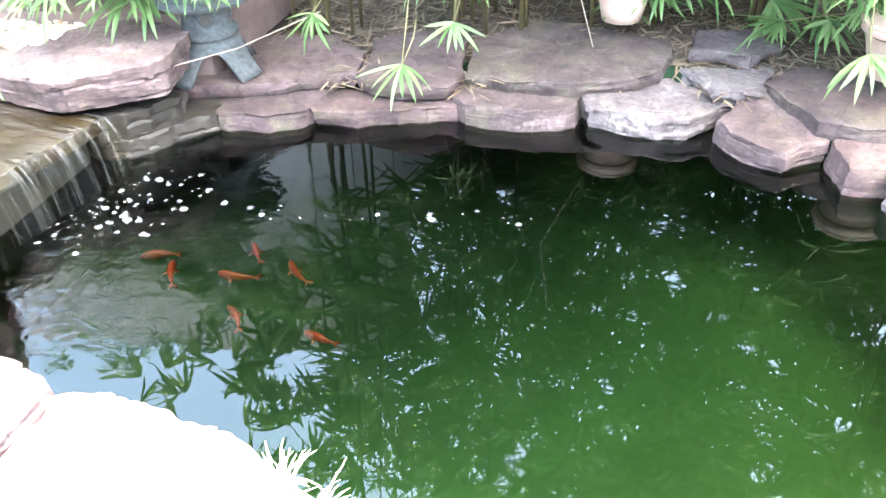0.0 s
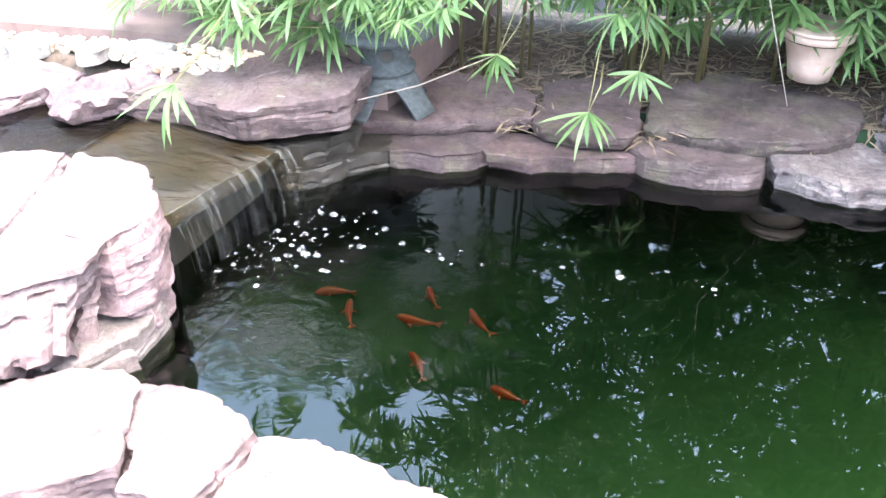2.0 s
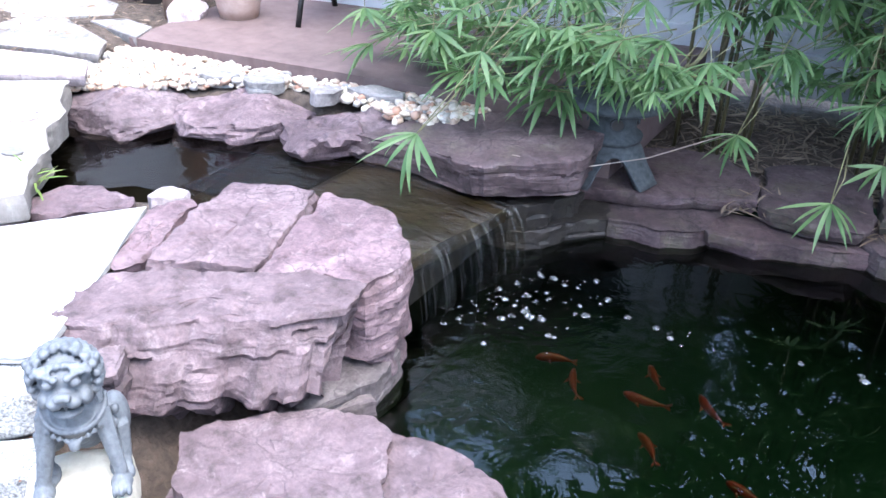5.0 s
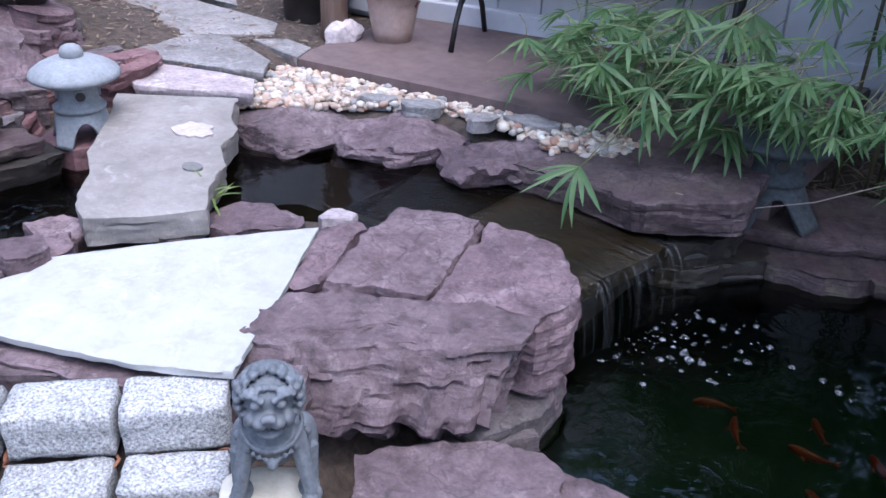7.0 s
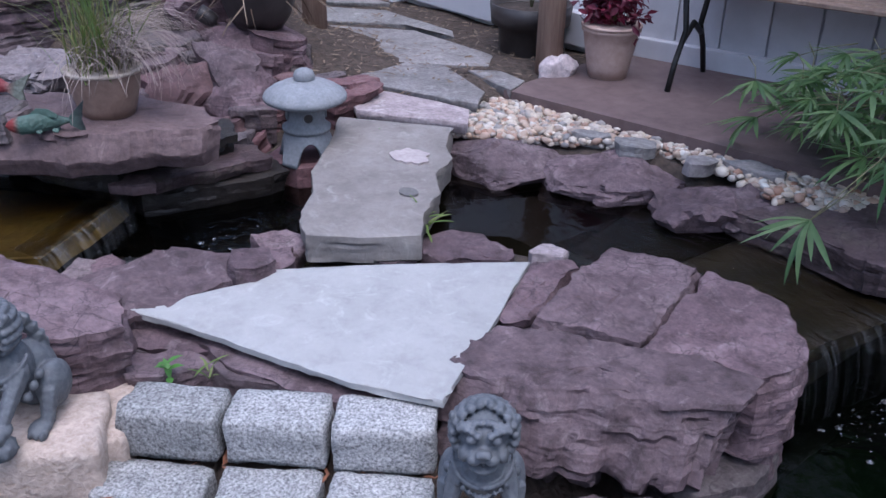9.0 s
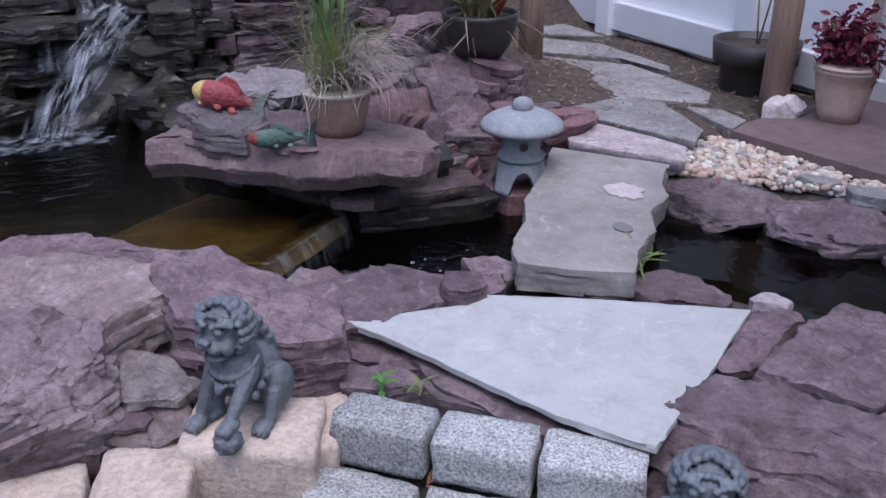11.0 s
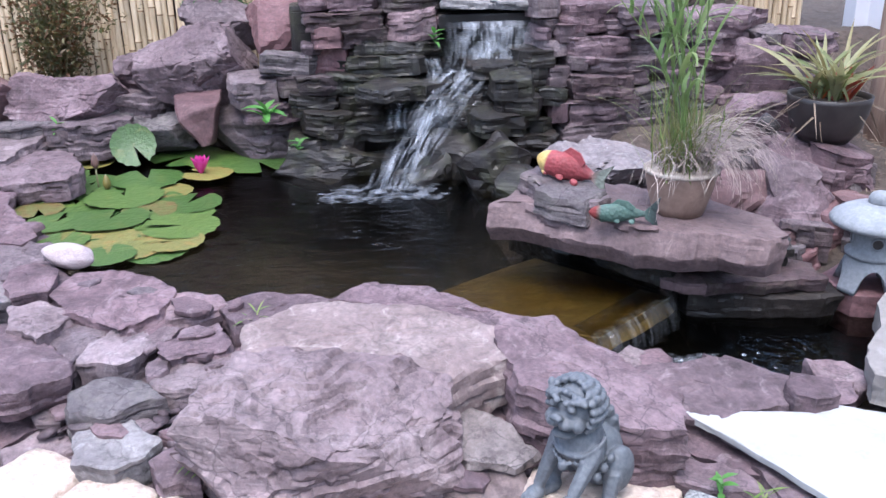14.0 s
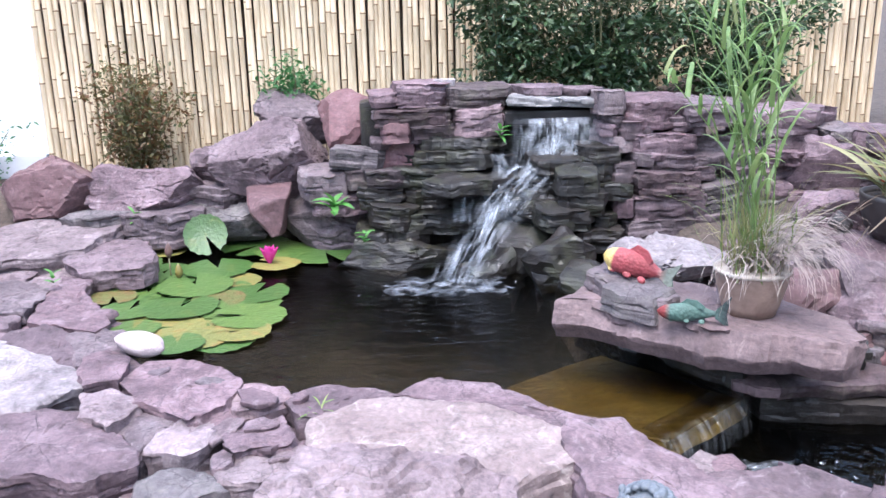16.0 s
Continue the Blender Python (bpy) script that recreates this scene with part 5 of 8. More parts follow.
def torrent_mat(name, white, lo, hi):
    """White water in soft threads: u runs across the flow, v along it."""
    m, nt, b = nodes_of(name)
    b.inputs["Base Color"].default_value = (0.52, 0.55, 0.60, 1)
    b.inputs["Roughness"].default_value = 0.5
    tr = nt.nodes.new("ShaderNodeBsdfTransparent")
    mp = mapped(nt, (26, 3.2, 1), "UV")
    n = noise_tex(nt, mp, 1.0, 6, 0.62, 0.5)
    big = noise_tex(nt, mapped(nt, (5, 3.0, 1), "UV"), 1.0, 3, 0.5)
    add = nd(nt, "ShaderNodeMath")
    nt.links.new(n.outputs[0], add.inputs[0])
    nt.links.new(big.outputs[0], add.inputs[1])
    half = nd(nt, "ShaderNodeMath")
    half.operation = "MULTIPLY"
    half.inputs[1].default_value = 0.5
    nt.links.new(add.outputs[0], half.inputs[0])
    sx = nt.nodes.new("ShaderNodeSeparateXYZ")
    nt.links.new(mapped(nt, (1, 1, 1), "UV"), sx.inputs[0])
    side = ramp(nt, sx.outputs[0], [(0.0, (0, 0, 0)), (0.25, (0.8, 0.8, 0.8)), (0.5, (1, 1, 1)), (0.75, (0.8, 0.8, 0.8)), (1.0, (0, 0, 0))])
    dens = mixc(nt, 1.0, ramp(nt, half.outputs[0], [(lo, (0, 0, 0)), (hi, (white, white, white))]), side, "MULTIPLY")
    mx = nt.nodes.new("ShaderNodeMixShader")
    nt.links.new(dens, mx.inputs[0])
    nt.links.new(tr.outputs[0], mx.inputs[1])
    nt.links.new(b.outputs[0], mx.inputs[2])
    nt.links.new(mx.outputs[0], nt.nodes["Material Output"].inputs[0])
    return m


TORRENT = torrent_mat("white_torrent", 0.55, 0.515, 0.66)
SPOUT = torrent_mat("spout_threads", 0.46, 0.45, 0.64)


def flow_sheet(place, cols, rows, mat, u0=0.0):
    """A sheet of moving water: place(u, v) gives its points; u and v are kept as UV."""
    v, f = [], []
    for i in range(cols + 1):
        for j in range(rows + 1):
            v.append(place(i / cols, j / rows))
    for i in range(cols):
        for j in range(rows):
            c = i * (rows + 1) + j
            f.append((c, c + 1, c + rows + 2, c + rows + 1))
    me = mesh_of("water_sheet", v, f, mat, True)
    uv = me.uv_layers.new(name="flow")
    for lp in me.loops:
        i, j = divmod(lp.vertex_index, rows + 1)
        uv.data[lp.index].uv = (i / cols, u0 + j / rows)
    return me


fall = thing("waterfall", Matrix(), "white waterfall tumbling over dark wet stone steps", "waterfall")
for k in range(2):
    part("spout_sheet", flow_sheet(lambda u, v: (mixp(-4.93, -4.82, v ** 0.7) + 0.03 * k + 0.012 * noise.noise((u * 9, v * 2, k)), mixp(0.92, 1.37, u) - 0.07 * v * v, mixp(0.845, 0.54, v)), 40, 12, SPOUT, 3.0 * k), fall)
for k in range(4):
    def torrent(u, v, k=k):
        w = 1 - 0.12 * k
        y = mixp(mixp(1.03, 0.61, v ** 0.8), 0, 0) + (u - 0.5) * mixp(0.44, 0.27, v) * w
        step = 0.022 * math.sin(v * 15 + 2 * u + k)
        return (mixp(-4.80, -4.47, v) + 0.022 * k + step + 0.025 * noise.noise((u * 6, v * 5, k * 3)), y + 0.02 * noise.noise((u * 3, v * 4, k)), mixp(0.64, 0.185, v ** 1.1) + 0.5 * step + 0.02 * noise.noise((u * 7, v * 6, 5 + k)))
    part("torrent_sheet", flow_sheet(torrent, 36, 34, TORRENT, 3.0 * k), fall)
for y0, y1, z0, z1 in ((1.30, 1.36, 0.68, 0.42), (0.62, 0.72, 0.60, 0.40), (0.80, 0.88, 0.70, 0.56), (1.10, 1.2, 0.56, 0.36)):
    part("trickle", flow_sheet(lambda u, v: (mixp(-4.80, -4.70, v), mixp(y0, y1, u) + 0.01 * math.sin(5 * v), mixp(z0, z1, v)), 10, 12, SPOUT, y0 * 7), fall)


def splash(name, cx, cy, z, rx, ry, label, seed, mat):
    """Churned white water where a fall lands."""
    v, f = [(cx, cy, z + 0.006)], []
    n, rings = 40, 9
    for i in range(1, rings + 1):
        for j in range(n):
            a = 6.2832 * j / n
            k = i / rings * (0.9 + 0.5 * noise.noise((math.cos(a) * 1.6, math.sin(a) * 1.6, seed)) + 0.3 * noise.noise((math.cos(a) * 5, math.sin(a) * 5, seed)))
            x, y = cx + rx * k * math.cos(a), cy + ry * k * math.sin(a)
            v.append((x, y, z + 0.004 + 0.010 * (1 - i / rings) * abs(noise.noise((x * 40, y * 40, seed)))))
    f += [(0, 1 + j, 1 + (j + 1) % n) for j in range(n)]
    for i in range(rings - 1):
        a = 1 + i * n
        f += [(a + j, a + n + j, a + n + (j + 1) % n, a + (j + 1) % n) for j in range(n)]
    me = mesh_of(name, v, f, mat, True)
    uv = me.uv_layers.new(name="flow")
    for lp in me.loops:
        q = v[lp.vertex_index]
        uv.data[lp.index].uv = (0.5 + 0.5 * (q[0] - cx) / rx, 0.5 + 1.6 * (q[1] - cy) / ry)
    thing(name, Matrix(), label, "foam", kind="stuff", me=me)


CHURN = torrent_mat("churned_foam", 0.5, 0.46, 0.70)
splash("foam", -4.40, 0.54, Z_UP, 0.17, 0.30, "white foam where the waterfall meets the pond", 1, CHURN)
splash("foam", -2.90, 1.27, Z_STR, 0.09, 0.16, "white foam under the small spillway", 2, SPOUT)


def curtain_mat(name, tint, white, lo, hi):
    """A clear falling sheet: mirrors by Fresnel, with upright ripples and a few white threads."""
    m = water(name, tint, 0.8, 4.0, (14, 14, 1.0), 0.4)
    nt = m.node_tree
    out = nt.nodes["Material Output"]
    base = out.inputs[0].links[0].from_socket
    n = noise_tex(nt, mapped(nt, (16, 16, 1.6)), 6.0, 5, 0.6)
    df = nt.nodes.new("ShaderNodeBsdfDiffuse")
    df.inputs[0].default_value = (0.7, 0.73, 0.76, 1)
    mx = nt.nodes.new("ShaderNodeMixShader")
    nt.links.new(ramp(nt, n.outputs[0], [(lo, (0, 0, 0)), (hi, (white, white, white))]), mx.inputs[0])
    nt.links.new(base, mx.inputs[1])
    nt.links.new(df.outputs[0], mx.inputs[2])
    nt.links.new(mx.outputs[0], out.inputs[0])
    return m


def flow_mat(name, white, lo, threads):
    """Clear water drawn out along its run: long ripples that mirror the sky, white threads where it breaks over the lip."""
    m, nt, b = nodes_of(name)
    nt.nodes.remove(b)
    tr = nt.nodes.new("ShaderNodeBsdfTransparent")
    tr.inputs[0].default_value = (0.85, 0.82, 0.72, 1)
    gl = nt.nodes.new("ShaderNodeBsdfGlossy")
    gl.inputs["Roughness"].default_value = 0.03
    fr = nd(nt, "ShaderNodeFresnel", IOR=1.34)
    n1 = noise_tex(nt, mapped(nt, (5, 6, 1), "UV"), 1.0, 3, 0.55, 1.6)
    n2 = noise_tex(nt, mapped(nt, (18, 9, 1), "UV"), 1.0, 4, 0.6, 1.0)
    b1 = nd(nt, "ShaderNodeBump", Strength=0.55, Distance=0.05)
    b2 = nd(nt, "ShaderNodeBump", Strength=0.3, Distance=0.02)
    nt.links.new(n1.outputs[0], b1.inputs["Height"])
    nt.links.new(n2.outputs[0], b2.inputs["Height"])
    nt.links.new(b1.outputs[0], b2.inputs["Normal"])
    for q in (gl, fr):
        nt.links.new(b2.outputs[0], q.inputs["Normal"])
    mx = nt.nodes.new("ShaderNodeMixShader")
    nt.links.new(fr.outputs[0], mx.inputs[0])
    nt.links.new(tr.outputs[0], mx.inputs[1])
    nt.links.new(gl.outputs[0], mx.inputs[2])
    df = nt.nodes.new("ShaderNodeBsdfDiffuse")
    df.inputs[0].default_value = (0.6, 0.62, 0.64, 1)
    sx = nt.nodes.new("ShaderNodeSeparateXYZ")
    nt.links.new(mapped(nt, (1, 1, 1), "UV"), sx.inputs[0])
    fall_zone = ramp(nt, sx.outputs[1], [(0.0, (0, 0, 0)), (0.56, (0.02, 0.02, 0.02)), (0.64, (1, 1, 1)), (0.72, (0.42, 0.42, 0.42)), (0.85, (0.16, 0.16, 0.16)), (1.0, (0.12, 0.12, 0.12))])
    th = noise_tex(nt, mapped(nt, (threads, 1.6, 1), "UV"), 1.0, 4, 0.6, 0.3)
    mask = mixc(nt, 1.0, ramp(nt, th.outputs[0], [(lo, (0, 0, 0)), (lo + 0.22, (white, white, white))]), fall_zone, "MULTIPLY")
    m2 = nt.nodes.new("ShaderNodeMixShader")
    nt.links.new(mask, m2.inputs[0])
    nt.links.new(mx.outputs[0], m2.inputs[1])
    nt.links.new(df.outputs[0], m2.inputs[2])
    nt.links.new(m2.outputs[0], nt.nodes["Material Output"].inputs[0])
    return m


def spill(lip, back, out, z0, z1, drop, label, mat):
    """Water that slides from back to lip, rolls over it and falls to the level drop."""
    (a, b), (c, d) = [[Vector((*p, 0)) for p in ends] for ends in (lip, back)]
    n = Vector((*out, 0))

    def place(u, v):
        edge = a.lerp(b, u) + n * (0.016 * noise.noise((u * 7, 2.0, 0)) + 0.006 * noise.noise((u * 31, 4.0, 0)))
        if v < 0.62:
            k = v / 0.62
            p = c.lerp(d, u).lerp(edge, k)
            return (p.x, p.y, mixp(z0, z1, k ** 3) + 0.003 * noise.noise((u * 6, v * 9, 3)) * k)
        k = (v - 0.62) / 0.38
        p = edge + n * (0.055 * math.sin(k * 1.5) + 0.006 * noise.noise((u * 14, k, 6)))
        return (p.x, p.y, z1 - (z1 - drop + 0.003) * k ** 1.5)

    thing("small_waterfall", Matrix(), label, "waterfall", kind="stuff", me=flow_sheet(place, 60, 40, mat))


spill(((-1.42, 2.46), (-1.33, 2.94)), ((-2.25, 2.42), (-2.25, 3.02)), (1, 0), 0.0695, 0.056, Z_LOW, "clear water sliding over a brown stone and falling into the fish pond", flow_mat("sliding_water", 0.32, 0.52, 44))
spill(((-2.945, 1.04), (-3.20, 1.385)), ((-3.0, 1.0), (-3.255, 1.345)), (0.8, 0.6), 0.1865, 0.172, Z_STR, "short bright sheet of water falling into the stream", flow_mat("bright_sliding_water", 0.5, 0.44, 60))


BUBBLE = curtain_mat("clear_bubbles", (0.92, 0.94, 0.94), 0.36, 0.40, 0.70)


def foam(name, count, place, z, label, seed, r0=0.006, r1=0.022, mat=BUBBLE):
    """Floating bubbles: low domes and rings on the water."""
    r = random.Random(seed)
    h = Heap()
    for i in range(count):
        x, y = place(r)
        R = mixp(r0, r1, r.random() ** 2.5)
        v, f = [(x, y, z + R * 0.45)], []
        n = 9
        for ring, (k, zz) in enumerate(((0.6, 0.36), (1.0, 0.02))):
            for j in range(n):
                a = 6.283 * j / n
                v.append((x + R * k * math.cos(a) * r.uniform(0.85, 1.15), y + R * k * math.sin(a) * r.uniform(0.85, 1.15), z + R * zz))
        f += [(0, 1 + j, 1 + (j + 1) % n) for j in range(n)]
        f += [(1 + j, 1 + n + j, 1 + n + (j + 1) % n, 1 + (j + 1) % n) for j in range(n)]
        h.add((v, f))
    thing(name, Matrix(), label, "foam", kind="stuff", me=h.mesh(name, mat, True))


foam("bubbles", 60, lambda r: (r.gauss(-4.36, 0.08), r.gauss(0.56, 0.17)), Z_UP + 0.002, "small bubbles drifting from the waterfall", 1, 0.002, 0.007)
foam("foam", 90, lambda r: (-2.95 + abs(r.gauss(0, 0.14)), r.gauss(1.36, 0.14)), Z_STR + 0.002, "white bubbles under the small spillway", 2, 0.003, 0.012)


def pond_foam(r):
    if r.random() < 0.8:
        k = r.random()
        return (mixp(-1.36, -1.24, k) + abs(r.gauss(0, 0.16)), mixp(2.50, 2.93, k) + r.gauss(0, 0.03))
    k = r.random()
    return (mixp(-1.05, 0.1, k), mixp(2.76, 2.98, k) + r.gauss(0, 0.025))


foam("foam", 150, pond_foam, Z_LOW + 0.002, "scattered white bubbles floating on the fish pond", 3, 0.002, 0.015)
# ---- paving and kerb of granite setts ----
def sett_mesh(l, w, h, seed, mat, bev=0.008):
    r = random.Random(seed)
    bm = bmesh.new()
    box(bm, (0, 0, 0), (l, w, h))
    bmesh.ops.subdivide_edges(bm, edges=bm.edges[:], cuts=7, use_grid_fill=True)
    half = Vector((l / 2, w / 2, h / 2))
    for v in bm.verts:
        rr = bev * (1.3 + 0.7 * noise.noise(v.co * 9 + Vector((seed, 2, 0))))
        c = Vector([max(-half[k] + rr, min(half[k] - rr, v.co[k])) for k in range(3)])
        d = v.co - c
        if d.length > 1e-6:
            v.co = c + d.normalized() * rr
        o = v.co * 19 + Vector((seed * 3.1, 0, 0))
        q = v.co * 62 + Vector((0, seed * 1.7, 0))
        v.co += Vector((noise.noise(o), noise.noise(o + Vector((9, 0, 0))), noise.noise(o + Vector((0, 9, 0))))) * 0.007
        v.co += Vector((noise.noise(q), noise.noise(q + Vector((9, 0, 0))), noise.noise(q + Vector((0, 9, 0))))) * 0.0035
        v.co.z -= h / 2
    return bm_mesh("sett", bm, mat, True)


setts = [sett_mesh(0.222, 0.125, 0.12, s, GRANITE) for s in range(4)]
kerb = thing("kerb", pose(0, 0, 0), "kerb of rough grey granite setts beside the cream slab", "kerb", kind="structure")
kd = Vector((0.695, 0.719, 0))
kn = Vector((0.719, -0.695, 0))
k0 = Vector((-2.235, 1.032, 0.162))
for i in range(3):
    p = k0 + kd * (0.115 + 0.235 * i) + kn * 0.062
    part("sett", setts[i], kerb, "", pose(p.x, p.y, p.z, 0, 0, 46 + (i - 1) * 1.5))
paving = thing("paving", pose(0, 0, 0), "paving of worn grey granite setts with leaves in the joints", "paving", kind="structure")
flat_setts = [sett_mesh(0.218, 0.118, 0.1, s + 10, GRANITE, 0.007) for s in range(4)]
half = sett_mesh(0.105, 0.118, 0.1, 20, GRANITE, 0.01)
for row in range(6):
    for i in range(-3, 4):
        off = 0.115 + 0.238 * i + (0.11 if row % 2 else 0.0)
        p = k0 + kd * off + kn * (0.195 + 0.128 * row)
        if p.x < -2.17 or p.x > -0.9 or (p.x > -1.66 and row < 2) or (p.x > -1.45 and p.y > 1.1) or p.y > 1.43 or (p.x < -1.98 and p.y < 0.86):
            continue
        part("sett", flat_setts[(i + row) % 4], paving, "", pose(p.x, p.y, 0.052 + 0.004 * ((i * 7 + row * 3) % 3), 0, 0, 46 + ((i * 5 + row) % 3 - 1) * 1.2))
p = k0 + kd * 0.04 + kn * 0.20
part("sett", half, paving, "", pose(p.x, p.y, 0.056, 0, 0, 47))

# ---- tan block wall under the lion ----
tanwall = thing("retaining_wall", pose(0, 0, 0), "low curved retaining wall of tan tumbled concrete blocks", "wall", kind="structure")
for i, (x, y, z, a, l, w, h) in enumerate([(-2.22, 0.80, 0.16, 61, 0.30, 0.21, 0.22), (-2.19, 0.555, 0.13, 70, 0.20, 0.20, 0.19), (-2.22, 0.335, 0.12, 80, 0.21, 0.20, 0.18), (-2.27, 0.11, 0.11, 74, 0.21, 0.2, 0.17),
                                           (-2.36, -0.10, 0.11, 62, 0.21, 0.2, 0.17), (-2.48, -0.29, 0.11, 56, 0.21, 0.2, 0.17), (-2.61, -0.47, 0.11, 52, 0.21, 0.2, 0.17), (-2.24, 0.985, 0.115, 62, 0.075, 0.26, 0.17)]):
    part("block", sett_mesh(l, w, h, 40 + i, TAN, 0.011), tanwall, "", pose(x, y, z, 0, 0, a))
thing("cream_block", pose(-1.47, 1.385, 0.075, 0, 0, -41), "cream tumbled concrete block under the small lion", "block", me=sett_mesh(0.2, 0.2, 0.16, 60, CREAM, 0.025))


# ---- lion statues ----
def lion_mesh(ball, turn):
    bm = bmesh.new()

    def blob(x, y, z, rx, ry, rz, sub=2):
        m = Matrix.Translation((x, y, z)) @ Matrix.Diagonal((rx, ry, rz, 1))
        bmesh.ops.create_icosphere(bm, subdivisions=sub, radius=1, matrix=m)

    def limb(a, b, r0, r1, k=6):
        for i in range(k + 1):
            t = i / k
            blob(*(mixp(a[j], b[j], t) for j in range(3)), *((mixp(r0, r1, t),) * 3), 1)

    blob(0.0, 0, 0.40, 0.14, 0.13, 0.22, 3)
    blob(0.09, 0, 0.46, 0.13, 0.14, 0.15, 3)
    blob(-0.16, 0, 0.26, 0.18, 0.16, 0.24, 3)
    for s in (-1, 1):
        blob(-0.12, s * 0.18, 0.23, 0.15, 0.09, 0.17, 3)
        limb((-0.02, s * 0.21, 0.24), (0.05, s * 0.22, 0.07), 0.07, 0.05)
        blob(0.11, s * 0.20, 0.045, 0.10, 0.07, 0.05)
        for j in (-1, 0, 1):
            blob(0.17, s * 0.22 + j * 0.042, 0.035, 0.045, 0.019, 0.035, 2)
        ez = 0.19 if (ball and s > 0) else 0.06
        fy = 0.13 if (ball and s > 0) else s * 0.21
        fx = 0.36 if (ball and s > 0) else 0.27
        limb((0.11, s * 0.14, 0.46), (fx - 0.04, fy, ez + 0.05), 0.07, 0.046, 18)
        blob(fx, fy, ez, 0.085, 0.065, 0.05)
        for j in range(3):
            blob(0.02 + 0.06 * j, s * (0.205 - 0.01 * j), 0.40 - 0.05 * j, 0.035, 0.03, 0.035, 2)
        for j in (-1, 0, 1):
            blob(fx + 0.065, fy + j * 0.040, ez - 0.012, 0.042, 0.018, 0.036, 2)
    if ball:
        blob(0.39, 0.13, 0.085, 0.095, 0.095, 0.085, 3)
        for j in range(14):
            blob(0.39 + 0.085 * math.cos(j * 2.4), 0.13 + 0.085 * math.sin(j * 2.4), 0.05 + 0.006 * j, 0.02, 0.02, 0.018, 1)
    hx = 0.12
    blob(hx, turn, 0.75, 0.145, 0.145, 0.155, 3)
    blob(hx + 0.12, turn, 0.715, 0.085, 0.10, 0.05, 3)
    blob(hx + 0.205, turn, 0.757, 0.034, 0.05, 0.026, 2)
    blob(hx + 0.10, turn, 0.605, 0.09, 0.085, 0.03, 3)
    for j in range(5):
        blob(hx + 0.165, turn + (j - 2) * 0.034, 0.658 + 0.008 * abs(j - 2), 0.016, 0.012, 0.022, 1)
    for s in (-1, 1):
        blob(hx + 0.175, turn + s * 0.048, 0.70, 0.042, 0.046, 0.034, 2)
        blob(hx + 0.11, turn + s * 0.105, 0.69, 0.055, 0.04, 0.055, 2)
        blob(hx + 0.225, turn + s * 0.028, 0.752, 0.016, 0.018, 0.014, 1)
        blob(hx + 0.145, turn + s * 0.068, 0.808, 0.030, 0.034, 0.028, 2)
        for j in range(4):
            blob(hx + 0.155 - 0.018 * j, turn + s * (0.035 + 0.034 * j), 0.846 + 0.016 * math.sin(j), 0.030, 0.024, 0.020, 2)
        for j in range(3):
            blob(hx - 0.02 + 0.02 * j, turn + s * (0.165 + 0.008 * j), 0.80 + 0.035 * j, 0.03, 0.022, 0.032, 2)
    for j in range(8):
        blob(hx + 0.09, turn + (j - 3.5) * 0.036, 0.885 - 0.005 * abs(j - 3.5), 0.026, 0.020, 0.022, 2)
    # curled mane in rows
    for row in range(8):
        el = radians(80 - row * 18)
        cnt = 7 + row * 3 if row < 5 else 19
        for j in range(cnt):
            az = radians(70 + 220 * j / (cnt - 1))
            c = math.cos(el)
            blob(hx - 0.01 + 0.175 * c * math.cos(az), turn + 0.185 * c * math.sin(az), 0.76 + 0.18 * math.sin(el), 0.031, 0.028, 0.027, 2)
    # collar with a bell
    for j in range(26):
        az = radians(-100 + 200 * j / 25)
        blob(0.08 + 0.155 * math.cos(az), 0.175 * math.sin(az), 0.535 - 0.095 * math.cos(az), 0.018, 0.018, 0.022, 1)
    for j in range(13):
        az = radians(-75 + 150 * j / 12)
        blob(0.085 + 0.165 * math.cos(az), 0.18 * math.sin(az), 0.495 - 0.10 * math.cos(az), 0.016, 0.019, 0.020, 1)
    blob(0.265, 0, 0.372, 0.034, 0.034, 0.038, 2)
    for j in range(5):
        blob(-0.28 + 0.02 * j, 0.03 * math.sin(j), 0.36 + 0.07 * j, 0.07 - 0.006 * j, 0.07, 0.06, 1)
    return bm_mesh("lion_statue", bm, LEAD, True)


def lion(m, size, ball, turn, label):
    ob = thing("lion_statue", m @ Matrix.Scale(size, 4), label, "statue", "guardian lion statues", me=lion_mesh(ball, turn))
    rm = ob.modifiers.new("skin", "REMESH")
    rm.mode, rm.voxel_size, rm.use_smooth_shade = "VOXEL", 0.0085, True
    return ob


lion(pose(-2.25, 0.80, 0.157, 0, 0, -52), 0.325, True, -0.02, "grey cast guardian lion with its paw on a ball")
lion(pose(-1.49, 1.425, 0.075, 0, 0, -43), 0.325, False, 0.0, "small grey cast guardian lion on a cream block")


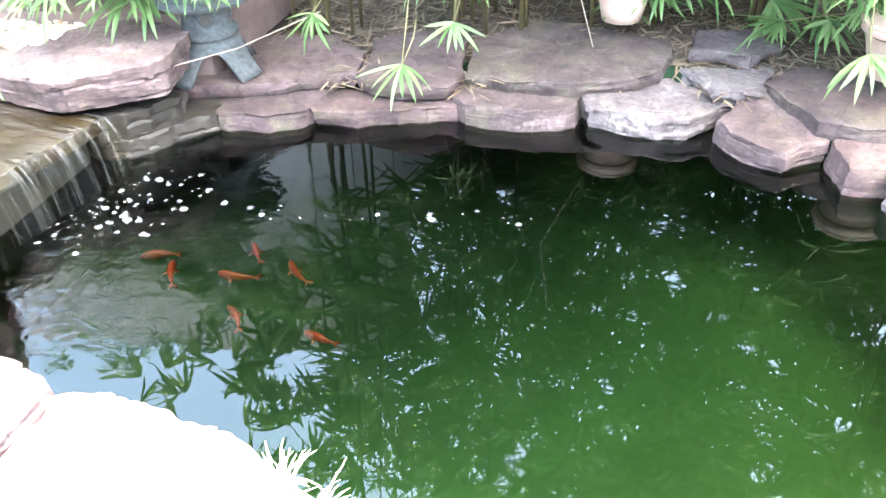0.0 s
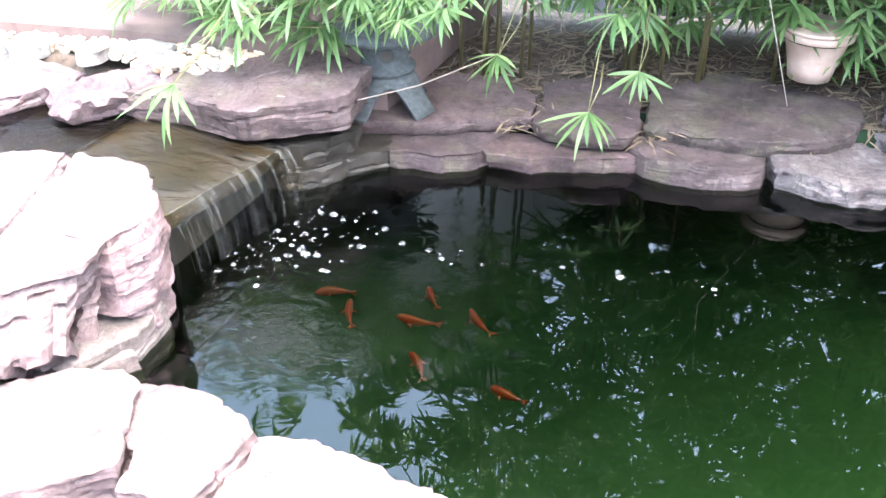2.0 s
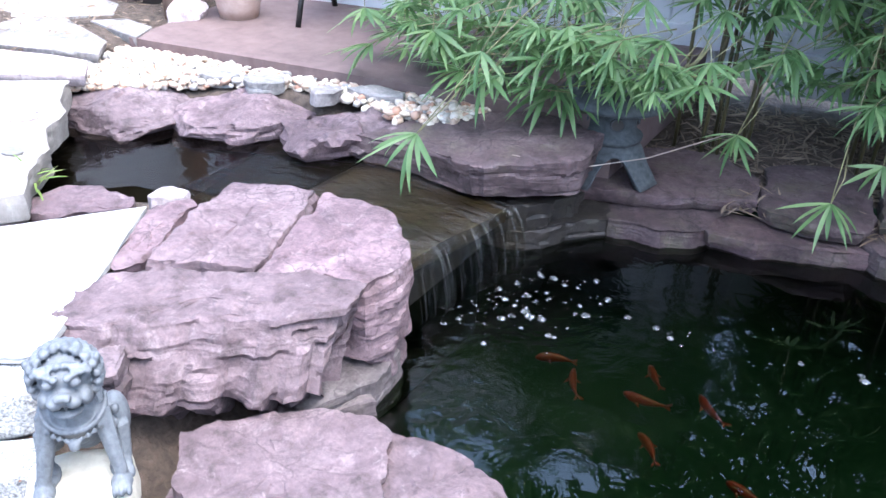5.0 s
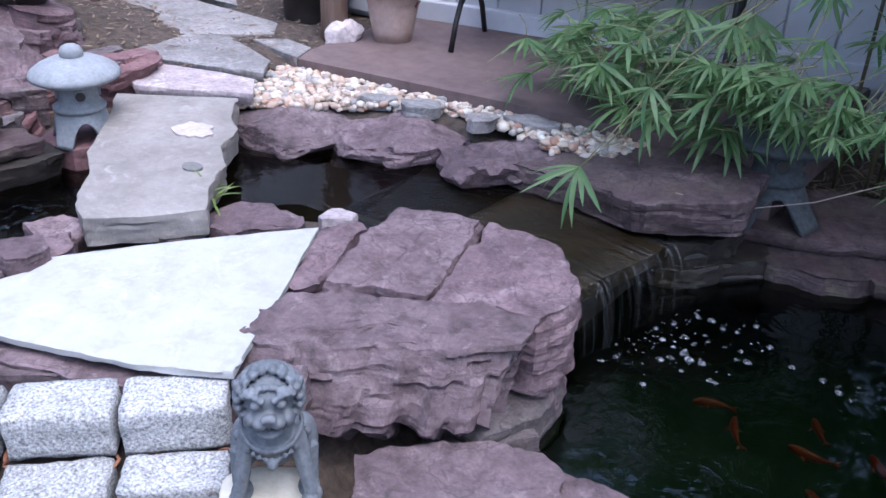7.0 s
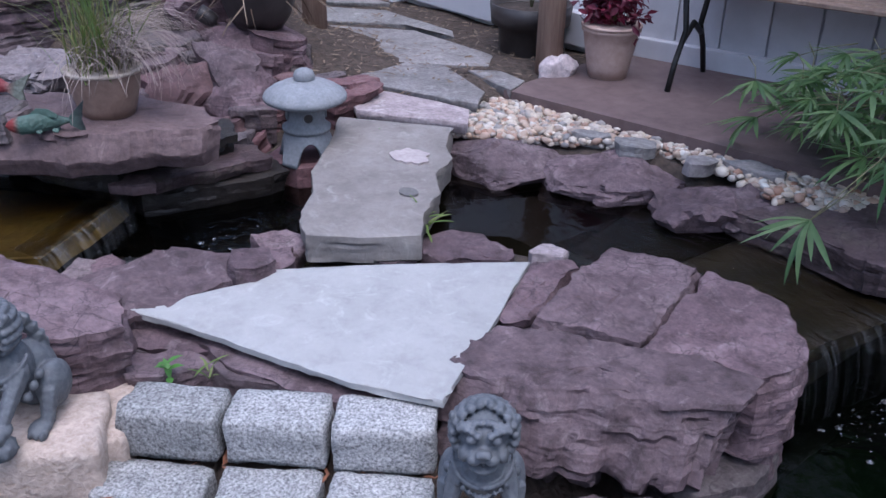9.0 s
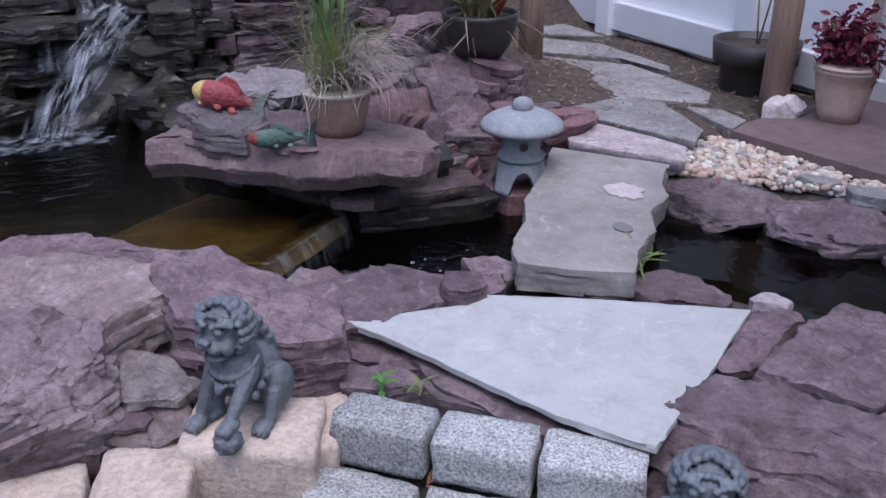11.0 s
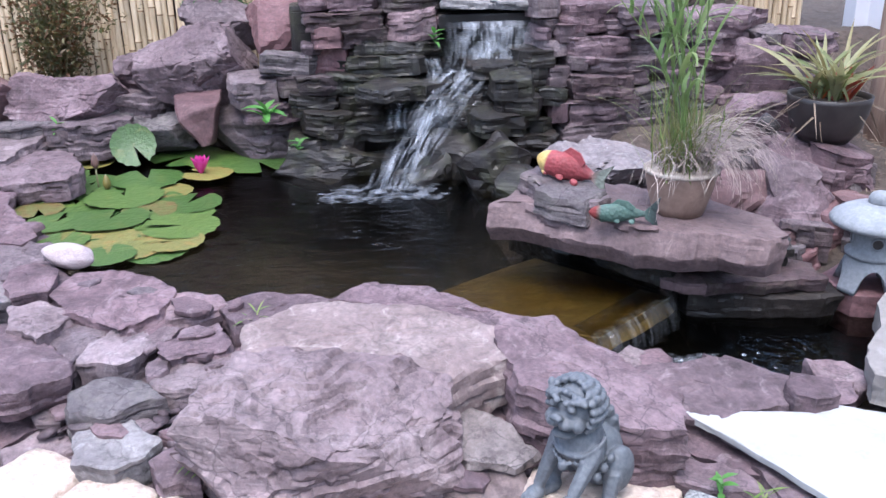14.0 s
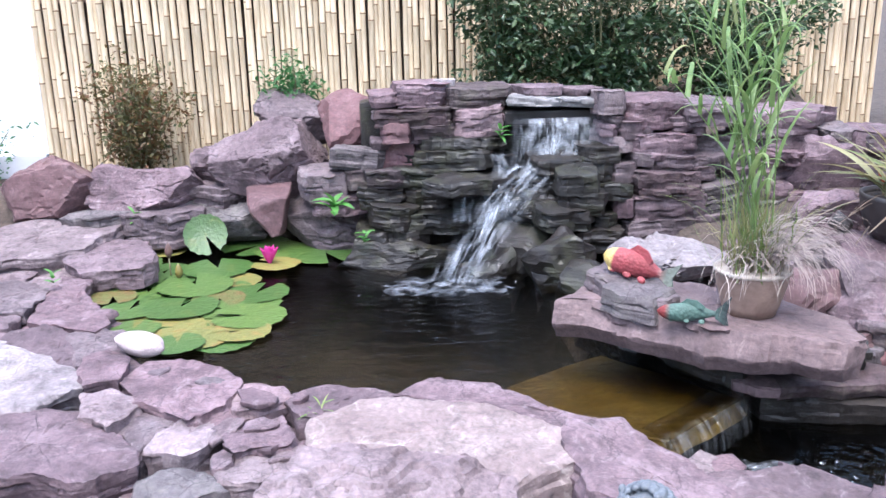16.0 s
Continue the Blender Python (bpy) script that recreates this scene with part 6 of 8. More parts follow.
# ---- stone lanterns ----
def lantern(m, label, light, flare=1.0):
    root = thing("stone_lantern", m, label, "lantern", "stone lanterns")
    n, rows = 64, 9
    v, f = [], []
    for side, th in ((0, 0.0), (1, 0.022)):
        for i in range(rows):
            for k in range(n):
                a = 2 * math.pi * k / n
                q = (a / (math.pi / 2)) % 1.0 - 0.5
                arch = 0.085 * math.sqrt(max(0.0, 1 - (q / 0.30) ** 2)) if abs(q) < 0.30 else 0.0
                z = mixp(arch, 0.125, i / (rows - 1))
                r = mixp(0.112 * flare, 0.078, min(1, z / 0.11) ** (1 / flare)) - th
                sq = 1 + 0.10 * abs(math.sin(2 * a)) ** 2 * (1 - z / 0.125)
                v.append((r * sq * math.cos(a), r * sq * math.sin(a), z))
    N = n * rows
    for i in range(rows - 1):
        for k in range(n):
            a, b = i * n + k, i * n + (k + 1) % n
            f += [(a, b, b + n, a + n), (N + b, N + a, N + a + n, N + b + n)]
    for k in range(n):
        b = (k + 1) % n
        f += [(b, k, N + k, N + b), (N - n + k, N - n + b, 2 * N - n + b, 2 * N - n + k)]
    part("base", mesh_of("base", v, f, light, True), root, "arched four-legged base")
    v, f = lathe([(0.086, 0.115), (0.088, 0.128), (0.074, 0.134), (0.068, 0.15), (0.068, 0.20), (0.074, 0.212), (0.074, 0.22)], 40)
    body = part("fire_box", mesh_of("fire_box", v, f, light, True), root)
    for a in range(0, 360, 90):
        v, f = lathe([(0.017, 0.0), (0.017, 0.006), (0.021, 0.006), (0.021, 0.0)], 16)
        part("window", mesh_of("window", v, f, light, True), body, "", pose(0, 0, 0.175, 0, 0, a + 45) @ pose(0.0665, 0, 0, 0, 90, 0))
        # dark disc paints the shade of a hole; the fire box is solid
        v, f = lathe([(0.016, 0.0), (0.016, 0.004)], 16)
        part("opening", mesh_of("opening", v, f, POTDK), body, "dark disc painted as the shaded window hole", pose(0, 0, 0.175, 0, 0, a + 45) @ pose(0.0665, 0, 0, 0, 90, 0))
    v, f = lathe([(0.07, 0.212), (0.135, 0.222), (0.148, 0.230), (0.150, 0.240), (0.143, 0.252), (0.118, 0.270), (0.086, 0.285), (0.05, 0.295), (0.03, 0.299)], 48)
    part("cap", mesh_of("cap", v, f, light, True), root, "wide domed cap")
    v, f = lathe([(0.034, 0.292), (0.038, 0.302), (0.038, 0.315), (0.032, 0.328), (0.018, 0.336), (0.004, 0.338)], 24)
    part("finial", mesh_of("finial", v, f, light, True), root)
    return root


lantern(pose(-3.19, 2.09, 0.145, 0, 0, 20), "small grey cast-stone garden lantern beside the bridge stone", CAST)
# second lantern: a darker grey than the first
DARKCAST = simple("dark_grey_cast_stone", (0.040, 0.045, 0.050), (0.095, 0.105, 0.112), 60, 0.9, 0.5, 0.004)
lantern(pose(-1.235, 3.47, 0.006, 0, 1, 78) @ Matrix.Diagonal((1.3, 1.3, 1.2, 1)), "dark grey cast-stone lantern under the bamboo leaves", DARKCAST, 1.3)
stone(-3.2, 2.1, 0.15, 0.30, 0.26, 0.16, 30, flat=0.2, mat=RED, label="flat reddish stone under the stone lantern")


# ---- fish figures ----
def fish_mat(name, stops, scale):
    m, nt, b = nodes_of(name)
    tc = nt.nodes.new("ShaderNodeTexCoord")
    sx = nt.nodes.new("ShaderNodeSeparateXYZ")
    nt.links.new(tc.outputs["Object"], sx.inputs[0])
    mr = nd(nt, "ShaderNodeMapRange")
    mr.inputs[1].default_value, mr.inputs[2].default_value = -0.11, 0.12
    nt.links.new(sx.outputs[0], mr.inputs[0])
    col = ramp(nt, mr.outputs[0], stops)
    vo = nd(nt, "ShaderNodeTexVoronoi", Scale=95.0)
    nt.links.new(tc.outputs["Object"], vo.inputs["Vector"])
    n = noise_tex(nt, tc.outputs["Object"], 26, 5)
    col = mixc(nt, 0.45, col, ramp(nt, n.outputs[0], [(0.3, (0.45, 0.45, 0.45)), (0.7, (1.2, 1.2, 1.2))]), "MULTIPLY")
    col = mixc(nt, 0.35, col, ramp(nt, vo.outputs["Distance"], [(0.0, (1.1, 1.1, 1.1)), (0.9, (0.4, 0.4, 0.4))]), "MULTIPLY")
    nt.links.new(col, b.inputs["Base Color"])
    b.inputs["Roughness"].default_value = 0.6
    bump(nt, b, vo.outputs["Distance"], 0.6, -0.004)
    return m


def fish_mesh(mat, L=0.32, fat=0.062):
    """Carp shape, nose at -x: body, tail, back fin and paired fins in one skin."""
    bm = bmesh.new()
    prof = [(-0.5, 0.10), (-0.46, 0.42), (-0.38, 0.72), (-0.25, 0.95), (-0.1, 1.0), (0.08, 0.88), (0.22, 0.62), (0.34, 0.36), (0.42, 0.26)]
    rings = []
    for u, r in prof:
        bend = 0.018 * math.sin(u * 5)
        ring = [bm.verts.new((u * L, bend + r * fat * 0.72 * math.cos(a), fat * (0.95 + 0.05 * r) + r * fat * math.sin(a))) for a in [2 * math.pi * k / 16 for k in range(16)]]
        rings.append(ring)
    for a, b in zip(rings, rings[1:]):
        for k in range(16):
            bm.faces.new((a[k], a[(k + 1) % 16], b[(k + 1) % 16], b[k]))
    bm.faces.new(rings[0][::-1])
    bm.faces.new(rings[-1])

    def fin(pts, th=0.008):
        lo = [bm.verts.new((x, y - th / 2, z)) for x, y, z in pts]
        hi = [bm.verts.new((x, y + th / 2, z)) for x, y, z in pts]
        bm.faces.new(lo[::-1])
        bm.faces.new(hi)
        for k in range(len(pts)):
            j = (k + 1) % len(pts)
            bm.faces.new((lo[k], lo[j], hi[j], hi[k]))

    c = fat * 0.97
    fin([(0.40 * L, 0.01, c - 0.012), (0.62 * L, 0.03, c - 0.045), (0.57 * L, 0.02, c), (0.63 * L, 0.03, c + 0.055), (0.40 * L, 0.01, c + 0.012)], 0.010)
    fin([(-0.16 * L, 0, c + fat * 0.9), (-0.05 * L, 0, c + fat * 1.5), (0.12 * L, 0, c + fat * 1.35), (0.24 * L, 0, c + fat * 0.75), (0.22 * L, 0, c + fat * 0.45)], 0.010)
    for s in (-1, 1):
        for u in (-0.28, -0.04, 0.2):
            m = Matrix.Translation((u * L, s * fat * 0.62, fat * 0.25)) @ Euler((s * 0.5, 0.3, 0)).to_matrix().to_4x4() @ Matrix.Diagonal((fat * 0.34, fat * 0.12, fat * 0.26, 1))
            bmesh.ops.create_icosphere(bm, subdivisions=2, radius=1, matrix=m)
        bmesh.ops.create_icosphere(bm, subdivisions=1, radius=fat * 0.12, matrix=Matrix.Translation((-0.42 * L, s * fat * 0.42, fat * 1.25)))
    me = bm_mesh("fish_figure", bm, mat, True)
    me.set_sharp_from_angle(angle=radians(40))
    return me


REDF = fish_mat("red_yellow_glaze", [(0.0, (0.62, 0.45, 0.12)), (0.17, (0.58, 0.44, 0.15)), (0.21, (0.30, 0.055, 0.06)), (0.8, (0.25, 0.045, 0.05)), (0.95, (0.20, 0.22, 0.18))], 1)
GRNF = fish_mat("green_red_glaze", [(0.0, (0.22, 0.03, 0.03)), (0.16, (0.22, 0.035, 0.03)), (0.24, (0.08, 0.14, 0.11)), (0.7, (0.09, 0.15, 0.12)), (0.95, (0.03, 0.04, 0.04))], 1)
thing("fish_figure", pose(-3.45, 1.09, 0.505, -10, 12, 48), "red ceramic fish figure with a yellow head", "fish figure", "fish figures", me=fish_mesh(REDF, 0.225, 0.045))
thing("fish_figure", pose(-3.16, 1.185, 0.45, -8, 0, 66), "green ceramic fish figure with a red head", "fish figure", "fish figures", me=fish_mesh(GRNF, 0.19, 0.029))
stone(-3.43, 1.09, 0.505, 0.32, 0.22, 0.08, 36, mat=GREY, label="rough grey stone under the red fish figure", ty=6)

# ---- gold-orange carp just under the surface ----
KOI = simple("red_orange_carp", (0.30, 0.018, 0.008), (0.42, 0.035, 0.012), 22, 0.4, 0.2)


def carp_mesh(L, fat, bend):
    """A slim carp from above: tapered body, forked tail, two breast fins."""
    h = Heap()
    v, f = [], []
    prof = [(-0.5, 0.12), (-0.45, 0.55), (-0.34, 0.9), (-0.18, 1.0), (0.0, 0.86), (0.16, 0.6), (0.28, 0.34), (0.36, 0.22)]
    for u, r in prof:
        for k in range(12):
            a = 6.2832 * k / 12
            v.append((u * L, bend * u * u * L + r * fat * 0.7 * math.cos(a), r * fat * math.sin(a)))
    for i in range(len(prof) - 1):
        f += [(12 * i + k, 12 * i + (k + 1) % 12, 12 * i + 12 + (k + 1) % 12, 12 * i + 12 + k) for k in range(12)]
    f += [tuple(range(11, -1, -1)), tuple(range(12 * len(prof) - 12, 12 * len(prof)))]
    h.add((v, f))
    y = bend * 0.2 * L
    for s in (-1, 1):
        h.add(([(0.34 * L, bend * 0.12 * L, 0.002), (0.50 * L, y + s * 0.10 * L, 0.004), (0.46 * L, y + s * 0.02 * L, 0.0), (0.34 * L, bend * 0.12 * L, -0.004), (0.50 * L, y + s * 0.10 * L, -0.004), (0.46 * L, y + s * 0.02 * L, -0.004)], [(0, 1, 2), (5, 4, 3), (0, 3, 4, 1), (1, 4, 5, 2)]))
        h.add(([(-0.24 * L, s * fat * 0.55, -0.003), (-0.10 * L, s * fat * 1.5, -0.006), (-0.14 * L, s * fat * 0.6, -0.003), (-0.24 * L, s * fat * 0.55, -0.007), (-0.10 * L, s * fat * 1.5, -0.009), (-0.14 * L, s * fat * 0.6, -0.007)], [(0, 1, 2), (5, 4, 3), (0, 3, 4, 1), (1, 4, 5, 2)]))
    return h.mesh("carp", KOI, True)


for i, (x, y, a) in enumerate(((-0.72, 2.59, 186), (-0.65, 2.44, 130), (-0.40, 2.44, 168), (-0.92, 2.55, 120), (-1.02, 2.66, 200), (-0.75, 2.76, 128), (-0.56, 2.65, 140))):
    thing("carp", pose(x, y, -0.215 - 0.02 * (i % 3), 0, 0, a + 180), "slim red-orange carp swimming under the green surface", "fish", "carp in the pond", me=carp_mesh(0.135 - 0.012 * (i % 3), 0.016, (0.3, -0.4, 0.1)[i % 3]))


# ---- pots ----
def pot(m, prof, mat, label, rim=None, soil=0.88):
    """A turned open pot: body with thickness, rim and soil."""
    root = thing("flower_pot", m, label, "pot")
    inner = [(r - 0.012, z) for r, z in prof[::-1] if z > prof[-1][1] * 0.5]
    v, f = lathe(prof + inner, 40, 0.01)
    part("body", mesh_of("body", v, f, mat, True), root)
    r, z = prof[-1]
    if rim:
        v, f = lathe([(r - 0.013, z - 0.006), (r + 0.003, z - 0.008), (r + 0.0045, z), (r + 0.001, z + 0.004), (r - 0.011, z + 0.003)], 40, 0.02)
        part("rim", mesh_of("rim", v, f, rim, True), root, "worn pale rim")
    v, f = lathe([(r - 0.014, z * soil - 0.02), (r - 0.014, z * soil), (0.01, z * soil + 0.012)], 24, 0.05)
    part("soil", mesh_of("soil", v, f, SOIL, True), root, "dark potting soil")
    return root


pot(pose(-3.25, 1.415, 0.44, 0, 0, 0), [(0.08, 0.0), (0.09, 0.03), (0.106, 0.09), (0.113, 0.13), (0.115, 0.145)], POTBR, "brown stoneware bowl of tall grass on the slab", RIMM)
pot(pose(-4.02, 2.38, 0.43), [(0.10, 0.0), (0.135, 0.05), (0.158, 0.12), (0.165, 0.17), (0.168, 0.19)], POTDK, "black bowl planter on the rocks with a bromeliad")
pot(pose(-3.06, 3.58, Z_PATIO), [(0.085, 0.0), (0.095, 0.05), (0.112, 0.14), (0.122, 0.2), (0.13, 0.205), (0.13, 0.23)], TERRA, "pinkish terracotta pot of red foliage on the patio", TERRA)
pot(pose(-3.58, 3.60, 0.19), [(0.13, 0.0), (0.145, 0.05), (0.155, 0.17), (0.19, 0.175), (0.2, 0.27)], POTDK, "large dark nursery pot with a bare twig")
pot(pose(0.17, 4.12, 0.08), [(0.075, 0.0), (0.085, 0.05), (0.11, 0.15), (0.125, 0.155), (0.128, 0.19)], TERRA, "old terracotta pot under the bamboo", TERRA)
pot(pose(1.10, 3.86, 0.06), [(0.075, 0.0), (0.085, 0.05), (0.11, 0.15), (0.125, 0.155), (0.128, 0.19)], TERRA, "terracotta pot half hidden by bamboo leaves", TERRA)

# ---- posts and loose white stones ----
for x, y, h in ((-4.38, 2.88, 2.3), (-3.28, 3.43, 2.3)):
    v, f = lathe([(0.062, 0.0), (0.061, 0.6), (0.06, 1.2), (0.059, h)], 20, 0.04)
    thing("wooden_post", pose(x, y, 0.12), "round weathered wooden post standing by the path", "post", "wooden posts", me=mesh_of("wooden_post", v, f, WOOD, True))
stone(-3.21, 3.41, 0.32, 0.17, 0.1, 0.14, 60, mat=WHITE, rough=1.6, label="white quartz stone beside the terracotta pot")
v, f = ICO[4]
v = [Vector(p) * (1 + 0.16 * noise.noise(Vector(p) * 1.3) + 0.04 * noise.noise(Vector(p) * 4)) for p in v]
thing("white_stone", pose(-3.64, -0.58, 0.285, 0, 5, 75) @ Matrix.Diagonal((0.092, 0.052, 0.042, 1)), "smooth white oval stone on the lily pond's edge", "stone", me=mesh_of("white_stone", v, f, WHITE, True))
spot = thing("garden_spotlight", pose(-4.12, 2.22, 0.40, 0, 0, -30), "small black garden spotlight tucked among the rocks", "lamp")
v, f = lathe([(0.028, 0), (0.034, 0.02), (0.036, 0.08), (0.03, 0.085)], 18)
part("housing", mesh_of("housing", v, f, POTDK, True), spot, "", pose(0, 0, 0.05, 55, 0, 0))
v, f = lathe([(0.006, -0.1), (0.006, 0.06)], 8)
part("stake", mesh_of("stake", v, f, POTDK, True), spot)
stone(-5.1, 0.62, 1.03, 0.1, 0.07, 0.04, 75, mat=WHITE, rough=0.8, label="small white stone on the waterfall wall")
stone(-5.0, -1.12, 0.345, 0.16, 0.1, 0.05, 20, mat=PALE)


# ---- bench with iron legs ----
def bench(m, L):
    root = thing("garden_bench", m, "garden bench with black iron legs and wooden slats", "bench")
    for x in (0.0, L):
        h = Heap()
        for pts in ([(x, 0.0, 0), (x, 0.045, 0.12), (x, 0.12, 0.24), (x, 0.06, 0.42)], [(x, 0.40, 0), (x, 0.35, 0.13), (x, 0.28, 0.24), (x, 0.36, 0.42), (x, 0.46, 0.85)], [(x, 0.10, 0.20), (x, 0.20, 0.26), (x, 0.30, 0.20)], [(x, 0.05, 0.42), (x, 0.40, 0.42)]):
            h.add(tube(pts, 0.013, 8))
        part("leg_frame", h.mesh("leg_frame", IRON, True), root, "curved black cast-iron leg frame")
    bm = bmesh.new()
    box(bm, (0, 0, 0), (L + 0.1, 0.05, 0.02), bevel=0.004, seg=1)
    me = bm_mesh("slat", bm, WOOD)
    for i in range(6):
        part("slat", me, root, "", Matrix.Translation((L / 2, 0.05 + 0.07 * i, 0.435)))
    for i in range(4):
        part("slat", me, root, "", pose(L / 2, 0.40 + 0.018 * i, 0.55 + 0.09 * i, 78, 0, 0))


bench(pose(-2.74, 3.60, Z_PATIO, 0, 0, 14), 1.15)
# ---- plants ----
GRASS = leafy("green_grass", [(0.10, 0.17, 0.03), (0.16, 0.24, 0.05), (0.24, 0.28, 0.09)])
YGRASS = leafy("yellowing_grass", [(0.20, 0.21, 0.06), (0.30, 0.28, 0.11), (0.16, 0.19, 0.05)])
STRAW = leafy("dry_straw", [(0.15, 0.105, 0.07), (0.24, 0.185, 0.135), (0.11, 0.075, 0.05)], 0.7, 0.15)
STRAWL = leafy("grey_dead_stem", [(0.26, 0.21, 0.19), (0.36, 0.30, 0.27), (0.20, 0.16, 0.14)], 0.8, 0.15)
BAMB = leafy("bamboo_leaf", [(0.085, 0.165, 0.055), (0.15, 0.245, 0.09), (0.24, 0.34, 0.15), (0.115, 0.20, 0.075)], 0.4, 0.45)
ROSE = leafy("rose_leaf", [(0.018, 0.045, 0.016), (0.04, 0.075, 0.028), (0.07, 0.11, 0.045), (0.13, 0.16, 0.08)], 0.35, 0.25)
NAND = leafy("russet_shrub_leaf", [(0.06, 0.08, 0.025), (0.12, 0.10, 0.03), (0.16, 0.07, 0.03), (0.09, 0.11, 0.035)])
FERN = leafy("fern_green_leaf", [(0.045, 0.13, 0.035), (0.07, 0.18, 0.05)])
COLEUS = leafy("wine_red_leaf", [(0.10, 0.010, 0.03), (0.18, 0.022, 0.05), (0.07, 0.012, 0.03)])
BROM = leafy("bromeliad_leaf", [(0.14, 0.17, 0.05), (0.32, 0.31, 0.15), (0.26, 0.22, 0.09)])
HERB = leafy("herb_leaf", [(0.09, 0.23, 0.04), (0.13, 0.30, 0.06)])
STEM = simple("twig_bark", (0.10, 0.10, 0.04), (0.22, 0.20, 0.10), 20, 0.7, 0.2)
CULM = simple("living_culm", (0.045, 0.038, 0.018), (0.10, 0.085, 0.035), 9, 0.5, 0.2)
PETAL = leafy("pink_petal", [(0.60, 0.03, 0.28), (0.72, 0.08, 0.40)])
WPETAL = leafy("pale_petal", [(0.75, 0.7, 0.68), (0.7, 0.25, 0.28)])


def blade(L, w, droop=0.6, seg=5, fold=0.25):
    """A narrow pointed leaf along +x, drooping, with a folded midrib."""
    v, f = [], []
    for i in range(seg + 1):
        k = i / seg
        ww = w * (math.sin(math.pi * min(1, k * 0.9 + 0.10)) ** 0.8) * (1 if i < seg else 0.05)
        x, z = L * k * (1 - 0.12 * droop * k), -L * droop * 0.5 * k * k
        v += [(x, -ww / 2, z + fold * ww * 0.5), (x, 0, z), (x, ww / 2, z + fold * ww * 0.5)]
    for i in range(seg):
        a = 3 * i
        f += [(a, a + 1, a + 4, a + 3), (a + 1, a + 2, a + 5, a + 4)]
    return v, f


def spray_mesh(seed, n=8, L=0.13):
    """A fan of bamboo leaves at a twig's end."""
    r = random.Random(seed)
    h = Heap()
    for i in range(n):
        a = -70 + 140 * (i + r.uniform(-0.3, 0.3)) / (n - 1)
        h.add(blade(L * r.uniform(0.75, 1.2), L * r.uniform(0.085, 0.125), r.uniform(0.1, 0.7)), pose(0, 0, 0, r.uniform(-25, 25), r.uniform(-8, 20), a))
    return h.mesh("leaf_spray", BAMB, True)


SPRAYS = [spray_mesh(s, 8 + s % 4, 0.12 + 0.012 * (s % 3)) for s in range(6)]
TWIG = mesh_of("twig", *tube([(-0.16, 0, 0.03), (-0.08, 0.01, 0.02), (0, 0, 0)], [0.0022, 0.0018, 0.0014], 5), STEM, True)


def spray(root, r, p, yaw, pitch, size, twig=True):
    m = Matrix.Translation(p) @ pose(0, 0, 0, r.uniform(-20, 20), pitch, yaw) @ Matrix.Scale(size, 4)
    part("leaf_spray", r.choice(SPRAYS), root, "", m)
    if twig:
        part("twig", TWIG, root, "", m)


def bamboo(x, y, culms, seed, label, sprays, zlo=0.35, zhi=2.6, spread=0.6, front=-90):
    """A clump of bamboo: culms with nodes and leaf sprays out to its front."""
    r = random.Random(seed)
    root = thing("bamboo_plant", pose(x, y, land(x, y)), label, "bamboo", "bamboo plants")
    for i in range(culms):
        bx, by = r.gauss(0, 0.1), r.gauss(0, 0.07)
        dx, dy = r.gauss(0, 0.18), r.gauss(-0.12, 0.15)
        H = r.uniform(2.4, 3.1)
        pts = [(bx + dx * k * k * 1.4, by + dy * k * k * 1.6, -0.02 + H * k) for k in [j / 9 for j in range(10)]]
        part("culm", mesh_of("culm", *tube(pts, [0.0085 - 0.0006 * j for j in range(10)], 8), CULM, True), root)
    for i in range(sprays):
        z = r.uniform(zlo, zhi)
        a = radians(front + r.gauss(0, 55))
        d = abs(r.gauss(spread * 0.6, spread * 0.45))
        spray(root, r, (d * math.cos(a), d * math.sin(a), z), math.degrees(a) + r.uniform(-50, 50), r.uniform(-10, 32), r.uniform(0.85, 1.35) * (1.0 if z < 1.1 else 1.7))
    return root


NB = "green bamboo clump with narrow leaves"
b1 = bamboo(-1.0, 3.95, 7, 1, NB + " beside the patio", 10, 1.0, 2.6, 0.5, -115)
b2 = bamboo(-0.45, 4.15, 8, 2, NB + " behind the lantern", 30, 0.8, 2.6, 0.6, -95)
b3 = bamboo(0.1, 4.35, 9, 3, NB + " above dry leaf litter", 70, 0.5, 2.6, 0.6, -90)
b4 = bamboo(0.75, 4.3, 9, 4, NB + " over the terracotta pots", 70, 0.4, 2.6, 0.6, -85)
b5 = bamboo(1.45, 4.15, 8, 5, NB + " at the pond's far corner", 70, 0.3, 2.6, 0.6, -100)


def crown(root, seed, count, c, rad, size=1.0, yaw=-100, pitch=(-14, 16), twigs=True):
    """Leaf sprays filling a lens-shaped part of the plant's crown."""
    r = random.Random(seed)
    o = root.matrix_basis.translation
    for i in range(count):
        while True:
            u = Vector((r.uniform(-1, 1), r.uniform(-1, 1), r.uniform(-1, 1)))
            if 0.15 < u.length < 1:
                break
        p = Vector((c[0] + u.x * rad[0], c[1] + u.y * rad[1], c[2] + u.z * rad[2])) - o
        spray(root, r, p, yaw + r.uniform(-75, 75), r.uniform(*pitch), size * r.uniform(0.8, 1.25), twigs)


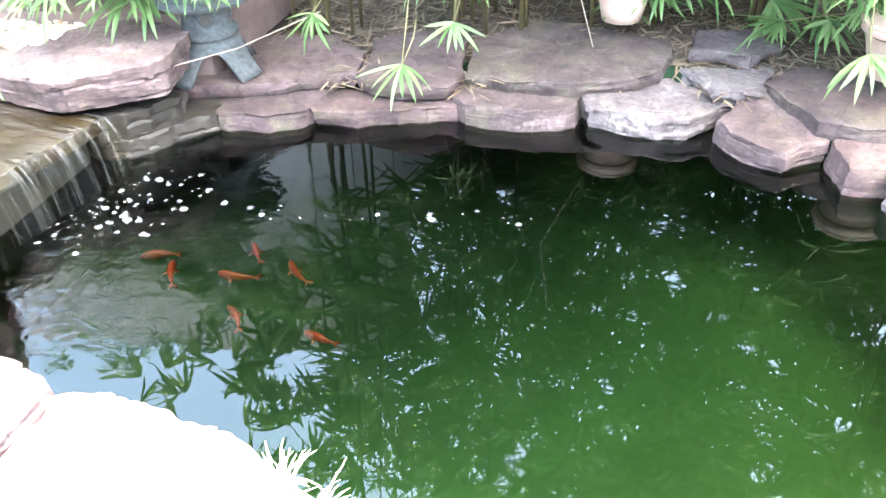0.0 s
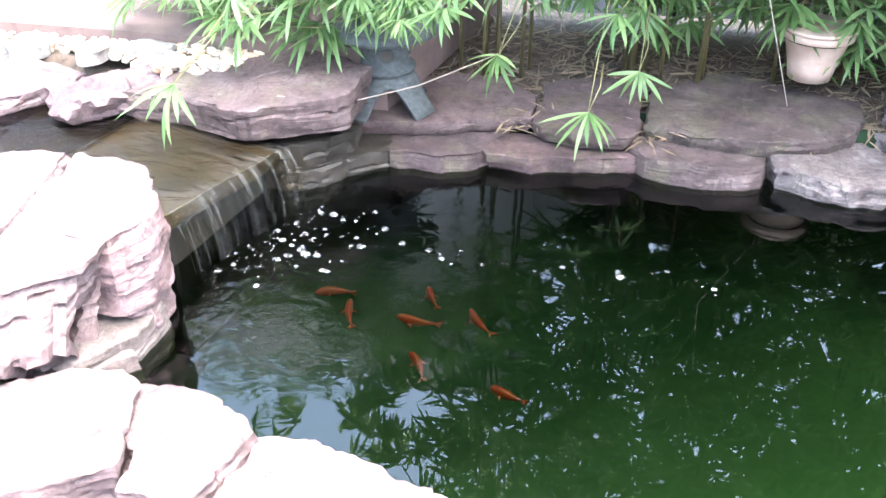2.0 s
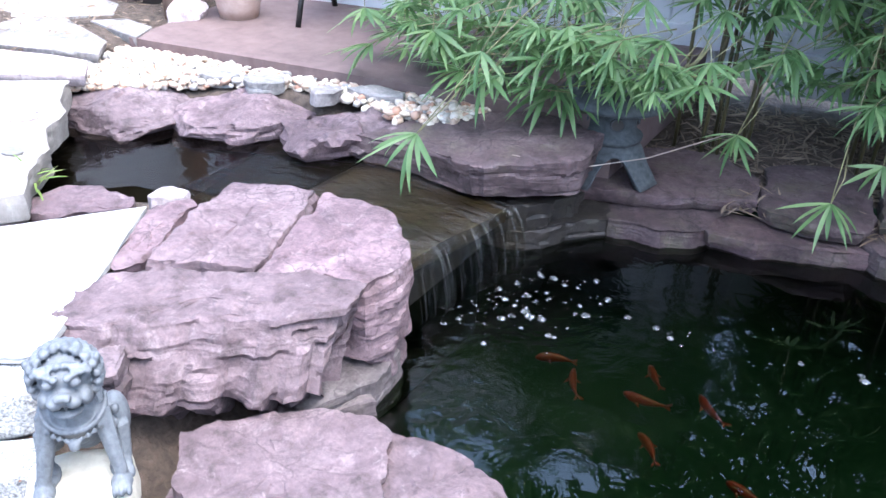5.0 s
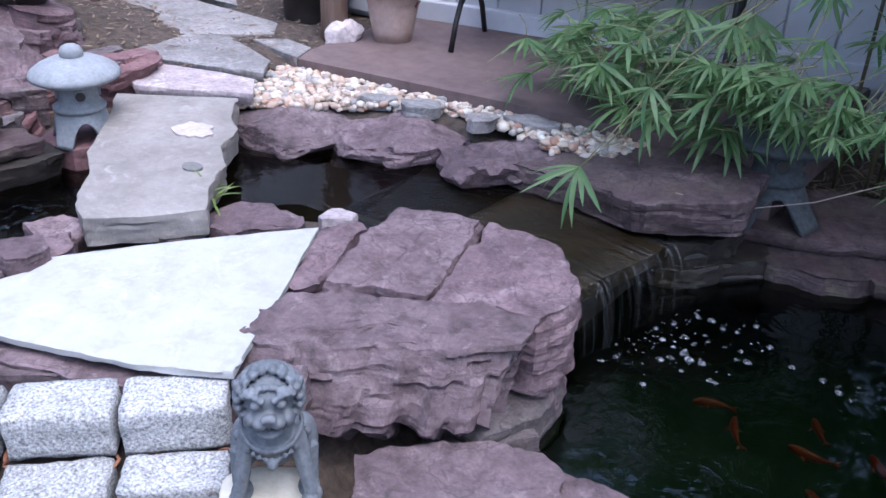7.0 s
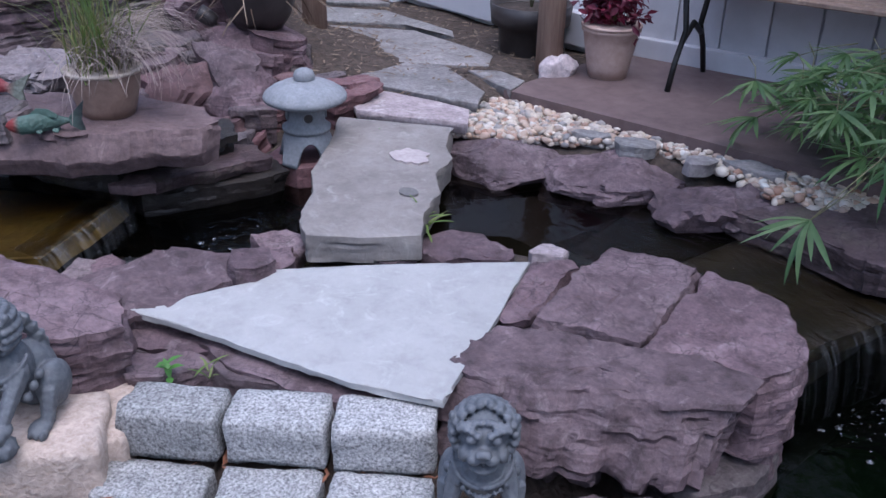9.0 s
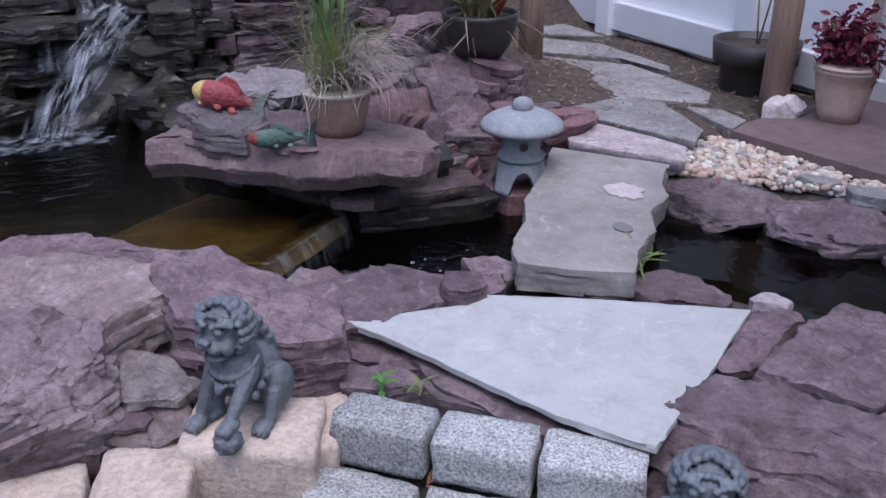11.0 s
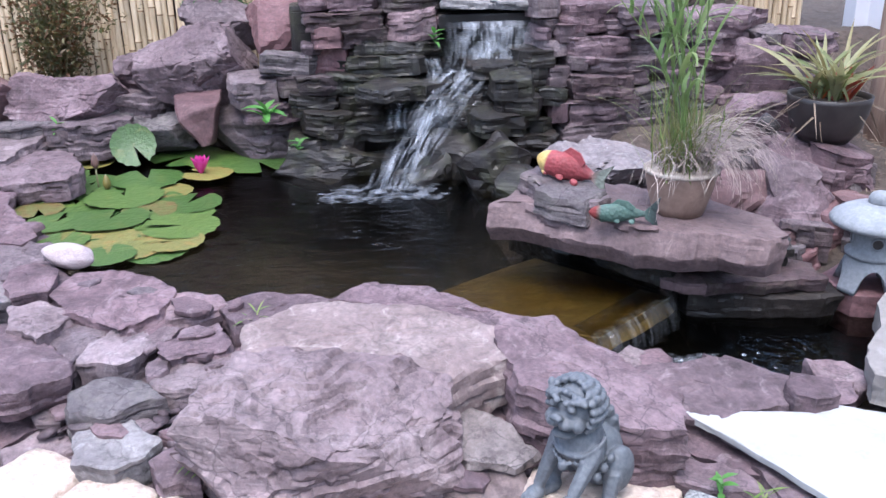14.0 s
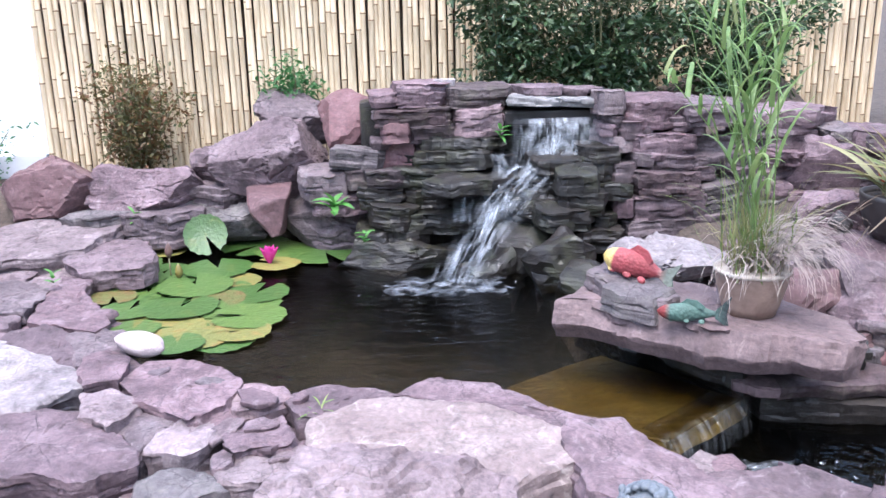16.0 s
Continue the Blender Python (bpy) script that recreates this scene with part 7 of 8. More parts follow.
crown(b1, 1, 105, (-1.68, 3.44, 0.44), (0.58, 0.34, 0.20), 1.0, -120)
crown(b1, 2, 34, (-1.12, 3.24, 0.50), (0.34, 0.16, 0.10), 0.95, -100)
crown(b2, 3, 80, (-0.65, 3.80, 0.62), (0.5, 0.30, 0.28), 1.0)
crown(b3, 4, 40, (0.1, 4.1, 0.75), (0.5, 0.25, 0.3), 1.0)
crown(b4, 5, 40, (0.85, 4.0, 0.65), (0.5, 0.25, 0.3), 1.1)
crown(b3, 22, 70, (0.25, 4.22, 0.42), (0.5, 0.2, 0.32), 1.15)
crown(b4, 23, 70, (0.85, 4.12, 0.42), (0.45, 0.2, 0.32), 1.15)
crown(b2, 24, 45, (-0.4, 4.2, 0.45), (0.4, 0.18, 0.3), 1.1)
crown(b5, 21, 60, (1.25, 3.95, 0.42), (0.36, 0.22, 0.26), 1.0)
for root, seed, x in ((b2, 16, -0.45), (b3, 17, 0.1), (b4, 18, 0.75), (b5, 19, 1.4)):
    crown(root, seed, 75, (x, 4.32, 0.95), (0.5, 0.16, 0.45), 1.25, -90, (-10, 30))


def canopy(root, seed, count, c, rad, size):
    """A mass of bamboo leaves as one mesh, scattered through a box."""
    r = random.Random(seed)
    o = root.matrix_basis.translation
    h = Heap()
    for i in range(count):
        p = Vector((c[0] + r.uniform(-1, 1) * rad[0], c[1] + r.uniform(-1, 1) * rad[1], c[2] + r.uniform(-1, 1) * rad[2])) - o
        a = r.uniform(0, 360)
        for j in range(7):
            h.add(blade(0.12 * size * r.uniform(0.8, 1.2), 0.018 * size, r.uniform(0.2, 0.8), 2), Matrix.Translation(p) @ pose(0, 0, 0, r.uniform(-25, 25), r.uniform(0, 40), a - 70 + 23 * j))
    tagged(part("leaves", h.mesh("leaves", BAMB, True), root), kind="stuff")


# crowns and unseen leaf masses added overhead to shade bank and pond
for root, seed, x in ((b1, 6, -1.1), (b2, 7, -0.45), (b3, 8, 0.15), (b4, 9, 0.8), (b5, 10, 1.5)):
    crown(root, seed, 42, (x, 3.95, 1.45), (0.55, 0.35, 0.60), 1.5, -90, (-25, 40), False)
    canopy(root, seed, 100, (x, 3.0, 2.95), (0.60, 0.60, 0.35), 1.7)

# dense growth behind the culms; its unseen top fills the pond's mirror image
for root, seed, x in ((b2, 41, -0.35), (b3, 42, 0.3), (b4, 43, 0.95), (b5, 44, 1.7)):
    canopy(root, seed, 300, (x, 4.62, 1.05), (0.42, 0.20, 0.85), 1.25)
    canopy(root, seed + 9, 340, (x, 4.45, 2.5), (0.48, 0.30, 0.8), 1.0)

# unseen leaf masses added to break up the sky mirrored in the pond
canopy(b1, 33, 150, (-0.95, 4.35, 2.3), (0.35, 0.30, 0.75), 1.0)
canopy(b1, 31, 60, (-1.95, 3.95, 1.95), (0.75, 0.30, 0.70), 1.6)
canopy(b1, 32, 36, (-1.2, 4.1, 2.3), (0.5, 0.30, 0.5), 1.6)


def reach(root, start, end, sag, fans, seed, size=1.0):
    """A long leaning twig from the clump to a drooping fan of leaves."""
    r = random.Random(seed)
    o = root.matrix_basis.translation
    a, b = Vector(start) - o, Vector(end) - o
    pts = [a.lerp(b, k) + Vector((0, 0, sag * math.sin(math.pi * k))) for k in [j / 8 for j in range(9)]]
    part("branch", mesh_of("branch", *tube(pts, [0.005 - 0.0004 * j for j in range(9)], 6), STEM, True), root, "thin yellowish branch")
    for i in range(fans):
        k = 8 - i * 2
        p = pts[max(k, 2)] + Vector((r.uniform(-0.05, 0.05) * (i > 0), r.uniform(-0.05, 0.05) * (i > 0), 0))
        d = pts[-1] - pts[-3]
        spray(root, r, p, math.degrees(math.atan2(d.y, d.x)) + r.uniform(-35, 35) * (i > 0), 30 + r.uniform(-15, 15), size * r.uniform(0.95, 1.2))


reach(b1, (-1.25, 3.9, 0.8), (-1.63, 2.82, 0.27), 0.12, 3, 1, 1.2)
reach(b1, (-1.3, 3.9, 0.75), (-1.55, 3.12, 0.40), 0.08, 3, 2, 1.1)
reach(b1, (-1.3, 3.95, 0.7), (-1.85, 3.35, 0.42), 0.08, 3, 3, 1.1)
reach(b1, (-1.4, 3.95, 0.7), (-2.1, 3.62, 0.45), 0.06, 3, 4, 1.1)
reach(b1, (-1.2, 3.95, 0.9), (-1.2, 3.25, 0.45), 0.1, 3, 5, 1.1)
reach(b2, (-0.6, 4.1, 0.8), (-0.80, 3.45, 0.26), 0.15, 3, 6, 1.15)
reach(b2, (-0.5, 4.1, 0.75), (-0.47, 3.40, 0.13), 0.18, 2, 7, 1.2)
reach(b2, (-0.4, 4.1, 0.6), (-0.37, 3.68, 0.18), 0.1, 2, 8, 1.1)
reach(b2, (-0.6, 4.1, 0.9), (-1.0, 3.4, 0.42), 0.1, 3, 9, 1.1)
reach(b4, (0.9, 4.2, 0.7), (0.98, 3.62, 0.22), 0.15, 3, 10, 1.1)
# a bare trailing shoot along the far bank
part("branch", mesh_of("branch", *tube([Vector(p) - b2.matrix_basis.translation for p in ((-0.85, 3.62, 0.20), (-1.05, 3.35, 0.15), (-1.22, 3.12, 0.15), (-1.38, 3.0, 0.2))], [0.0026, 0.0024, 0.002, 0.0014], 6), STRAWL, True), b2, "pale trailing shoot")
part("branch", mesh_of("branch", *tube([Vector(p) - b3.matrix_basis.translation for p in ((0.2, 4.2, 1.5), (-0.02, 3.95, 1.0), (-0.05, 3.85, 0.55), (0.12, 3.72, 0.12))], [0.003, 0.0028, 0.0024, 0.0016], 6), STRAWL, True), b3, "pale trailing shoot")


def litter(name, count, place, mat, label, L=(0.05, 0.12), seed=1, lift=0.012):
    r = random.Random(seed)
    h = Heap()
    for i in range(count):
        x, y, z = place(r)
        h.add(blade(r.uniform(*L), r.uniform(0.005, 0.012), r.uniform(-0.2, 0.3), 3), pose(x, y, z + lift, r.uniform(-30, 30), r.uniform(-14, 14), r.uniform(0, 360)))
    thing(name, Matrix(), label, "leaf litter", kind="stuff", me=h.mesh(name, mat, True))


def on_land(x0, x1, y0, y1):
    def f(r):
        while True:
            x, y = r.uniform(x0, x1), r.uniform(y0, y1)
            if gap((x, y), LOW) > 0.07:
                return x, y, land(x, y)
    return f


litter("dry_leaves", 2600, on_land(-1.2, 1.6, 3.62, 4.5), STRAW, "dry straw-coloured bamboo leaves covering the soil", seed=1)
litter("dry_leaves", 150, lambda r: (lambda c: (c[0] + r.gauss(0, 0.06), c[1] + r.gauss(0, 0.035), -0.055 + 0.5 * max(0, r.gauss(0.02, 0.03))))(r.choice(((-0.80, 3.60), (-0.74, 3.56), (-0.34, 3.64), (-0.30, 3.70), (0.12, 3.78), (0.55, 3.84), (0.62, 3.78)))), STRAW, "wisps of dry straw lying in the stone joints", (0.05, 0.11), 2)
litter("dry_leaves", 1100, on_land(-4.9, -3.1, 2.4, 3.75), STRAW, "brown leaf litter along the flagstone path", (0.02, 0.06), 3)
LEAFBR = leafy("fallen_brown_leaf", [(0.28, 0.12, 0.06), (0.20, 0.09, 0.05)], 0.7, 0.1)
litter("dry_leaves", 46, lambda r: (lambda q: (q.x, q.y, 0.034))(k0 + kd * r.choice((r.uniform(-0.1, 0.7), 0.0, 0.235, 0.47, 0.70)) + kn * (0.131 + 0.128 * r.choice((0, 0, 1, 2)) + r.gauss(0, 0.006))), LEAFBR, "brown fallen leaves in the paving joints", (0.025, 0.05), 4)

# ---- pebble bed ----
PEB = leafy("pebble_mix", [(0.46, 0.39, 0.31), (0.60, 0.54, 0.46), (0.32, 0.18, 0.12), (0.50, 0.44, 0.37), (0.24, 0.23, 0.23), (0.50, 0.37, 0.27), (0.62, 0.60, 0.56)], 0.6, 0.0)
ico = bmesh.new()
bmesh.ops.create_icosphere(ico, subdivisions=1, radius=1)
ico_v = [v.co.copy() for v in ico.verts]
ico_f = [tuple(v.index for v in f.verts) for f in ico.faces]
ico.free()


def lumps(name, count, place, size, mat, label, category, seed, flat=0.6):
    r = random.Random(seed)
    h = Heap()
    for i in range(count):
        x, y, z = place(r)
        s = r.uniform(*size)
        m = pose(x, y, z, r.uniform(-25, 25), r.uniform(-25, 25), r.uniform(0, 360)) @ Matrix.Diagonal((s, s * r.uniform(0.6, 0.95), s * flat * r.uniform(0.7, 1.1), 1))
        h.add(([v * r.uniform(0.82, 1.12) for v in ico_v], ico_f), m)
    return thing(name, Matrix(), label, category, kind="stuff", me=h.mesh(name, mat, True))


def bed(r):
    while True:
        x = r.uniform(-3.22, -1.65)
        top = 3.06 + (x + 3.18) * 0.19
        y = r.uniform(top - 0.52, top)
        if y > 2.56 + (x + 3.0) * 0.46 and gap((x, y), STREAM) > 0.10:
            return x, y, 0.165 + r.uniform(0, 0.03)


lumps("pebbles", 1900, bed, (0.012, 0.03), PEB, "cream and tan river pebbles between stones and patio", "pebbles", 1)
for x, y, L, W, a in ((-2.45, 3.05, 0.16, 0.12, 20), (-2.05, 3.2, 0.2, 0.1, 15), (-2.62, 3.0, 0.14, 0.08, 40), (-2.2, 3.1, 0.12, 0.09, 70)):
    stone(x, y, 0.215, L, W, 0.05, a, mat=FLAG, label="small flat grey stone among the pebbles")

# ---- broken slate between the large stones ----
CHIP = slate("slate_chips", (0.08, 0.06, 0.068), (0.15, 0.115, 0.125), (0.26, 0.21, 0.22), strata=0.3)


def off_wall(x, y):
    """True where no block of the curved retaining wall stands."""
    line = [(-2.22, 1.0), (-2.2, 0.56), (-2.22, 0.33), (-2.27, 0.11), (-2.36, -0.10), (-2.48, -0.29), (-2.61, -0.47), (-2.75, -0.68)]
    return all(math.hypot(x - a, y - b) > 0.17 for a, b in line)


rs = random.Random(9)
for i in range(105):
    while True:
        x, y = rs.uniform(-3.3, -2.15), rs.uniform(-1.0, 1.35)
        s = (x + 2.0) * 0.69 + (y - 1.25) * -0.72
        if gap((x, y), UPPER) > 0.12 and gap((x, y), STREAM) > 0.08 and x < -2.34 - 0.25 * max(0, 0.1 - y) + 0.1 * max(0, y - 0.8) and s < -0.05 and off_wall(x, y):
            break
    L = rs.uniform(0.07, 0.19)
    stone(x, y, land(x, y) + rs.uniform(0.03, 0.075), L, L * rs.uniform(0.45, 0.8), 0.08, rs.uniform(0, 180), mat=rs.choice((SLATE, SLATE, CHIP, PINK, GREY)), rough=0.9, tx=rs.uniform(-14, 14), ty=rs.uniform(-14, 14), label="small broken piece of purple slate", group="broken slate pieces")
rs = random.Random(29)
for i in range(150):  # thin flakes lying on the bank slabs and between the boulders
    if i % 3:
        x, y = rs.uniform(-3.5, -2.45), rs.uniform(-1.1, 0.05)
        z = rim_z(x, y) + rs.uniform(0.0, 0.03)
    else:
        x, y = rs.uniform(-2.72, -2.3), rs.uniform(0.4, 1.2)
        z = land(x, y) + rs.uniform(0.03, 0.09)
    if gap((x, y), UPPER) > 0.05 and gap((x, y), STREAM) > 0.06 and off_wall(x, y):
        L = rs.uniform(0.05, 0.15)
        stone(x, y, z, L, L * rs.uniform(0.45, 0.8), rs.uniform(0.012, 0.026), rs.uniform(0, 180), mat=rs.choice((SLATE, SLATE, PINK, CHIP, GREY)), tx=rs.uniform(-9, 9), ty=rs.uniform(-9, 9), label="thin flake of purple slate lying on the bank", group="broken slate pieces")


def rubble_spot(r):
    while True:
        x, y = r.uniform(-2.9, -2.3), r.uniform(-0.75, 0.72)
        if off_wall(x, y):
            return x, y, rim_z(x, y) - r.uniform(0.0, 0.03)


lumps("slate_rubble", 500, rubble_spot, (0.010, 0.032), CHIP, "small purple slate rubble round the big boulder", "rubble", 6, 0.22)
lumps("slate_rubble", 1400, on_land(-3.4, -2.34, -1.1, 1.3), (0.008, 0.03), CHIP, "fine purple slate rubble between the stones", "rubble", 2, 0.4)
rs = random.Random(19)
for i in range(46):  # stones of the bank behind the lantern
    x, y = rs.uniform(-4.3, -3.35), rs.uniform(1.55, 2.55)
    if gap((x, y), STREAM) < 0.1 or (x > -3.45 and y < 1.75):
        continue
    L = rs.uniform(0.14, 0.34)
    stone(x, y, land(x, y) + rs.uniform(0.05, 0.14), L, L * rs.uniform(0.5, 0.8), 0.14, rs.uniform(0, 180), mat=rs.choice((SLATE, SLATE, RED, GREY)), tx=rs.uniform(-12, 12), ty=rs.uniform(-12, 12))


# ---- potted grass ----
def tuft(name, m, label, category, specs, seed):
    """Blades from one root: specs of (count, length, width, droop, lean, material, part)."""
    r = random.Random(seed)
    root = thing(name, m, label, category)
    for count, L, w, droop, lean, mat, pname, fan in specs:
        h = Heap()
        for i in range(count):
            a = r.uniform(*fan)
            base = Vector((r.gauss(0, 0.035), r.gauss(0, 0.035), 0))
            h.add(blade(r.uniform(*L), r.uniform(*w), r.uniform(*droop), 8), Matrix.Translation(base) @ pose(0, 0, 0, 0, 0, a) @ pose(0, 0, 0, r.uniform(-40, 40), -r.uniform(*lean), 0))
        part(pname, h.mesh(pname, mat, True), root)
    return root


def arc(L, w, up, down, seg=9, wob=0.0, rng=None):
    """A thin blade that leaves its root steeply and bends over under its weight."""
    v, f = [], []
    x = z = y = 0.0
    for i in range(seg + 1):
        k = i / seg
        a = radians(mixp(up, down, k ** 1.3))
        ww = w * (1 - 0.85 * k ** 2)
        v += [(x, y - ww / 2, z), (x, y, z + ww * 0.3), (x, y + ww / 2, z)]
        x += L / seg * math.cos(a)
        z += L / seg * math.sin(a)
        if rng:
            y += L / seg * wob * rng.uniform(-1, 1)
    for i in range(seg):
        c = 3 * i
        f += [(c, c + 1, c + 4, c + 3), (c + 1, c + 2, c + 5, c + 4)]
    return v, f


bowl = thing("tall_grass", pose(-3.25, 1.415, 0.573), "tall green grass with grey dead stems in a bowl", "grass")
rg = random.Random(3)
for pname, count, L, w, up, down, fan, mat in (
        ("green_blades", 60, (0.20, 0.42), (0.0025, 0.005), (55, 92), (-20, 75), (0, 360), GRASS),
        ("yellow_blades", 90, (0.20, 0.42), (0.002, 0.004), (60, 95), (-10, 80), (0, 360), YGRASS),
        ("short_blades", 130, (0.12, 0.26), (0.002, 0.004), (55, 90), (-20, 60), (0, 360), YGRASS),
        ("dead_stems", 190, (0.22, 0.50), (0.0025, 0.004), (55, 90), (-120, -80), (10, 115), STRAWL),
        ("pale_stems", 60, (0.20, 0.40), (0.0025, 0.004), (40, 80), (-110, -60), (-80, 40), STRAWL)):
    h = Heap()
    for i in range(count):
        h.add(arc(rg.uniform(*L), rg.uniform(*w), rg.uniform(*up), rg.uniform(*down), 10, 0.25, rg), Matrix.Translation((rg.gauss(0, 0.04), rg.gauss(0, 0.04), -0.01)) @ pose(0, 0, 0, 0, 0, rg.uniform(*fan)))
    part(pname, h.mesh(pname, mat, True), bowl)
REED = leafy("reed_leaf", [(0.12, 0.20, 0.05), (0.18, 0.28, 0.08), (0.24, 0.33, 0.11), (0.30, 0.32, 0.13)], 0.4, 0.4)
reed = thing("reed", pose(-3.25, 1.415, 0.573), "tall leafy green reed rising out of the bowl", "grass")
rr = random.Random(8)
for i in range(10):
    H = rr.uniform(0.6, 1.12)
    bx, by = rr.gauss(0, 0.045), rr.gauss(0, 0.05)
    lx, ly = rr.gauss(0.02, 0.10), rr.gauss(-0.08, 0.13)
    pts = [Vector((bx + lx * k * k, by + ly * k * k, H * k)) for k in [j / 7 for j in range(8)]]
    part("stem", mesh_of("stem", *tube(pts, [0.0028 - 0.0002 * j for j in range(8)], 6), REED, True), reed)
    h = Heap()
    k, a = rr.uniform(0.28, 0.42), rr.uniform(0, 360)
    while k < 1.0:
        p = pts[min(6, int(k * 7))].lerp(pts[min(7, int(k * 7) + 1)], k * 7 % 1)
        h.add(arc(rr.uniform(0.15, 0.30), rr.uniform(0.010, 0.018), rr.uniform(50, 84), rr.uniform(-70, 40), 8, 0.12, rr), Matrix.Translation(p) @ pose(0, 0, 0, 0, 0, a))
        a += 180 + rr.uniform(-50, 50)
        k += rr.uniform(0.05, 0.09)
    part("leaves", h.mesh("leaves", REED, True), reed)

HEART = leafy("rust_red_leaf", [(0.32, 0.045, 0.02), (0.22, 0.03, 0.015), (0.40, 0.10, 0.03)])
tuft("bromeliad", pose(-4.02, 2.38, 0.59), "bromeliad with pale arching leaves and a rusty heart", "plant", [
    (52, (0.24, 0.42), (0.016, 0.03), (0.7, 1.5), (42, 84), BROM, "leaves", (0, 360)),
    (16, (0.10, 0.2), (0.018, 0.03), (0.1, 0.5), (60, 88), HEART, "heart", (0, 360)),
    (26, (0.2, 0.34), (0.006, 0.010), (1.5, 2.4), (10, 45), STRAW, "dead_leaves", (0, 360))], 5)


# ---- leafy shrubs ----
def shrub(name, m, label, category, size, count, leaf, mat, seed, stems=8, flowers=None, kmin=0.35):
    """Stems from the base and a ragged crown of small leaves in clumps."""
    r = random.Random(seed)
    root = thing(name, m, label, category)
    h, crown = Heap(), Heap()
    tips = []
    for i in range(stems):
        a = r.uniform(0, 6.283)
        t = Vector((size[0] * 0.5 * r.uniform(0.1, 1) * math.cos(a), size[1] * 0.5 * r.uniform(0.1, 1) * math.sin(a), size[2] * r.uniform(0.6, 1.0)))
        pts = [t * k + Vector((0, 0, 0.05 * math.sin(k * 3))) for k in (0, 0.3, 0.6, 0.85, 1)]
        h.add(tube(pts, [0.006, 0.005, 0.004, 0.003, 0.002], 5))
        tips += [t * r.uniform(kmin, 1.0) + Vector((r.gauss(0, size[0] * 0.08), r.gauss(0, size[1] * 0.08), r.gauss(0, 0.03))) for _ in range(7)]
    for i in range(count):
        c = r.choice(tips) + Vector((r.gauss(0, 0.045), r.gauss(0, 0.045), r.gauss(0, 0.04)))
        L = r.uniform(*leaf)
        crown.add(blade(L, L * r.uniform(0.4, 0.6), r.uniform(0, 0.7), 2, 0.4), Matrix.Translation(c) @ pose(0, 0, 0, r.uniform(-60, 60), r.uniform(-50, 50), r.uniform(0, 360)))
    tagged(part("branchwork", h.mesh("branchwork", STEM, True), root), kind="stuff")
    part("crown", crown.mesh("crown", mat), root)
    if flowers:
        fl = Heap()
        for i in range(flowers):
            c = r.choice(tips)
            for j in range(6):
                fl.add(blade(0.022, 0.018, -0.4, 2, 0.6), Matrix.Translation(c) @ pose(0, 0, 0, 0, -30, j * 60))
        tagged(part("bloom", fl.mesh("bloom", WPETAL), root, "small pale pink flowers"), kind="stuff")
    return root


shrub("russet_shrub", pose(-5.72, -1.05, 0.38), "airy russet and olive shrub against the bamboo screen", "shrub", (0.5, 0.62, 0.76), 3400, (0.02, 0.042), NAND, 1, 26)
shrub("green_shrub", pose(-5.78, -0.15, 0.72), "low feathery green shrub behind the red boulders", "shrub", (0.3, 0.55, 0.36), 1100, (0.02, 0.045), FERN, 2, 12)
shrub("rose_bush", pose(-5.62, 1.55, 0.7), "dense dark rose bush behind the waterfall wall", "shrub", (0.5, 1.6, 1.0), 8500, (0.03, 0.06), ROSE, 3, 36, 16, 0.05)
shrub("rose_bush", pose(-5.6, 2.3, 0.7), "looser rose bush with pale blooms above the wall", "shrub", (0.45, 1.2, 0.85), 5200, (0.03, 0.055), ROSE, 4, 28, 14, 0.05)
shrub("rose_bush", pose(-5.66, 1.0, 0.8), "arching rose bush reaching over the water spout", "shrub", (0.4, 0.9, 0.85), 2600, (0.03, 0.055), ROSE, 14, 20, 8, 0.2)
shrub("red_coleus", pose(-3.06, 3.58, Z_PATIO + 0.2), "wine-red ruffled foliage plant in the terracotta pot", "plant", (0.26, 0.26, 0.2), 500, (0.035, 0.06), COLEUS, 5, 10)
shrub("blue_shrub", pose(-5.9, -1.95, 0.4), "small grey-green twiggy shrub by the white fence", "shrub", (0.3, 0.5, 0.45), 500, (0.02, 0.04), FERN, 6, 9)
bm_t = Heap()
for pts in ([(0, 0, 0), (0.02, 0.03, 0.25), (0.06, 0.10, 0.5)], [(0.02, 0.03, 0.25), (-0.08, 0.0, 0.42)], [(0, 0, 0), (-0.06, 0.02, 0.3)]):
    bm_t.add(tube(pts, [0.005, 0.004, 0.002][: len(pts)], 5))
thing("bare_twig", pose(-3.58, 3.60, 0.42), "bare twiggy stem rising from the dark pot", "plant", me=bm_t.mesh("bare_twig", STEM, True))


def herb(x, y, z, n, L, label, mat=None, seed=1, yaw=0, wide=0.34):
    r = random.Random(seed)
    h = Heap()
    for i in range(n):
        h.add(blade(L * r.uniform(0.6, 1.2), L * wide, r.uniform(0.2, 0.9), 4, 0.4), pose(0, 0, 0.02 * (i % 3), r.uniform(-15, 15), -r.uniform(5, 60), i * 360 / n + r.uniform(-25, 25)))
    thing("small_plant", pose(x, y, z, 0, 0, yaw), label, "plant", me=h.mesh("small_plant", mat or HERB, True))


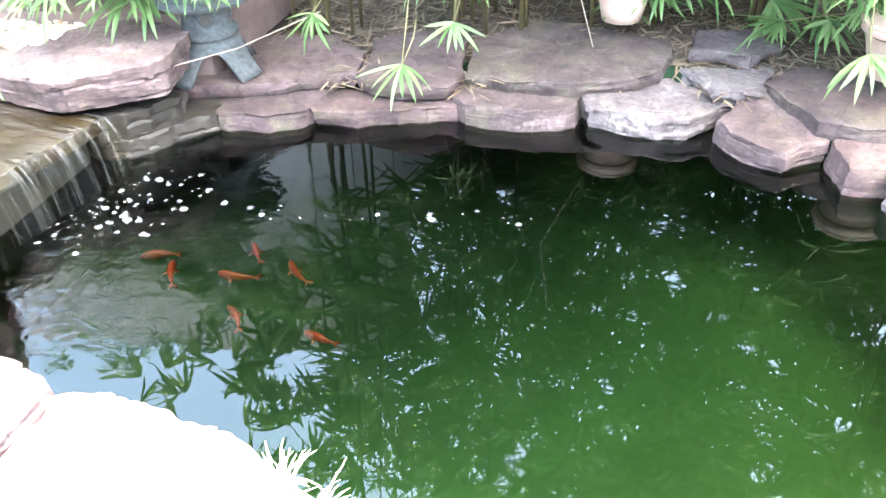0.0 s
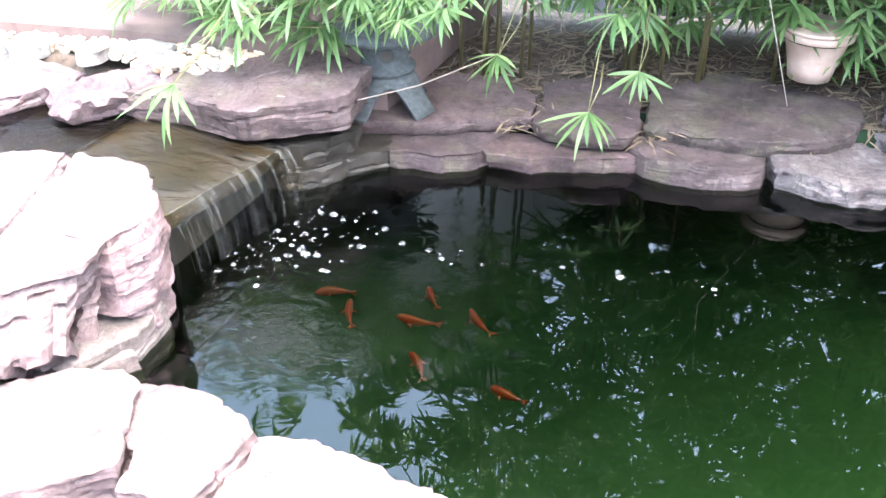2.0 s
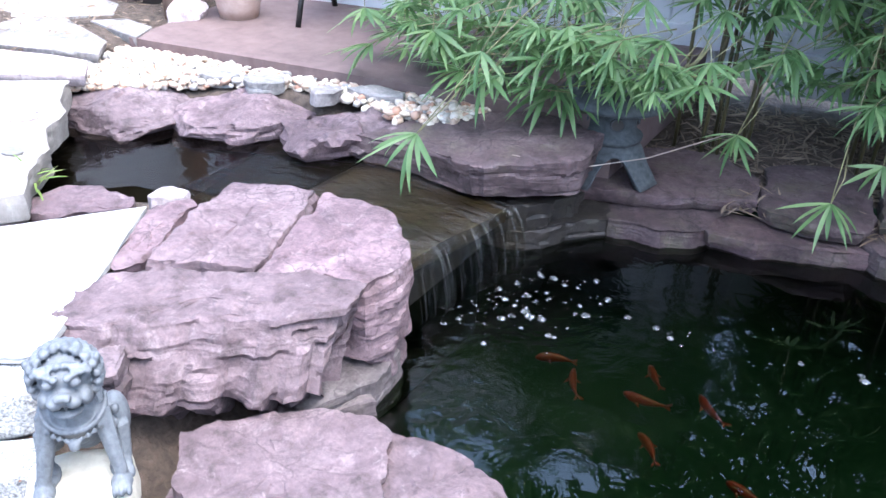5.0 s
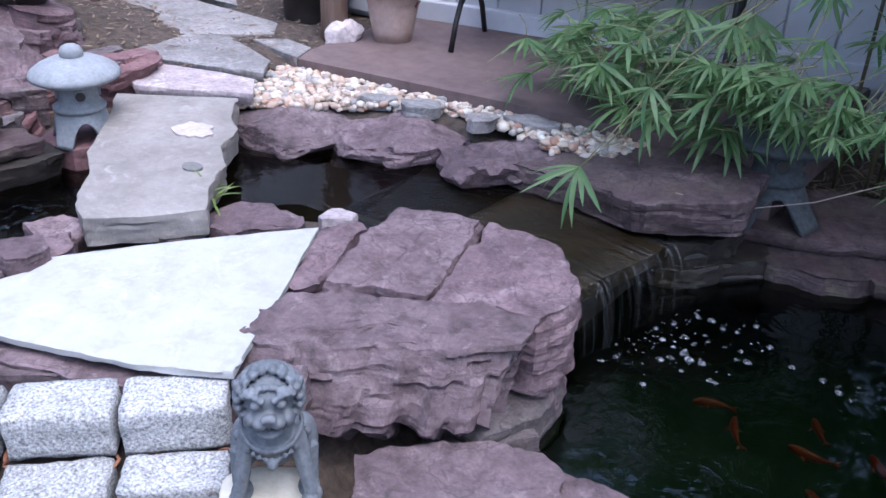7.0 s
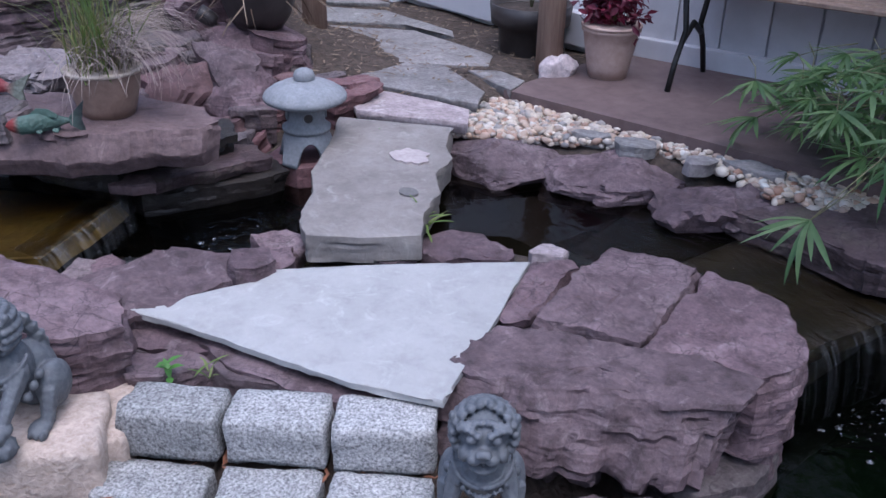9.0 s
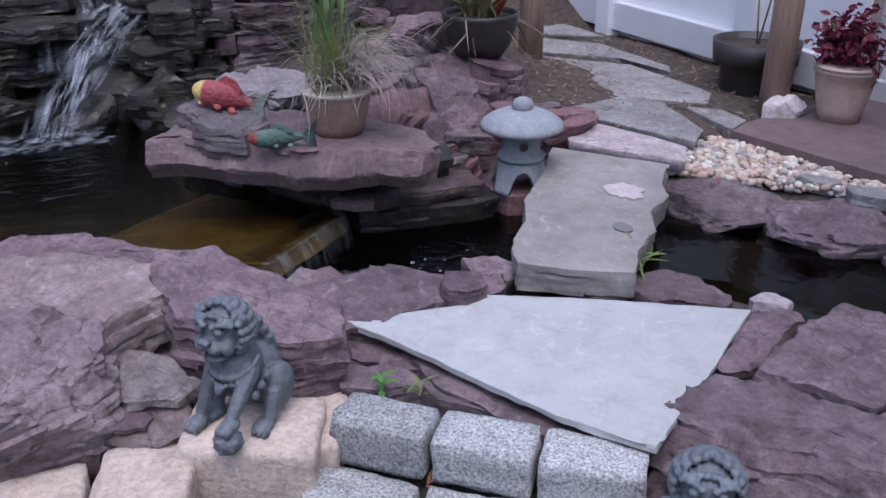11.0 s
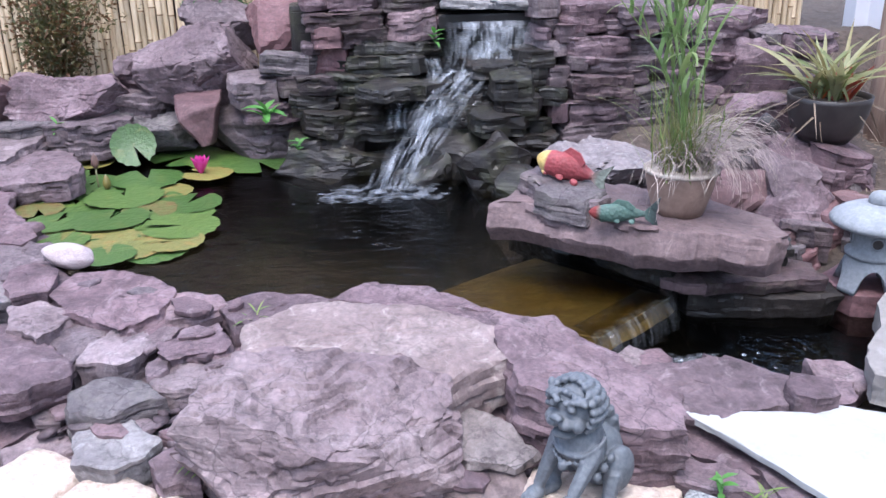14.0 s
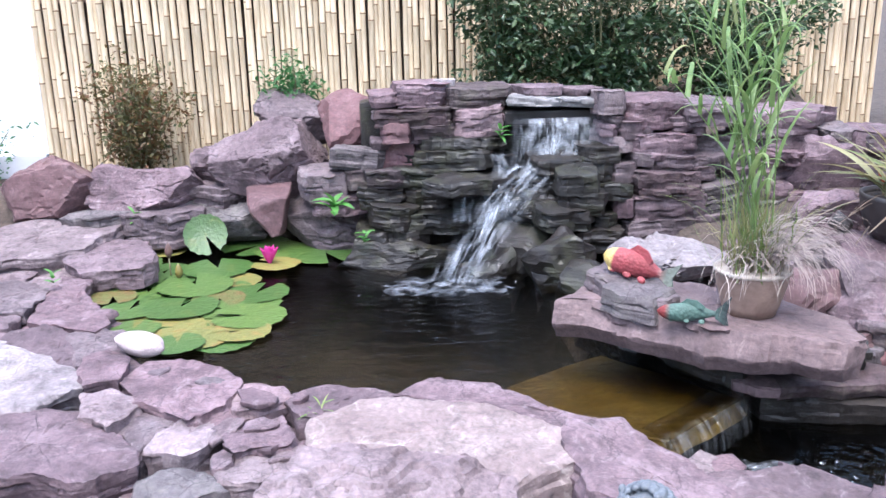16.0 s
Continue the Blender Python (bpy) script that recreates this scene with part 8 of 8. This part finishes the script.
herb(-4.86, 0.06, 0.44, 12, 0.11, "bright green leafy weed growing from the wall", seed=1)
herb(-4.84, 0.86, 0.77, 9, 0.06, "tiny fern growing beside the water spout", seed=2)
herb(-4.72, 0.2, 0.32, 10, 0.05, "small yellow-green moss plant on wet rock", seed=3)
herb(-2.22, 1.11, 0.14, 6, 0.05, "small green seedling beside the granite kerb", seed=4)
herb(-2.16, 1.18, 0.14, 9, 0.05, "wispy green weed beside the granite kerb", GRASS, 5, wide=0.12)
herb(-2.45, 2.05, 0.15, 14, 0.10, "grass tuft at the end of the bridge stone", GRASS, 6, wide=0.08)
herb(-2.38, 0.17, 0.10, 12, 0.13, "grass weed among the slate pieces", GRASS, 7, wide=0.1)
herb(-2.54, -0.05, 0.12, 9, 0.09, "grass weed between the broken slate", GRASS, 8, wide=0.1)
herb(-3.12, 0.06, 0.22, 8, 0.08, "thin grass blades between the rim stones", GRASS, 9, wide=0.08)
herb(-3.12, 2.36, 0.16, 12, 0.07, "green weeds behind the stone lantern", seed=10)
herb(-3.3, 1.86, 0.14, 14, 0.07, "low green plant beside the stone lantern", seed=11)
herb(-5.15, -0.95, 0.36, 8, 0.05, "small green weed on the stones", seed=12)
herb(-4.35, -1.1, 0.3, 8, 0.05, "small yellow-green weed on the stones", seed=13)
PALEGRASS = leafy("pale_dry_grass", [(0.46, 0.42, 0.30), (0.58, 0.53, 0.40), (0.36, 0.38, 0.18)], 0.7, 0.2)
for gx0, gy0, n in ((-0.20, 1.80, 26), (-0.32, 1.78, 12), (-0.10, 1.76, 14)):
    h = Heap()
    rt = random.Random(n)
    for i in range(n):
        h.add(arc(rt.uniform(0.05, 0.13), rt.uniform(0.005, 0.010), rt.uniform(20, 85), rt.uniform(-40, 40), 6, 0.2, rt), Matrix.Translation((rt.gauss(0, 0.02), rt.gauss(0, 0.02), 0)) @ pose(0, 0, 0, 0, 0, rt.uniform(0, 360)))
    thing("grass_tuft", pose(gx0, gy0, -0.07), "pale dry grass tuft at the pond's near edge", "grass", me=h.mesh("grass_tuft", PALEGRASS, True))

# ---- water lilies ----
def pad_mat(name, base, old, amount):
    """A waxy floating leaf: faint veins from the stalk outward, blotches of age."""
    m, nt, b = nodes_of(name)
    vec, rnd = offset_by_object(nt, mapped(nt))
    col = mixc(nt, 1.0, base, ramp(nt, rnd, [(0.0, (0.72, 0.80, 0.7)), (0.5, (1.0, 1.0, 1.0)), (1.0, (1.35, 1.2, 1.1))]), "MULTIPLY")
    blot = noise_tex(nt, vec, 2.2, 6, 0.65, 0.5)
    col = mixc(nt, ramp(nt, blot.outputs[0], [(0.62 - amount, (0, 0, 0)), (0.78 - amount * 0.6, (0.85, 0.85, 0.85))]), col, old)
    sx = nt.nodes.new("ShaderNodeSeparateXYZ")
    nt.links.new(mapped(nt), sx.inputs[0])
    at = nd(nt, "ShaderNodeMath")
    at.operation = "ARCTAN2"
    nt.links.new(sx.outputs[1], at.inputs[0])
    nt.links.new(sx.outputs[0], at.inputs[1])
    wv = nd(nt, "ShaderNodeMath")
    wv.operation = "MULTIPLY"
    wv.inputs[1].default_value = 9.0
    nt.links.new(at.outputs[0], wv.inputs[0])
    sn = nd(nt, "ShaderNodeMath")
    sn.operation = "SINE"
    nt.links.new(wv.outputs[0], sn.inputs[0])
    col = mixc(nt, 0.6, col, ramp(nt, sn.outputs[0], [(0.0, (0.9, 0.9, 0.9)), (0.85, (0.92, 0.92, 0.92)), (1.0, (1.2, 1.2, 1.1))]), "MULTIPLY")
    nt.links.new(col, b.inputs["Base Color"])
    b.inputs["Roughness"].default_value = 0.38
    bump(nt, b, noise_tex(nt, vec, 6.0, 4).outputs[0], 0.35, 0.02)
    return m


PAD = pad_mat("lily_pad", (0.058, 0.105, 0.022), (0.12, 0.135, 0.03), 0.06)
PADY = pad_mat("yellow_lily_pad", (0.17, 0.16, 0.045), (0.24, 0.13, 0.035), 0.12)
PADB = pad_mat("brown_lily_pad", (0.11, 0.12, 0.035), (0.15, 0.075, 0.03), 0.2)


def pad_mesh(seed, mat, cup=0.0):
    r = random.Random(seed)
    n = 30
    v, f = [(0, 0, 0.002)], []
    for ring, k in enumerate((0.45, 0.8, 1.0)):
        for j in range(n):
            a = radians(12 + 336 * j / (n - 1))
            wob = 1 + 0.035 * math.sin(j * 2.9 + seed) * (k > 0.9)
            v.append((k * wob * math.cos(a), k * wob * math.sin(a), 0.012 * noise.noise((k * 3 * math.cos(a), k * 3 * math.sin(a), seed)) + cup * k * k + (0.018 * math.sin(a * 3 + seed) if k > 0.9 else 0)))
    f += [(0, 1 + j, 2 + j) for j in range(n - 1)]
    for ring in range(2):
        o = 1 + ring * n
        f += [(o + j, o + n + j, o + n + j + 1, o + j + 1) for j in range(n - 1)]
    me = mesh_of("lily_pad", v, f, mat, True)
    return me


pads = [pad_mesh(s, PAD) for s in range(5)]
ypads = [pad_mesh(s + 9, PADY) for s in range(2)]
bpads = [pad_mesh(s + 14, PADB) for s in range(2)]
rp = random.Random(12)
for x, y in ((-4.15, -0.68), (-4.4, -0.66), (-4.5, -0.42), (-4.02, -0.40), (-4.66, -0.70), (-3.95, -0.60), (-4.3, -0.28), (-4.12, -0.47), (-3.88, -0.34), (-4.62, -0.40), (-4.5, -0.76), (-4.85, -0.74)):
    thing("lily_pad", pose(x, y, Z_UP + 0.006, 0, 0, rp.uniform(0, 360)) @ Matrix.Scale(rp.uniform(0.10, 0.13), 4), "green lily pad lying under its neighbours", "lily pad", "lily pads", me=rp.choice(pads + ypads[:1]))
PAD_WORDS = ("round green lily pad floating on the pond", "yellowing round lily pad floating on the pond", "brown-spotted old lily pad floating on the pond")
for i, (x, y, s, k) in enumerate((
        (-5.20, -0.36, 0.155, 0), (-5.0, 0.0, 0.155, 0), (-5.08, -0.22, 0.125, 0), (-4.8, -0.50, 0.135, 0), (-4.82, -0.23, 0.10, 1), (-4.97, -0.94, 0.12, 0), (-5.16, -0.83, 0.10, 1),
        (-4.67, -0.88, 0.135, 0), (-4.43, -0.89, 0.085, 2), (-4.54, -0.56, 0.14, 0), (-4.42, -0.28, 0.12, 0), (-4.36, -0.43, 0.095, 2), (-4.26, -0.78, 0.105, 0), (-4.25, -0.57, 0.13, 0),
        (-4.10, -0.27, 0.125, 0), (-4.04, -0.55, 0.10, 1), (-4.03, -0.71, 0.09, 0), (-3.89, -0.42, 0.085, 1), (-3.94, -0.28, 0.095, 1), (-3.83, -0.50, 0.085, 0), (-4.22, -0.38, 0.10, 0))):
    thing("lily_pad", pose(x, y, Z_UP + 0.009 + 0.003 * (i % 5), rp.uniform(-1, 1), rp.uniform(-1, 1), rp.uniform(0, 360)) @ Matrix.Scale(s * 1.2, 4), PAD_WORDS[k], "lily pad", "lily pads", me=rp.choice((pads, ypads, bpads)[k]))
thing("lily_pad", pose(-5.10, -0.60, Z_UP + 0.10, 0, 58, 8) @ pose(0, 0, 0, 0, 0, 25) @ Matrix.Scale(0.108, 4), "large upright green lily leaf standing above the water", "lily pad", "lily pads", me=pad_mesh(33, PAD, 0.18))
lily = thing("water_lily", pose(-4.83, -0.26, Z_UP + 0.02), "bright pink water lily bloom half open", "flower")
h = Heap()
for ring, (n, t, L) in enumerate(((7, 55, 0.085), (7, 70, 0.08), (5, 82, 0.07))):
    for j in range(n):
        h.add(blade(L, 0.036, -0.35, 4, 0.7), pose(0, 0, 0, 0, 0, j * 360 / n + ring * 24) @ pose(0.008, 0, 0, 0, -t, 0))
part("petals", h.mesh("petals", PETAL, True), lily)
BUD = simple("lily_bud", (0.09, 0.05, 0.04), (0.16, 0.09, 0.07), 20, 0.6, 0.1)
for x, y, z, mt in ((-4.75, -0.71, 0.12, BUD), (-4.65, -0.65, 0.05, PADY)):
    bud = thing("lily_bud", pose(x, y, Z_UP - 0.03), "closed water lily bud on an upright stem", "flower")
    part("stem", mesh_of("stem", *tube([(0, 0, 0), (0.005, 0, z)], [0.004, 0.004], 6), STEM, True), bud)
    v, f = lathe([(0.006, z), (0.017, z + 0.02), (0.018, z + 0.035), (0.010, z + 0.06), (0.001, z + 0.072)], 12)
    part("bud", mesh_of("bud", v, f, mt, True), bud)
